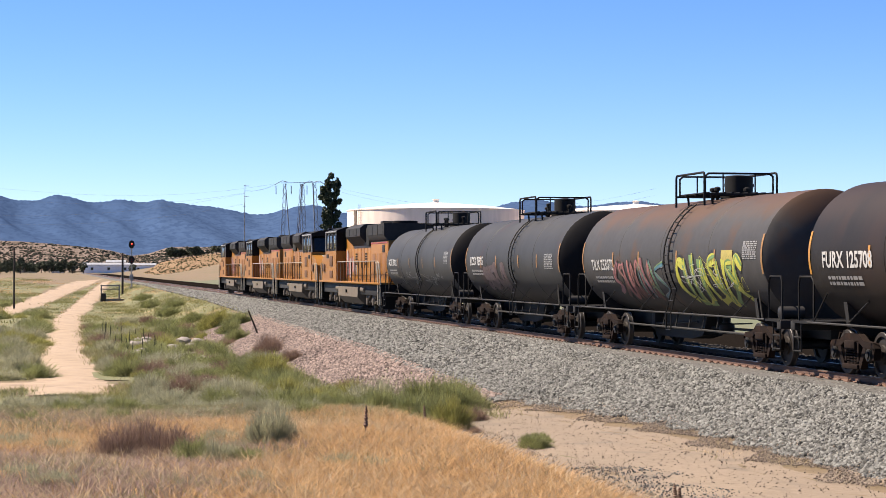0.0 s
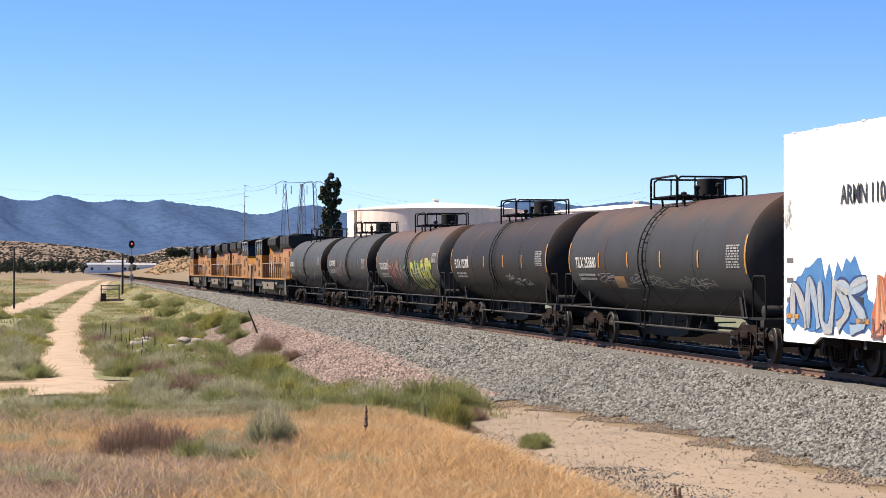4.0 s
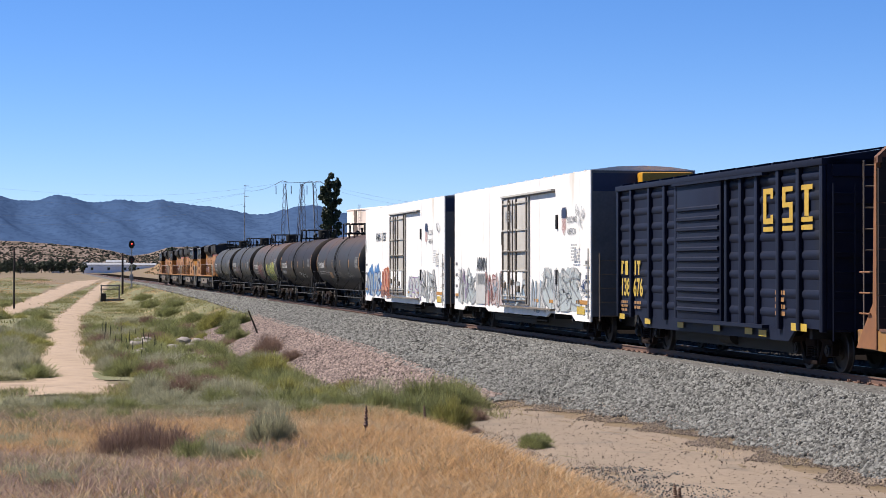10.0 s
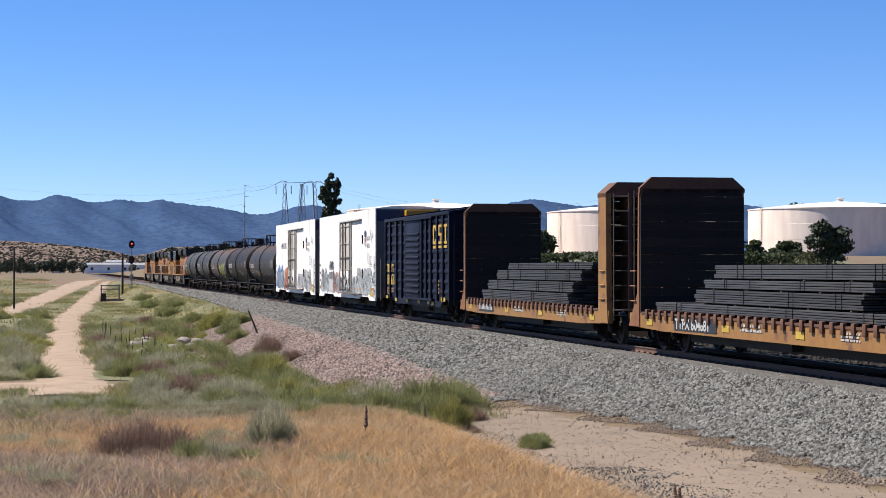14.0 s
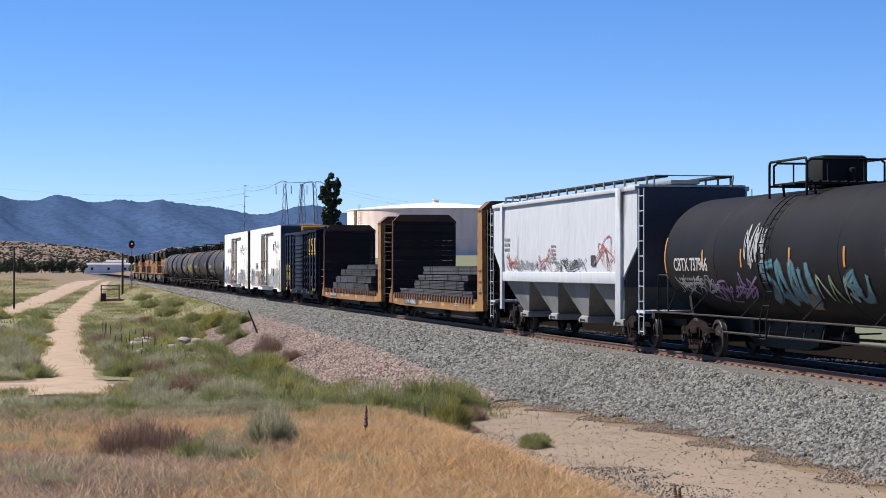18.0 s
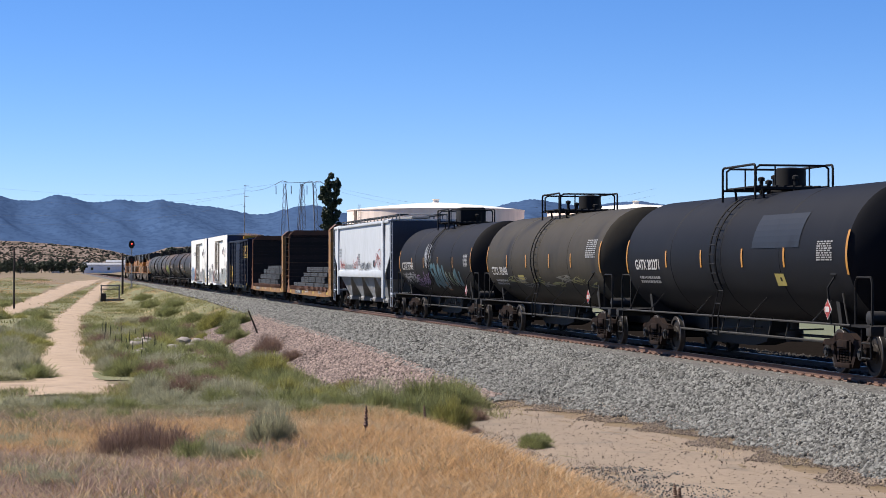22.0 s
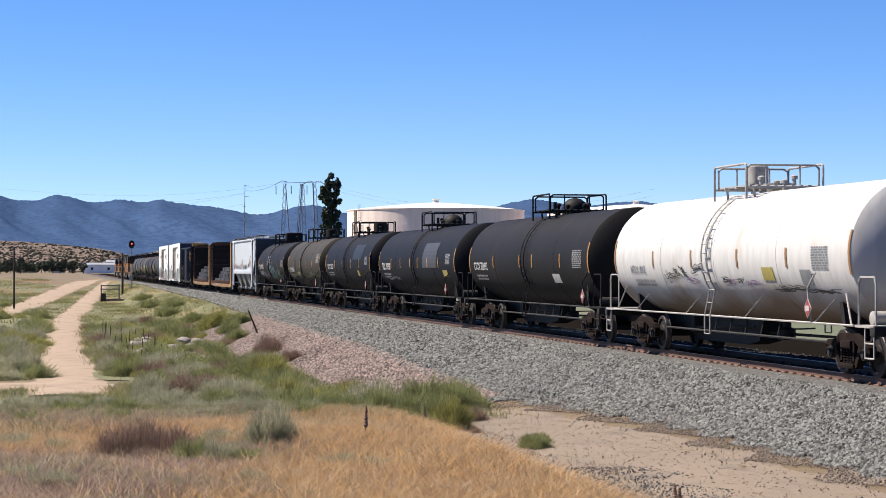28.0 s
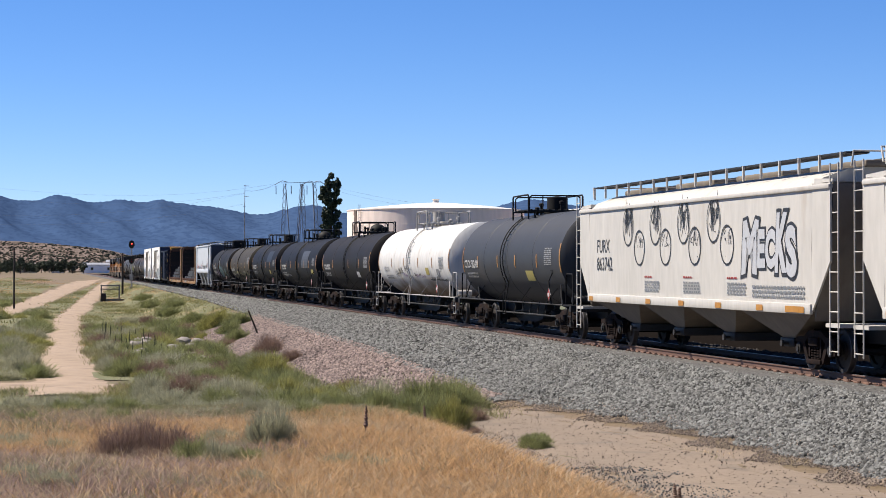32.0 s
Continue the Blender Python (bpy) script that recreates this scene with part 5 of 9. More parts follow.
spray("graffiti", car, a + 12.4, a + 14.4, 0.85, 1.8, 3, [M["g_sky"], M["white_line"], M["g_silver"]], M["g_grey"], W + 0.004, 0, 0, 44, 0.2, "pale blue graffiti letters")
paint_field(car, a + 14.0, b - 1.0, 0.85, 2.25, M["g_mist"], W, 0, 0, 145, "pale green-grey paint field", 0.35)
spray("graffiti", car, a + 14.1, b - 1.3, 0.95, 2.1, 4, [M["g_mist"], M["white_line"]], M["g_grey"], W + 0.004, 0, 0, 48, 0.36, "wide pale letters with grey edges")
spray("graffiti", car, a + 14.0, b - 0.4, 0.85, 2.3, 9, [M["g_black"], M["g_grey"], M["g_grey"]], M["g_black"], W + 0.016, 0, 0, 45, 0.0, "thin black tangled tags", 0.035)
spray("graffiti", car, b - 1.0, b - 0.3, 1.25, 2.1, 3, [M["g_deep"]], M["g_grey"], W + 0.01, 0, 0, 146, 0.0, "dark blue scribbled tag", 0.05)
spray("graffiti", car, b - 1.7, b - 0.7, 3.2, 4.4, 3, [M["g_silver"]], M["g_grey"], W, 0, 0, 46, 0.0, "thin grey scrawl")

# ---- boxcar ----
M["box_blue"] = surf("box_blue", (0.013, 0.019, 0.046), (0.0095, 0.0138, 0.033), 1.2, 0.6, spec=0.12, fine=5, streak=0.4, spot=(0.018, 0.02, 0.032), spot_size=0.9, spot_level=0.62)


def boxcar(front, rear, f0, f1):
    car, half, mid = car_thing("boxcar", "dark blue ribbed boxcar with yellow markings", "boxcar", front, rear, "cars of the freight train")
    a, b = mid - f0, mid - f1
    W, z0, z1 = 1.5, 0.92, 4.42
    bm = bmesh.new()
    prism(bm, [(-W, z0), (W, z0), (W, z1), (0, z1 + 0.24), (-W, z1)], "y", -b, -a)
    part("body", bm, [M["box_blue"]], car, "dark blue steel body")
    d0, d1 = mid - 107.23, mid - 103.85
    posts = [a + 0.12, mid - 111.3, mid - 109.65, mid - 108.3, d0 - 0.08, d1 + 0.35, mid - 102.5, mid - 101.45, mid - 100.1, mid - 98.9, b - 0.12]
    for s in (-1, 1):
        boxes("side_post", car, M["box_blue"], [(*sorted((s * W, s * (W + 0.1))), -u - 0.09, -u + 0.09, z0 - 0.05, z1 - 0.12) for u in posts], "", 0.015)
    for u0, u1 in zip(posts, posts[1:]):
        if abs(u0 - d0 + 0.08) < 0.02:
            continue
        for k in range(8):
            z = z0 + 0.3 + k * 0.41
            bm = bmesh.new()
            prism(bm, [(-W, z - 0.1), (-W - 0.035, z - 0.04), (-W - 0.035, z + 0.04), (-W, z + 0.1)], "y", -u1 + 0.1, -u0 - 0.1)
            part("side_rib", bm, [M["box_blue"]], car)
    bm = bmesh.new()
    box(bm, -W - 0.12, W + 0.12, -b, -a, z1 - 0.14, z1 + 0.0, 0, 0.01)
    for k in range(13):
        u = a + (b - a) * (k + 0.5) / 13
        prism(bm, [(-W - 0.1, z1), (0, z1 + 0.245), (W + 0.1, z1), (W + 0.1, z1 + 0.04), (0, z1 + 0.285), (-W - 0.1, z1 + 0.04)], "y", -u - 0.05, -u + 0.05)
    part("roof", bm, [M["box_blue"]], car, "ribbed steel roof")
    bm = bmesh.new()
    box(bm, -W - 0.09, -W, -d1, -d0, z0 + 0.02, z1 - 0.15, 0, 0.01)
    door = part("door", bm, [M["box_blue"]], car, "dark blue sliding door")
    bm = bmesh.new()
    for k in range(11):
        z = z0 + 0.25 + k * 0.245
        prism(bm, [(-W - 0.09, z - 0.06), (-W - 0.14, z - 0.03), (-W - 0.14, z + 0.03), (-W - 0.09, z + 0.06)], "y", -d1 + 0.1, -d0 - 0.1)
    part("door_ribs", bm, [M["box_blue"]], door)
    bm = bmesh.new()
    box(bm, -W - 0.17, -W, -d1 - 3.0, -d0 + 0.15, z0 - 0.06, z0 + 0.02)
    box(bm, -W - 0.17, -W, -d1 - 3.0, -d0 + 0.15, z1 - 0.2, z1 - 0.14)
    part("door_track", bm, [M["box_blue"]], car)
    bm = bmesh.new()
    for s in (-1, 1):
        x = s * (W - 0.02)
        prism(bm, [(-a - 1.9, z0), (-a - 2.4, 0.62), (-b + 2.2, 0.62), (-b + 1.7, z0)], "x", x - 0.03, x + 0.03)
    part("side_sill", bm, [M["box_blue"]], car, "deep side sill")
    # yellow marks
    big = []
    for k, (u, w_) in enumerate(((4.28, 0.62), (5.46, 0.62), (6.56, 0.66))):
        if k == 0:
            big += [(u, u + 0.2, 3.0, 3.7), (u, u + w_, 3.7, 3.86), (u, u + w_, 2.84, 3.0), (u + 0.46, u + w_, 3.56, 3.7), (u + 0.46, u + w_, 3.0, 3.1)]
        elif k == 1:
            big += [(u, u + w_, 3.72, 3.86), (u, u + 0.2, 3.42, 3.72), (u, u + w_, 3.28, 3.42), (u + 0.42, u + w_, 2.98, 3.28), (u, u + w_, 2.84, 2.98)]
        else:
            big += [(u, u + w_, 3.72, 3.86), (u + 0.2, u + 0.44, 3.0, 3.72), (u, u + w_, 2.84, 2.98)]
        big += [(u, u + w_, 2.62, 2.76)]
    big = [(u0, u1, 3.92 - (3.86 - v0) * 0.76, 3.92 - (3.86 - v1) * 0.76) for u0, u1, v0, v1 in big]
    side_bars("painted_blocks", car, big, W, 0, 0, M["mark_yellow"], 0.045, "large yellow block shapes")
    side_bars("painted_blocks", car, [(a + 0.35, a + 0.48, 2.02, 2.34), (a + 0.35, a + 0.62, 2.3, 2.38), (a + 0.72, a + 0.98, 2.0, 2.38), (a + 1.62, a + 1.75, 2.0, 2.38), (a + 1.85, a + 2.15, 2.28, 2.38), (a + 1.94, a + 2.05, 2.0, 2.3)], W, 0, 0, M["yellow"], 0.045)
    side_word("car_number", "138", car, a + 0.3, 1.45, W, 0, 0, M["yellow"], 0.045, 1.1, "yellow car number")
    side_word("car_number", "676", car, a + 1.5, 1.45, W, 0, 0, M["yellow"], 0.045, 1.1)
    rng = random.Random(3)
    side_bars("stencil_lines", car, small_print(rng, a + 0.35, a + 0.95, 0.98, 1.3, 3) + small_print(rng, a + 1.6, a + 2.2, 1.05, 1.3, 2) + small_print(rng, b - 2.9, b - 2.3, 1.1, 1.7, 4) + small_print(rng, d0 + 0.1, d0 + 0.5, 1.75, 1.8, 1), W, 0, 0, M["amber_old"], 0.045, "small yellow unreadable stencilling")
    side_bars("reflector", car, [(u, u + 0.5, z, z + 0.14) for u, z in ((a + 0.2, 0.8), (a + 2.6, 0.72), (a + 5.4, 0.7), (a + 8.2, 0.7), (a + 10.4, 0.7), (b - 3.9, 0.68))] + [(b - 1.9, b - 1.0, 0.86, 1.02)], W, 0, 0, M["yellow"], 0.06, "yellow reflector patches")
    bm = bmesh.new()
    for e, s in ((-a, 1), (-b, -1)):
        for k in range(6):
            z = z0 + 0.5 + k * 0.55
            prism(bm, [(-1.4, z - 0.12), (-1.4, z + 0.12), (1.4, z + 0.12), (1.4, z - 0.12)], "y", min(e, e + s * 0.06), max(e, e + s * 0.06))
        for x in (-1.42, -0.95):
            rod(bm, (x, e + s * 0.12, 0.7), (x, e + s * 0.12, 3.9), 0.02, 5)
        for z in np.arange(0.9, 3.9, 0.4):
            rod(bm, (-1.42, e + s * 0.12, z), (-0.95, e + s * 0.12, z), 0.016, 5)
    part("end_ribs", bm, [M["box_blue"]], car, "ribbed end walls with ladders")
    bm = bmesh.new()
    box(bm, -0.45, 0.45, -half + 0.4, half - 0.4, 0.5, 0.92)
    box(bm, -0.8, 0.6, -half + 4.2, half - 4.2, 0.3, 0.8)
    for u in np.arange(a + 1.5, b - 1, 1.8):
        box(bm, -W + 0.08, W - 0.08, -u - 0.08, -u + 0.08, 0.7, z0)
    lathe(bm, [(-0.5, 0.05), (-0.45, 0.2), (0.45, 0.2), (0.5, 0.05)], 14, 0, "y", (-0.8, 0, 0.55))
    part("underframe", bm, [M["soot"]], car, "black steel underframe")
    truck(car, half - 2.6)
    truck(car, -half + 2.6)
    couplers(car, half)


boxcar(114.0, 96.75, 112.67, 97.46)


# ---- bulkhead flat cars with steel ----
M["flat_yellow"] = surf("flat_yellow", (0.47, 0.24, 0.065), (0.36, 0.165, 0.05), 0.9, 0.6, fine=6, spot=(0.17, 0.085, 0.05), spot_size=0.5, spot_level=0.58)
M["flat_rust"] = surf("flat_rust", (0.2, 0.085, 0.045), (0.12, 0.055, 0.035), 0.6, 0.8, fine=9)
M["flat_orange"] = surf("flat_orange", (0.36, 0.15, 0.055), (0.26, 0.105, 0.045), 0.6, 0.75, fine=9, spot=(0.14, 0.065, 0.04), spot_size=0.4, spot_level=0.6)
M["plank"] = surf("plank", (0.032, 0.016, 0.011), (0.017, 0.01, 0.008), 0.7, 0.85, fine=10, objects=0.35)
M["bundle"] = surf("bundle", (0.075, 0.077, 0.083), (0.046, 0.047, 0.051), 0.8, 0.6, fine=6, spot=(0.12, 0.085, 0.065), spot_size=0.7, spot_level=0.64, objects=0.25)
M["strap"] = surf("strap", (0.03, 0.03, 0.033), (0.02, 0.02, 0.022), 0.4, 0.6)
M["timber"] = surf("timber", (0.2, 0.12, 0.075), (0.14, 0.085, 0.055), 0.4, 0.9)


def bulkhead(car, e, s, top, post_mat):
    """End bulkhead: plank wall, tapered side posts, chamfered crown; e: its outer face, s: outward."""
    W, z0, z1 = 1.47, 1.0, 4.62
    for x in (-1, 1):
        bm = bmesh.new()
        lo, hi = sorted((x * (W - 0.16), x * W))
        pts = [(e, 0.62), (e - s * 0.98, 0.62), (e - s * 0.98, z1 - 0.32), (e - s * (0.98 - top), z1 - 0.32), (e - s * (0.9 - top), 1.5)]
        prism(bm, pts, "x", lo, hi)
        p = part("bulkhead_post", bm, [post_mat], car, "tapered steel post")
        xo = x * (W + 0.03)
        bars("grab_iron", p, post_mat, [[(xo, e - s * 0.25, z), (xo, e - s * 0.75, z)] for z in (1.3, 1.7, 2.1)], 0.018)
    bm = bmesh.new()
    prism(bm, [(-W, z1 - 0.42), (-W, z1 - 0.3), (-W + 0.34, z1), (W - 0.34, z1), (W, z1 - 0.3), (W, z1 - 0.42)], "y", *sorted((e - s * (0.98 - top), e - s * 1.06)))
    part("bulkhead_crown", bm, [M["flat_rust"]], car, "rusty chamfered steel crown")
    n = 15
    for k in range(n):
        z = z0 + (z1 - 0.3 - z0) * k / n
        bm = bmesh.new()
        w = W - 0.02 - max(0, (z - (z1 - 0.6)) * 0.9)
        box(bm, -w, w, *sorted((e - s * 0.981, e - s * 1.06)), z + 0.002, z + (z1 - 0.3 - z0) / n - (0.012 if k % 4 == 2 else 0.002))
        part("plank", bm, [M["plank"]], car)
    bm = bmesh.new()
    for x in (-0.75, 0, 0.75):
        box(bm, x - 0.06, x + 0.06, *sorted((e - s * (0.95 - top), e - s * 0.98)), z0, z1 - 0.32)
    for z in (1.6, 2.6, 3.6):
        box(bm, -W + 0.1, W - 0.1, *sorted((e - s * 0.9, e - s * 0.98)), z - 0.05, z + 0.05)
    part("bulkhead_frame", bm, [M["flat_rust"]], car, "rusty steel bracing")
    bm = bmesh.new()
    for x in (-1.3, -0.86):
        rod(bm, (x, e + s * 0.03, 0.7), (x, e + s * 0.03, 4.3), 0.018, 6)
    for z in np.arange(0.85, 4.3, 0.42):
        rod(bm, (-1.3, e + s * 0.03, z), (-0.86, e + s * 0.03, z), 0.016, 6)
    part("end_ladder", bm, [M["steel_dim"]], car, "pale steel ladder")


def flat_car(front, rear, f0, f1, number=False):
    car, half, mid = car_thing("bulkhead_flat_car", "yellow bulkhead flat car with rusty deck fittings", "flat car", front, rear, "cars of the freight train")
    a, b = mid - f0, mid - f1
    bm = bmesh.new()
    for s in (-1, 1):
        prism(bm, [(-a, 0.62), (-a, 0.98), (-b, 0.98), (-b, 0.62), (-b + 3.0, 0.55), (-a - 3.0, 0.55)], "x", *sorted((s * 1.36, s * 1.44)))
        part("side_sill", bm, [M["flat_yellow"]], car, "yellow side sill")
        bm = bmesh.new()
    bm.free()
    n = 46
    for k in range(n):
        u = a + 1.15 + (b - a - 2.3) * k / n
        bm = bmesh.new()
        box(bm, -1.36, 1.36, -u - (b - a - 2.3) / n + 0.01, -u, 0.90, 0.965)
        part("deck_board", bm, [M["plank"]], car)
    u = a + 1.7
    while u < b - 1.5:
        boxes("stake_pocket", car, M["flat_rust"], [(-1.5, -1.4, -u - 0.09, -u + 0.09, 0.84, 1.09), (1.4, 1.5, -u - 0.09, -u + 0.09, 0.84, 1.09)], "", 0.015)
        u += 0.56
    boxes("deck_edge", car, M["flat_rust"], [(-1.46, -1.33, -b + 1.1, -a - 1.1, 0.965, 1.02), (1.33, 1.46, -b + 1.1, -a - 1.1, 0.965, 1.02)], "rusty deck edge rail")
    bulkhead(car, -a, 1, 0.1, M["flat_orange"])
    bulkhead(car, -b, -1, 0.78, M["flat_yellow"])
    bm = bmesh.new()
    box(bm, -0.45, 0.45, -half + 0.4, half - 0.4, 0.5, 0.9)
    box(bm, -0.85, 0.7, -half + 4.6, half - 4.6, 0.3, 0.9)
    for u in np.arange(a + 1, b - 0.5, 1.4):
        box(bm, -1.34, 1.34, -u - 0.06, -u + 0.06, 0.6, 0.9)
    box(bm, -1.1, -0.4, -1.2, 1.6, 0.35, 0.7)
    part("underframe", bm, [M["soot"]], car, "black steel underframe")
    if number:
        side_word("reporting_mark", "TTPX 804681", car, a + 4.1, 0.66, 1.44, 0, 0, M["white_line"], 0.02, 0.75, "white car number on a black patch")
        side_bars("number_patch", car, [(a + 4.0, a + 7.3, 0.62, 0.97)], 1.44, 0, 0, M["g_black"], 0.012)
    else:
        side_bars("number_patch", car, [(a + 3.4, a + 5.8, 0.63, 0.96)], 1.44, 0, 0, M["g_black"], 0.012, "black patch with white bars")
        side_bars("number_bars", car, [(a + 3.5 + k * 0.22, a + 3.64 + k * 0.22, 0.7, 0.9) for k in range(10)], 1.44, 0, 0, M["white_line"], 0.02)
    rng = random.Random(9)
    side_bars("stencil_lines", car, small_print(rng, a + 9, a + 10.4, 0.7, 0.9, 2) + small_print(rng, a + 15, a + 16, 0.7, 0.9, 3), 1.44, 0, 0, M["white_line"], 0.014, "small unreadable stencilling")
    side_bars("reflector", car, [(u, u + 0.5, 0.68, 0.84) for u in (a + 1.6, a + 7.7, a + 12.5, b - 2.0)], 1.44, 0, 0, M["yellow"], 0.014, "yellow reflectors")
    truck(car, half - 3.0)
    truck(car, -half + 3.0)
    couplers(car, half)
    return mid


def steel_load(mid, layers, label):
    """A stack of long steel sections on timber, riding on a flat car: (from, to, half width, far shift) for each layer."""
    st = thing("steel_stack", label, "steel load", "steel loads on the flat cars")
    CARS.append((st, mid))
    z = 1.05
    for k, (f0, f1, x0, x1, rows) in enumerate(layers):
        boxes("dunnage", st, M["timber"], [(x0 + 0.02, x1 - 0.02, mid_y - 0.05, mid_y + 0.05, z, z + 0.03) for mid_y in np.linspace(f1 - mid + 0.6, f0 - mid - 0.6, 5)], "timber spacer")
        z += 0.03
        n = max(2, int((x1 - x0) / 0.42))
        w = (x1 - x0) / n
        for r in range(rows):
            for i in range(n):
                j = ((k * 31 + r * 17 + i * 7) % 5 - 2) * 0.05
                bm = bmesh.new()
                x_, y0, y1, z0, z1 = x0 + i * w, f1 - mid + j, f0 - mid + j, z + 0.004, z + 0.1
                for q in range(2):
                    box(bm, x_ + 0.006, x_ + w - 0.006, y0, y1, z0 + q * 0.05, z0 + q * 0.05 + 0.041, 0, 0.004)
                part("steel_section", bm, [M["bundle"]], st)
            z += 0.109
        zt = z
        gap = f0 - f1
        boxes("strap", st, M["strap"], [(x0 - 0.008, x1 + 0.008, f1 - mid + gap * q - 0.014, f1 - mid + gap * q + 0.014, zt - rows * 0.109, zt + 0.006) for q in (0.08 + 0.02 * k, 0.11 + 0.02 * k, 0.36, 0.385, 0.63 + 0.03 * k, 0.86, 0.885 - 0.02 * k)], "dark steel strap")
    return st


m1 = flat_car(96.75, 74.2, 96.03, 75.27)
steel_load(m1, [(92.95, 80.55, -1.25, 1.2, 3), (92.5, 80.4, -1.15, 1.1, 3), (91.6, 79.9, -1.0, 1.1, 3), (90.9, 79.6, -0.75, 1.1, 2)], "stack of grey steel sections on timber spacers")
m2 = flat_car(74.2, 51.75, 73.15, 52.75, True)
steel_load(m2, [(71.4, 55.75, -1.25, 1.2, 2), (68.4, 57.8, -1.15, 1.15, 3), (67.9, 57.4, -1.05, 1.1, 2), (67.6, 55.7, -0.9, 1.1, 3)], "tall stepped stack of grey steel sections on timber")

# ---- covered hoppers ----
M["hop_blue"] = surf("hop_blue", (0.8, 0.85, 0.91), (0.72, 0.765, 0.82), 1.5, 0.5, fine=5, streak=0.3, spot=(0.3, 0.3, 0.3), spot_size=0.9, spot_level=0.66)
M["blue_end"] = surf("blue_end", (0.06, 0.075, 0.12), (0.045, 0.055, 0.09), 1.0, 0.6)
# darker, streaked copy of the pale blue paint, with shade put into the colour
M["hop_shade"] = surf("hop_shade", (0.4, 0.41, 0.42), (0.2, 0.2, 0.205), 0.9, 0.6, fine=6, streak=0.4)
M["hop_cream"] = surf("hop_cream", (0.86, 0.82, 0.745), (0.78, 0.74, 0.665), 1.6, 0.5, fine=5, streak=0.3, spot=(0.68, 0.6, 0.5), spot_size=1.0, spot_level=0.66)
# the cream paint again, darkened to paint shade on bottoms, end slopes and hatches
M["hop_cream_shade"] = surf("hop_cream_shade", (0.33, 0.28, 0.22), (0.2, 0.16, 0.125), 0.8, 0.7, fine=6, streak=0.35)


def end_frame(car, half, e, s, mat, W=1.5, top=4.3):
    """Platform, ladders and slope sheet at one end of a hopper; e: end of the side, s: outward."""
    boxes("end_platform", car, mat, [(-W, W, *sorted((s * (half - 0.35), s * (half - 1.1))), 0.98, 1.06)])
    for x in (-1, 1):
        bm = bmesh.new()
        for yy in (s * (half - 0.42), s * (half - 0.86)):
            rod(bm, (x * W, yy, 0.42), (x * W, yy, top), 0.018, 6)
        for z in np.arange(0.5, top, 0.4):
            rod(bm, (x * W, s * (half - 0.42), z), (x * W, s * (half - 0.86), z), 0.013, 6)
        part("corner_ladder", bm, [mat], car, "steel corner ladder")


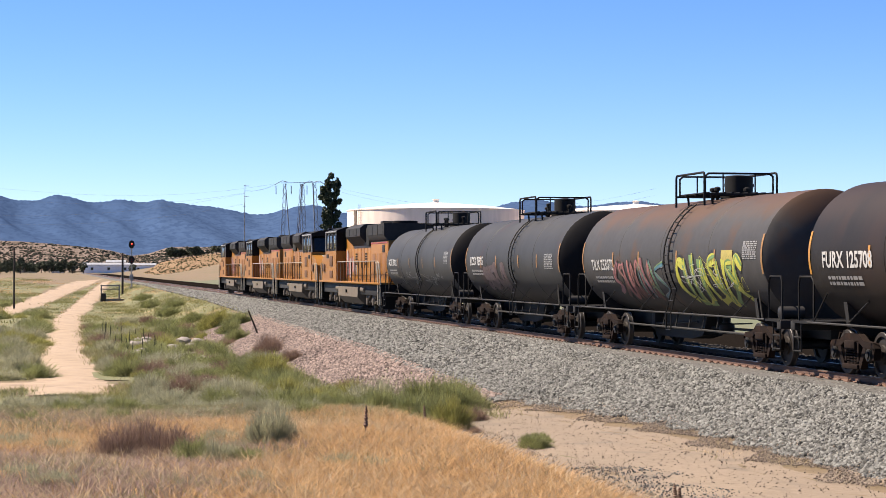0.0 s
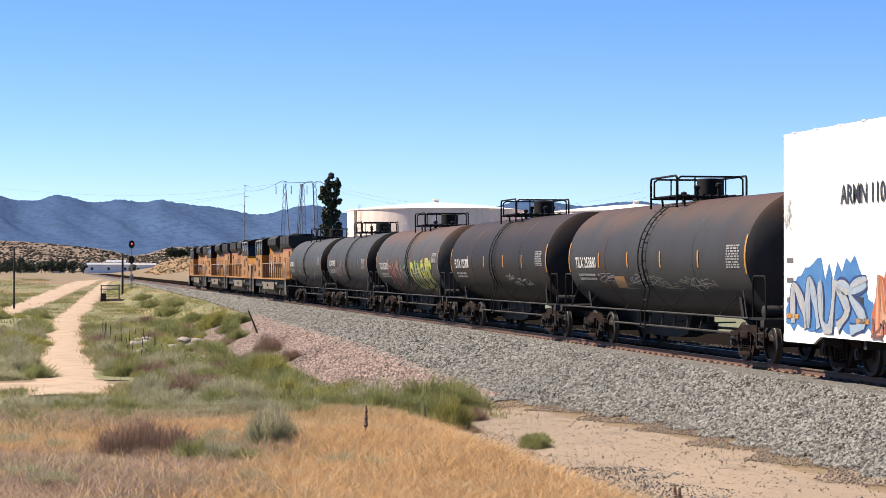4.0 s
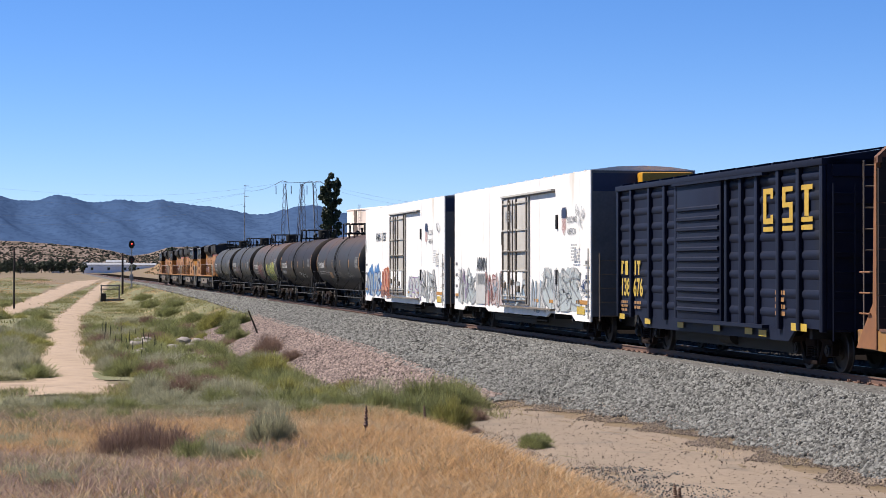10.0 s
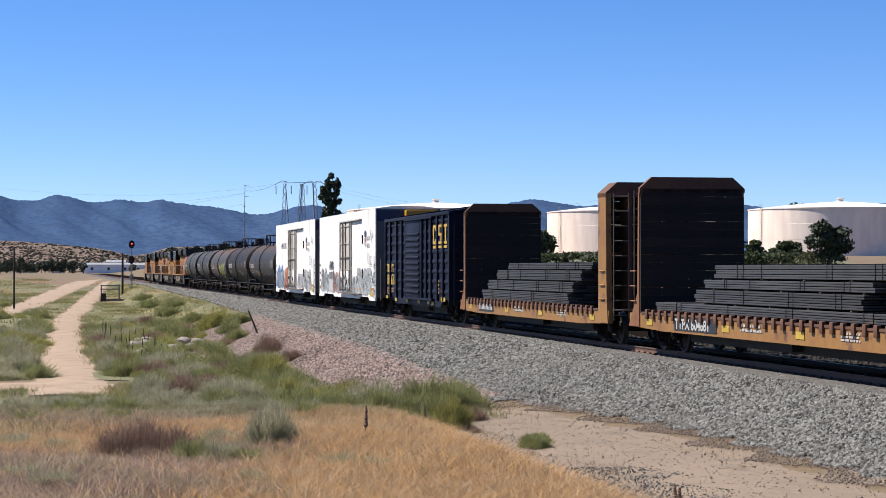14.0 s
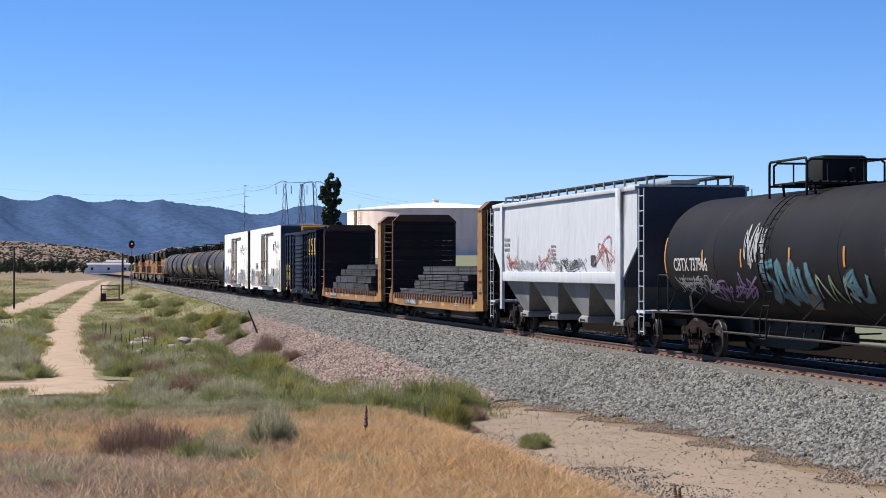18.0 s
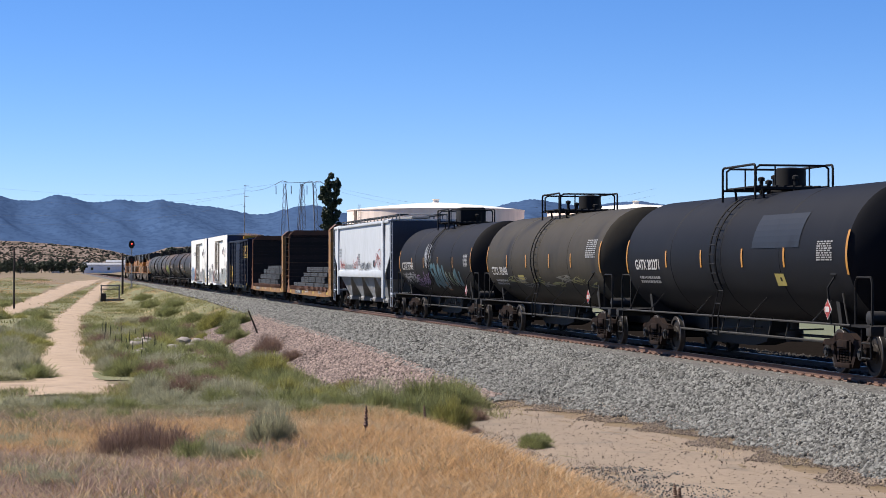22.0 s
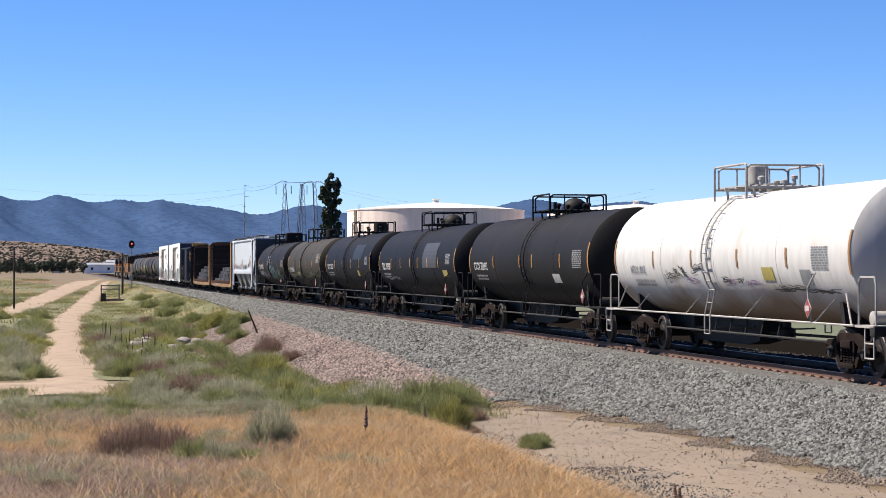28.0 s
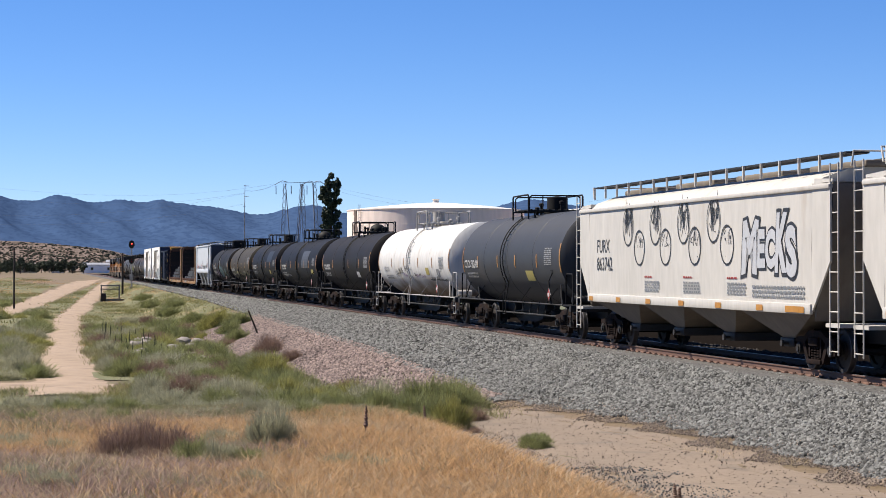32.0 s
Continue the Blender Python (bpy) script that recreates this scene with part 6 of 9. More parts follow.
def hopper(label, front, rear, f0, f1, paint, shaded_paint, style, seed):
    car, half, mid = car_thing("covered_hopper", label, "hopper car", front, rear, "cars of the freight train")
    a, b = mid - f0, mid - f1
    rng = random.Random(seed)
    W = 1.53
    if style == "flat":
        zs, zt = 1.86, 4.36
        prof = [(-W, zs), (-W - 0.03, 2.8), (-W, zt - 0.05), (-W + 0.12, zt), (-0.75, zt + 0.1), (0.75, zt + 0.1), (W - 0.12, zt), (W, zt - 0.05), (W + 0.03, 2.8), (W, zs)]
        y0, y1 = -b + 1.35, -a - 1.35
        feet, foot_z = [mid - v for v in (47.43, 43.52, 39.86, 36.05)], 0.55
    else:
        zs, zt = 1.28, 3.93
        prof = [(-W, zs), (-W - 0.02, 2.6), (-W, zt - 0.1), (-1.3, zt + 0.12), (-0.7, zt + 0.33), (0, zt + 0.38), (0.7, zt + 0.33), (1.3, zt + 0.12), (W, zt - 0.1), (W + 0.02, 2.6), (W, zs)]
        y0, y1 = -b + 1.0, -a - 1.0
        feet, foot_z = [a + (b - a) * v for v in (0.2, 0.4, 0.6, 0.8)], 0.45
    bm = bmesh.new()
    prism(bm, prof, "y", y0, y1)
    part("body", bm, [paint], car)
    # end bays: sides run on above the slope sheets
    for e, s, y in ((-a, 1, y1), (-b, -1, y0)):
        bm = bmesh.new()
        for x in (-1, 1):
            prism(bm, [(y, zs), (y, zt), (e, zt - 0.02), (e, zt - 1.6), (y + s * 0.15, zs + 0.15)], "x", *sorted((x * (W - 0.03), x * (W + 0.012))))
        prism(bm, [(y, zt), (e, zt), (e, zt + 0.06), (y, zt + 0.1)], "x", -W + 0.04, W - 0.04)
        part("end_bay", bm, [paint], car, "upper end sheets")
        bm = bmesh.new()
        prism(bm, [(y, zs - 0.2), (e, zt - 0.7), (e, zt - 0.02), (y, zt - 0.02)], "x", -W + 0.05, W - 0.05)
        part("slope_sheet", bm, [M["blue_end"] if style == "flat" else shaded_paint], car, "sloping end sheet")
        end_frame(car, half, e, s, paint)
    # hopper bottoms
    edges = [y1] + [-(feet[k] + feet[k + 1]) / 2 for k in range(len(feet) - 1)] + [y0]
    for k, u in enumerate(feet):
        bm = bmesh.new()
        t0, t1 = edges[k], edges[k + 1]
        w = W - 0.04
        top = [(-w, t0, zs + 0.01), (w, t0, zs + 0.01), (w, t1, zs + 0.01), (-w, t1, zs + 0.01)]
        lw = 1.12 if style == "flat" else 0.95
        bot = [(-lw, -u + 0.35, foot_z + 0.2), (lw, -u + 0.35, foot_z + 0.2), (lw, -u - 0.35, foot_z + 0.2), (-lw, -u - 0.35, foot_z + 0.2)]
        tv, bv = [bm.verts.new(p) for p in top], [bm.verts.new(p) for p in bot]
        bm.faces.new(tv)
        bm.faces.new(bv[::-1])
        for i in range(4):
            bm.faces.new((tv[i], tv[(i + 1) % 4], bv[(i + 1) % 4], bv[i]))
        hop = part("hopper_bottom", bm, [shaded_paint], car, "streaked sloping hopper bottom with shade put in its colour")
        bm = bmesh.new()
        box(bm, -lw - 0.05, lw + 0.05, -u - 0.42, -u + 0.42, foot_z, foot_z + 0.2, 0, 0.03)
        rod(bm, (-lw - 0.2, -u - 0.1, foot_z + 0.08), (lw + 0.2, -u - 0.1, foot_z + 0.08), 0.035, 8)
        rod(bm, (-lw - 0.22, -u - 0.1, foot_z + 0.08), (-lw - 0.17, -u - 0.1, foot_z + 0.08), 0.075, 10)
        part("outlet_gate", bm, [M["grey_line"] if style == "flat" else M["rail_grey"]], hop, "steel outlet gate")
    if style == "flat":
        boxes("side_sill", car, paint, [(-W - 0.08, -W + 0.02, y0, y1, zs - 0.12, zs + 0.2), (W - 0.02, W + 0.08, y0, y1, zs - 0.12, zs + 0.2)], "side sill", 0.02)
        boxes("top_chord", car, paint, [(-W - 0.08, -W + 0.05, -b, -a, zt - 0.1, zt + 0.03), (W - 0.05, W + 0.08, -b, -a, zt - 0.1, zt + 0.03)], "top chord", 0.02)
        boxes("end_post", car, paint, [(-W - 0.1, -W, y0 - 0.02, y0 + 0.5, 0.78, zt), (-W - 0.1, -W, y1 - 0.3, y1 + 0.02, 0.78, zt), (W, W + 0.1, y0, y0 + 0.5, 0.78, zt), (W, W + 0.1, y1 - 0.3, y1, 0.78, zt)], "deep end post", 0.02)
    else:
        boxes("side_sill", car, paint, [(-W - 0.06, -W + 0.02, y0, y1, zs - 0.06, zs + 0.16), (W - 0.02, W + 0.06, y0, y1, zs - 0.06, zs + 0.16)], "side sill", 0.02)
        boxes("top_chord", car, paint, [(-W - 0.05, -W + 0.05, -b, -a, zt - 0.14, zt - 0.04), (W - 0.05, W + 0.05, -b, -a, zt - 0.14, zt - 0.04)], "", 0.02)
    boxes("bolster_sill", car, M["soot"], [(-0.35, 0.35, -half + 0.35, y0 + 1.2, 0.62, 1.0), (-0.35, 0.35, y1 - 1.2, half - 0.35, 0.62, 1.0)], "black draft sill", 0.02)
    # roof walkway with its railing
    rz = zt + (0.3 if style == "flat" else 0.62)
    rail = M["grey_line"] if style == "flat" else paint
    boxes("roof_walk", car, M["grate"], [(x, x + 0.5, -b + 0.1, -a - 0.1, rz - 0.04, rz) for x in (-1.15, 0.65)], "grated roof walkway")
    n = 17
    boxes("walk_bracket", car, rail, [(x - 0.025, x + 0.025, yy - 0.025, yy + 0.025, rz - 0.36, rz) for x in (-1.18, 1.18) for yy in np.linspace(-b + 0.3, -a - 0.3, n)])
    for k in range(4):
        u = a + (b - a) * (k + 0.5) / 4
        bm = bmesh.new()
        box(bm, -0.42, 0.42, -u - 1.6, -u + 1.6, zt + (0.1 if style == "flat" else 0.36), zt + (0.22 if style == "flat" else 0.5), 0, 0.04)
        part("roof_hatch", bm, [shaded_paint], car, "long roof hatch cover")
    bars("end_handrail", car, rail, [[(-1.1, e - s * 0.1, rz - 0.3), (-1.1, e, rz + 0.0), (1.1, e, rz + 0.0), (1.1, e - s * 0.1, rz - 0.3)] for e, s in ((-a + 0.15, 1), (-b - 0.15, -1))], 0.025)
    truck(car, half - 2.75)
    truck(car, -half + 2.75)
    couplers(car, half)
    return car, a, b, W, mid, rng


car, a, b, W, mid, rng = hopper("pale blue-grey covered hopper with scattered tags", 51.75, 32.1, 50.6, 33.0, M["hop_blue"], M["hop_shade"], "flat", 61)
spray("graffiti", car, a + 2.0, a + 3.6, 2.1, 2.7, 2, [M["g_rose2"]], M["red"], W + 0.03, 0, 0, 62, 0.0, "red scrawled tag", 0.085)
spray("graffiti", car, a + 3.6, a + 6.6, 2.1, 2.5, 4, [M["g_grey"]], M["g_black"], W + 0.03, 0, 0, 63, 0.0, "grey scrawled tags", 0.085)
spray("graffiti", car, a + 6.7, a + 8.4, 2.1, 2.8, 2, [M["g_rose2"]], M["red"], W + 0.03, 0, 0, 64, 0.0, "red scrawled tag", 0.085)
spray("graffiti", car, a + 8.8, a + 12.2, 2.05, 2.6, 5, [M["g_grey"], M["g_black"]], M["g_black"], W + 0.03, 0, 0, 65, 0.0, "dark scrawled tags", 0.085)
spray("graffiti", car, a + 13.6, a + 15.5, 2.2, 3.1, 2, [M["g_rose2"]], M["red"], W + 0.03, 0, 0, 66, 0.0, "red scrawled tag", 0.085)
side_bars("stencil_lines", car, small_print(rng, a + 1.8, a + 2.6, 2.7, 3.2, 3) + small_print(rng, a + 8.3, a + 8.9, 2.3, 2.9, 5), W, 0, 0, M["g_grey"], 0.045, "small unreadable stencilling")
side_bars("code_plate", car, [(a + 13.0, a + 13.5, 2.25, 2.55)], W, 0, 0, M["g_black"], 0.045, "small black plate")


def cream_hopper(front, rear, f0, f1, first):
    car, a, b, W, mid, rng = hopper("cream covered hopper with round doodles and bold white lettering" if first else "cream covered hopper following behind", front, rear, f0, f1, M["hop_cream"], M["hop_cream_shade"], "round", 71)
    side_bars("reflector", car, [(u, u + 0.42, 1.25, 1.38) for u in np.linspace(a + 1.2, b - 4.2, 6)] + [(b - 2.4, b - 1.3, 1.25, 1.38)], W, 0, 0, M["amber"], 0.075, "amber reflectors along the sill")
    side_word("reporting_mark", "FURX", car, a + 1.9, 2.62, W, 0, 0, M["g_black"], 0.025, 1.0, "black painted car number")
    side_word("reporting_mark", "863742" if first else "138", car, a + 1.9, 2.12, W, 0, 0, M["g_black"], 0.025, 1.0)
    for k in range(3):
        u = a + 6.6 + k * 3.3
        side_bars("stencil_lines", car, small_print(rng, u, u + 1.3, 1.55, 1.85, 4), W, 0, 0, M["g_grey"], 0.025, "small unreadable stencilling")
        side_bars("stencil_lines", car, small_print(rng, u, u + 0.7, 1.9, 1.98, 1), W, 0, 0, M["red"], 0.025)
    side_bars("stencil_lines", car, small_print(rng, b - 4.6, b - 1.4, 1.5, 1.8, 3), W, 0, 0, M["g_grey"], 0.025)
    if first:
        for i, s_ in enumerate((-106.01, -108.51, -110.88, -113.18, -107.08, -109.39, -111.77, -114.16)):
            u, v = mid - s_, (3.3 if i < 4 else 2.72)
            V, F = [], []
            for k in range(28):
                t = 2 * math.pi * k / 28
                for r in (0.43, 0.475):
                    V.append((-W - 0.03, -(u + r * 1.02 * math.cos(t)), v + r * (1.12 if i < 4 else 1.0) * math.sin(t)))
            for k in range(28):
                q = (k + 1) % 28
                F.append((2 * k, 2 * k + 1, 2 * q + 1, 2 * q))
            raw("doodle_ring", V, F, M["g_black"], car, "black sprayed ring")
            spray("doodle", car, u - 0.33, u + 0.3, v - 0.25, v + (0.75 if i < 4 else 0.42), 3, [M["g_black"]], M["g_black"], W, 0, 0, 80 + i, 0.0, "black scrawled doodle", 0.061)
        # bubble letters, each of its own height and lean
        u = mid + 115.15
        for ch, tall, wide, drop, lean in (("M", 1.22, 1.02, 0.0, 0.12), ("E", 0.86, 0.56, 0.16, -0.02), ("C", 0.88, 0.62, 0.14, 0.05), ("K", 1.3, 0.72, 0.06, 0.1), ("S", 1.12, 0.66, -0.04, -0.08)):
            for bold, off, mat, nm, words in (("_BOLD", 0.02, M["g_black"], "lettering_shadow", "black outline of sprayed lettering"), ("", 0.03, M["panel_white"], "lettering", "bold white sprayed lettering")):
                vs, fs = WORDS[ch + bold]
                pts = [(-W - off, -(u + wide * x + lean * y * tall), 2.02 + drop + y * tall + (0.05 * math.sin(3 * x) if ch == "M" else 0)) for x, y in vs]
                raw(nm, pts, fs, mat, car, words)
            u += wide * 0.98


# ---- dark tank cars and the white one ----
c, h, R, zc = tank_car("satin black tank car with coloured tags", 32.1, 13.9, P_BLACK, stripes=marks(9.1, (-4.68, -1.92, 1.16, 4.2)), ladder_u=-1.49, word="CBTX 737966", word_u=-6.92, word_v=2.12, dome="hood",
                       print_box=(6.2, 7.2, 2.1, 2.75), sign=7.3, seed=81)
spray("graffiti", c, -6.9, -4.0, 1.5, 2.05, 5, [M["g_silver"], M["g_grey"]], M["g_black"], 0, R, zc, 82, 0.0, "pale thin tags", 0.07)
spray("graffiti", c, -4.6, -1.4, 1.3, 2.1, 4, [M["g_lilac"], M["g_lilac"]], M["g_black"], 0, R, zc, 83, 0.0, "lilac tags", 0.1)
spray("graffiti", c, -1.6, -0.4, 2.2, 3.4, 3, [M["g_lilac"], M["g_silver"]], M["g_black"], 0, R, zc, 84, 0.0, "white and lilac tags by the ladder", 0.1)
spray("graffiti", c, -0.6, 2.2, 1.35, 2.3, 4, [M["g_teal"]], M["g_black"], 0, R, zc, 85, 0.3, "teal blue graffiti")
spray("graffiti", c, 2.4, 4.4, 1.4, 2.0, 3, [M["g_green"], M["g_silver"]], M["g_black"], 0, R, zc, 86, 0.1, "pale green graffiti")
spray("graffiti", c, 4.0, 5.2, 1.5, 2.1, 2, [M["g_teal"]], M["g_black"], 0, R, zc, 87, 0.22, "teal blue graffiti")
side_bars("orange_patch", c, [(1.4, 2.0, 1.15, 1.6)], 0, R, zc, M["amber_old"], 0.013, "faded orange patch")
c, h, R, zc = tank_car("dusty brown tank car with chalky tags", 13.9, -4.0, P_OLIVE, stripes=marks(8.95, (-4.4, -1.6, 1.5, 4.2)), ladder_u=-1.48, word="CTCX 302468", word_u=-6.8, word_v=1.95,
                       print_box=(5.8, 7.2, 2.3, 3.1), panels=(("label_yellow", (-3.0, -2.2, 1.65, 1.95)),), sign=6.6, seed=91)
spray("graffiti", c, -4.8, 6.2, 1.4, 2.05, 9, [M["g_chalk"], M["g_chalk2"]], M["g_black"], 0, R, zc, 92, 0.0, "chalky yellow and grey tags", 0.05)
c, h, R, zc = tank_car("blue-black tank car with a lighter patch", -4.0, -22.35, P_NAVY, R=1.52, stripes=marks(9.2, (-4.25, -1.45, 1.5, 4.18)), ladder_u=-1.43, word="GATX 202271", word_u=-6.94, word_v=2.15,
                       print_box=(6.0, 7.1, 2.2, 2.8), panels=(("patch_blue", (2.2, 5.1, 2.62, 3.42)), ("label_yellow", (3.55, 4.1, 1.78, 2.06))), sign=6.9, seed=101)
c, h, R, zc = tank_car("blue-black tank car with a pale panel", -22.35, -43.1, P_NAVY, R=1.52, zc=2.43, stripes=marks(10.37, (-5.6, -3.2, -0.8, 1.0, 3.2, 5.6)), ladder_u=-0.9, word="TILX 190350", word_u=-8.0, word_v=2.12, dome="dome",
                       print_box=(7.0, 8.2, 2.2, 2.8), panels=(("patch_grey", (2.2, 5.2, 2.2, 3.25)), ("label_yellow", (6.4, 7.3, 1.85, 2.1))), sign=7.5, seed=111)
spray("graffiti", c, -7.4, -4.0, 1.55, 1.85, 5, [M["g_grey"]], M["g_black"], 0, R, zc, 112, 0.0, "thin grey tags")
c, h, R, zc = tank_car("charcoal tank car with white stencils", -43.1, -62.75, P_COAL, R=1.52, stripes=marks(9.82, (-4.4, -0.4, 1.36, 5.0)), ladder_u=-0.75, word="CTCX 732932", word_u=-7.6, word_v=2.12, dome="dome",
                       print_box=(6.4, 7.8, 2.0, 2.8), panels=(("white_line", (3.9, 4.8, 1.7, 2.0)),), sign=8.0, seed=121)
c, h, R, zc = tank_car("white tank car with pale railings and scrawls", -62.75, -82.45, P_WHITE, R=1.53, zc=2.48, trim=M["trim_white"], end_mat=M["trim_white"], stripes=marks(9.85, (-4.87, -1.7, 1.67, 4.83)),
                       stripe_mat=M["amber_old"], ladder_u=-1.53, word="NTLX 1012", word_u=-6.95, word_mat=M["g_grey"], word_v=2.05, dome="valves", print_box=(6.2, 7.4, 2.0, 2.7),
                       panels=(("label_yellow", (3.3, 4.0, 1.9, 2.2)), ("g_grey", (5.6, 6.2, 1.8, 2.15))), sign=6.3, seed=131)
spray("graffiti", c, -4.2, -0.8, 1.7, 2.3, 5, [M["g_black"], M["red"], M["g_lilac"]], M["g_black"], 0, R, zc, 132, 0.0, "thin dark scrawls", 0.04)
spray("graffiti", c, 0.4, 3.0, 1.7, 2.0, 5, [M["g_black"], M["g_lilac"]], M["g_black"], 0, R, zc, 133, 0.0, "thin dark scrawls", 0.04)
spray("graffiti", c, -0.6, -0.1, 2.1, 3.3, 2, [M["red"], M["g_grey"]], M["g_black"], 0, R, zc, 134, 0.0, "thin scrawls by the ladder", 0.03)
spray("graffiti", c, 3.8, 7.2, 1.5, 1.85, 4, [M["g_black"]], M["g_black"], 0, R, zc, 135, 0.0, "thin dark scrawls", 0.04)
c, h, R, zc = tank_car("slate grey tank car with a yellow label", -82.45, -100.0, P_SLATE, R=1.55, zc=2.5, stripes=marks(8.77, (-4.76, -1.47, 1.22, 4.26)), ladder_u=-1.56, word="CTCX 302499", word_u=-6.98, word_v=2.2,
                       print_box=(5.2, 6.4, 2.1, 2.9), panels=(("label_yellow", (2.6, 3.6, 1.75, 2.1)),), sign=6.1, seed=141)
cream_hopper(-100.0, -121.2, -100.95, -120.45, True)
cream_hopper(-121.2, -142.4, -122.15, -141.65, False)


# ---- locomotives ----
M["loco_yellow"] = surf("loco_yellow", (0.52, 0.215, 0.014), (0.38, 0.14, 0.012), 1.2, 0.5, fine=6, streak=0.4, spot=(0.3, 0.15, 0.05), spot_size=0.7, spot_level=0.63)
M["hand_brown"] = surf("hand_brown", (0.12, 0.07, 0.03), (0.08, 0.045, 0.022), 0.5, 0.6)
M["loco_dark"] = surf("loco_dark", (0.02, 0.02, 0.022), (0.013, 0.013, 0.015), 0.8, 0.75, fine=6, spec=0.1)
M["loco_brown"] = surf("loco_brown", (0.2, 0.085, 0.03), (0.13, 0.06, 0.025), 0.6, 0.7, fine=7)
M["loco_grey"] = surf("loco_grey", (0.24, 0.19, 0.135), (0.17, 0.135, 0.1), 0.7, 0.7, fine=6)
M["loco_stain"] = surf("loco_stain", (0.42, 0.165, 0.014), (0.28, 0.105, 0.014), 0.7, 0.55, fine=7, streak=0.3, spot=(0.2, 0.09, 0.04), spot_size=0.5, spot_level=0.58)
M["loco_charcoal"] = surf("loco_charcoal", (0.06, 0.058, 0.06), (0.04, 0.038, 0.04), 0.8, 0.7, fine=6, spec=0.15)
M["trim_grey"] = surf("trim_grey", (0.42, 0.42, 0.43), (0.33, 0.33, 0.34), 0.5, 0.5)
M["rail_end"] = surf("rail_end", (0.56, 0.5, 0.4), (0.46, 0.4, 0.3), 0.5, 0.5)
M["flag_red"] = surf("flag_red", (0.46, 0.11, 0.06), (0.4, 0.1, 0.06), 0.5, 0.6)
M["flag_grey"] = surf("flag_grey", (0.16, 0.16, 0.2), (0.2, 0.19, 0.21), 0.5, 0.6)
M["glass"] = surf("cab_glass", (0.012, 0.013, 0.015), (0.018, 0.018, 0.02), 0.6, 0.1, spec=0.5)


def loco(front, rear, nose, label, style=0):
    """Six-axle diesel locomotive; nose = 1: cab leading, -1: cab trailing."""
    car, half, mid = car_thing("locomotive", label, "locomotive", front, rear, "locomotives of the train")
    Y = lambda v: nose * v                       # v: metres from the middle towards the nose
    span = lambda v0, v1: sorted((Y(v0), Y(v1)))
    W = 1.52

    def blk(name, mat, x0, x1, v0, v1, z0, z1, label="", bevel=0.03, parent=None):
        bm = bmesh.new()
        box(bm, x0, x1, *span(v0, v1), z0, z1, 0, bevel)
        return part(name, bm, [mat], parent or car, label)

    def shape(name, mat, outline, v0, v1, label="", parent=None):
        bm = bmesh.new()
        prism(bm, outline, "y", *span(v0, v1))
        return part(name, bm, [mat], parent or car, label)

    blk("frame", M["loco_yellow"], -W, W, -10.6, 10.6, 1.4, 1.5, "yellow walkway edge", 0.015)
    blk("underframe", M["soot"], -1.3, 1.3, -10.3, 10.3, 0.85, 1.4, "black underframe")
    # fuel tank: boxy with sloped lower flanks
    tank = shape("fuel_tank", M["loco_grey"], [(-1.44, 1.22), (-1.46, 0.72), (-1.1, 0.36), (1.1, 0.36), (1.46, 0.72), (1.44, 1.22)], -3.4, 3.4, "dusty tan-grey fuel tank")
    bm = bmesh.new()
    rod(bm, (-1.47, Y(0.2), 1.0), (-1.53, Y(0.2), 1.0), 0.09, 10)
    part("filler_cap", bm, [M["loco_dark"]], tank)
    for v in (-4.3, 4.3):
        bm = bmesh.new()
        lathe(bm, [(-0.62, 0.05), (-0.57, 0.2), (0.57, 0.2), (0.62, 0.05)], 14, 0, "y", (-1.2, Y(v), 1.12))
        part("air_tank", bm, [M["loco_grey"]], car, "round air tank")
    # nose with sloping top, cab with raked windscreen
    bm = bmesh.new()
    side = [(Y(10.2), 1.5), (Y(10.2), 2.35), (Y(9.7), 2.72), (Y(7.9), 3.0), (Y(7.9), 1.5)]
    prism(bm, side, "x", -1.46, 1.46)
    nose_ob = part("nose", bm, [M["loco_yellow"]], car, "yellow wide nose")
    # white slab paints the bright reflection on top of the nose
    blk("nose_panel", M["trim_white"], -0.9, 0.9, 8.3, 9.5, 2.86, 2.93, "white panel painted in for the sunlit nose top", 0.01, nose_ob) if style == 2 else None
    bm = bmesh.new()
    prism(bm, [(Y(3.9), 1.5), (Y(8.1), 1.5), (Y(8.1), 3.12), (Y(3.9), 3.12)], "x", -W + 0.02, W - 0.02)
    cab = part("cab", bm, [M["loco_yellow"]], car, "yellow lower cab")
    bm = bmesh.new()
    prism(bm, [(Y(3.95), 3.1), (Y(8.05), 3.1), (Y(7.65), 4.12), (Y(3.95), 4.12)], "x", -W + 0.06, W - 0.06)
    part("upper_cab", bm, [M["loco_dark"]], cab, "dark window band of the cab")
    bm = bmesh.new()
    prism(bm, [(-1.5, 4.08), (1.5, 4.08), (1.46, 4.24), (0.9, 4.42), (-0.9, 4.42), (-1.46, 4.24)], "y", *span(3.75, 7.95))
    part("cab_roof", bm, [M["loco_dark"]], cab, "dark cab roof")
    bars("roof_edge", cab, M["trim_grey"], [[(x, Y(3.8), 4.16), (x, Y(7.92), 4.16), (x * 0.985, Y(8.12), 3.12)] for x in (-1.49, 1.49)], 0.05, "pale edge of the cab roof and windscreen post")
    for v in (4.0, 5.5, 6.75):
        boxes("window_pillar", cab, M["trim_grey"], [(x - 0.02, x + 0.02, *span(v, v + 0.09), 3.12, 4.08) for x in (-1.48, 1.48)], "pale window pillar", 0.005)
    for x in (-1.49, 1.43):
        for v0 in (4.25, 5.7, 6.9):
            blk("side_window", M["glass"], x, x + 0.06, v0, v0 + 0.7, 3.25, 3.95, "dark side window", 0.01, cab)
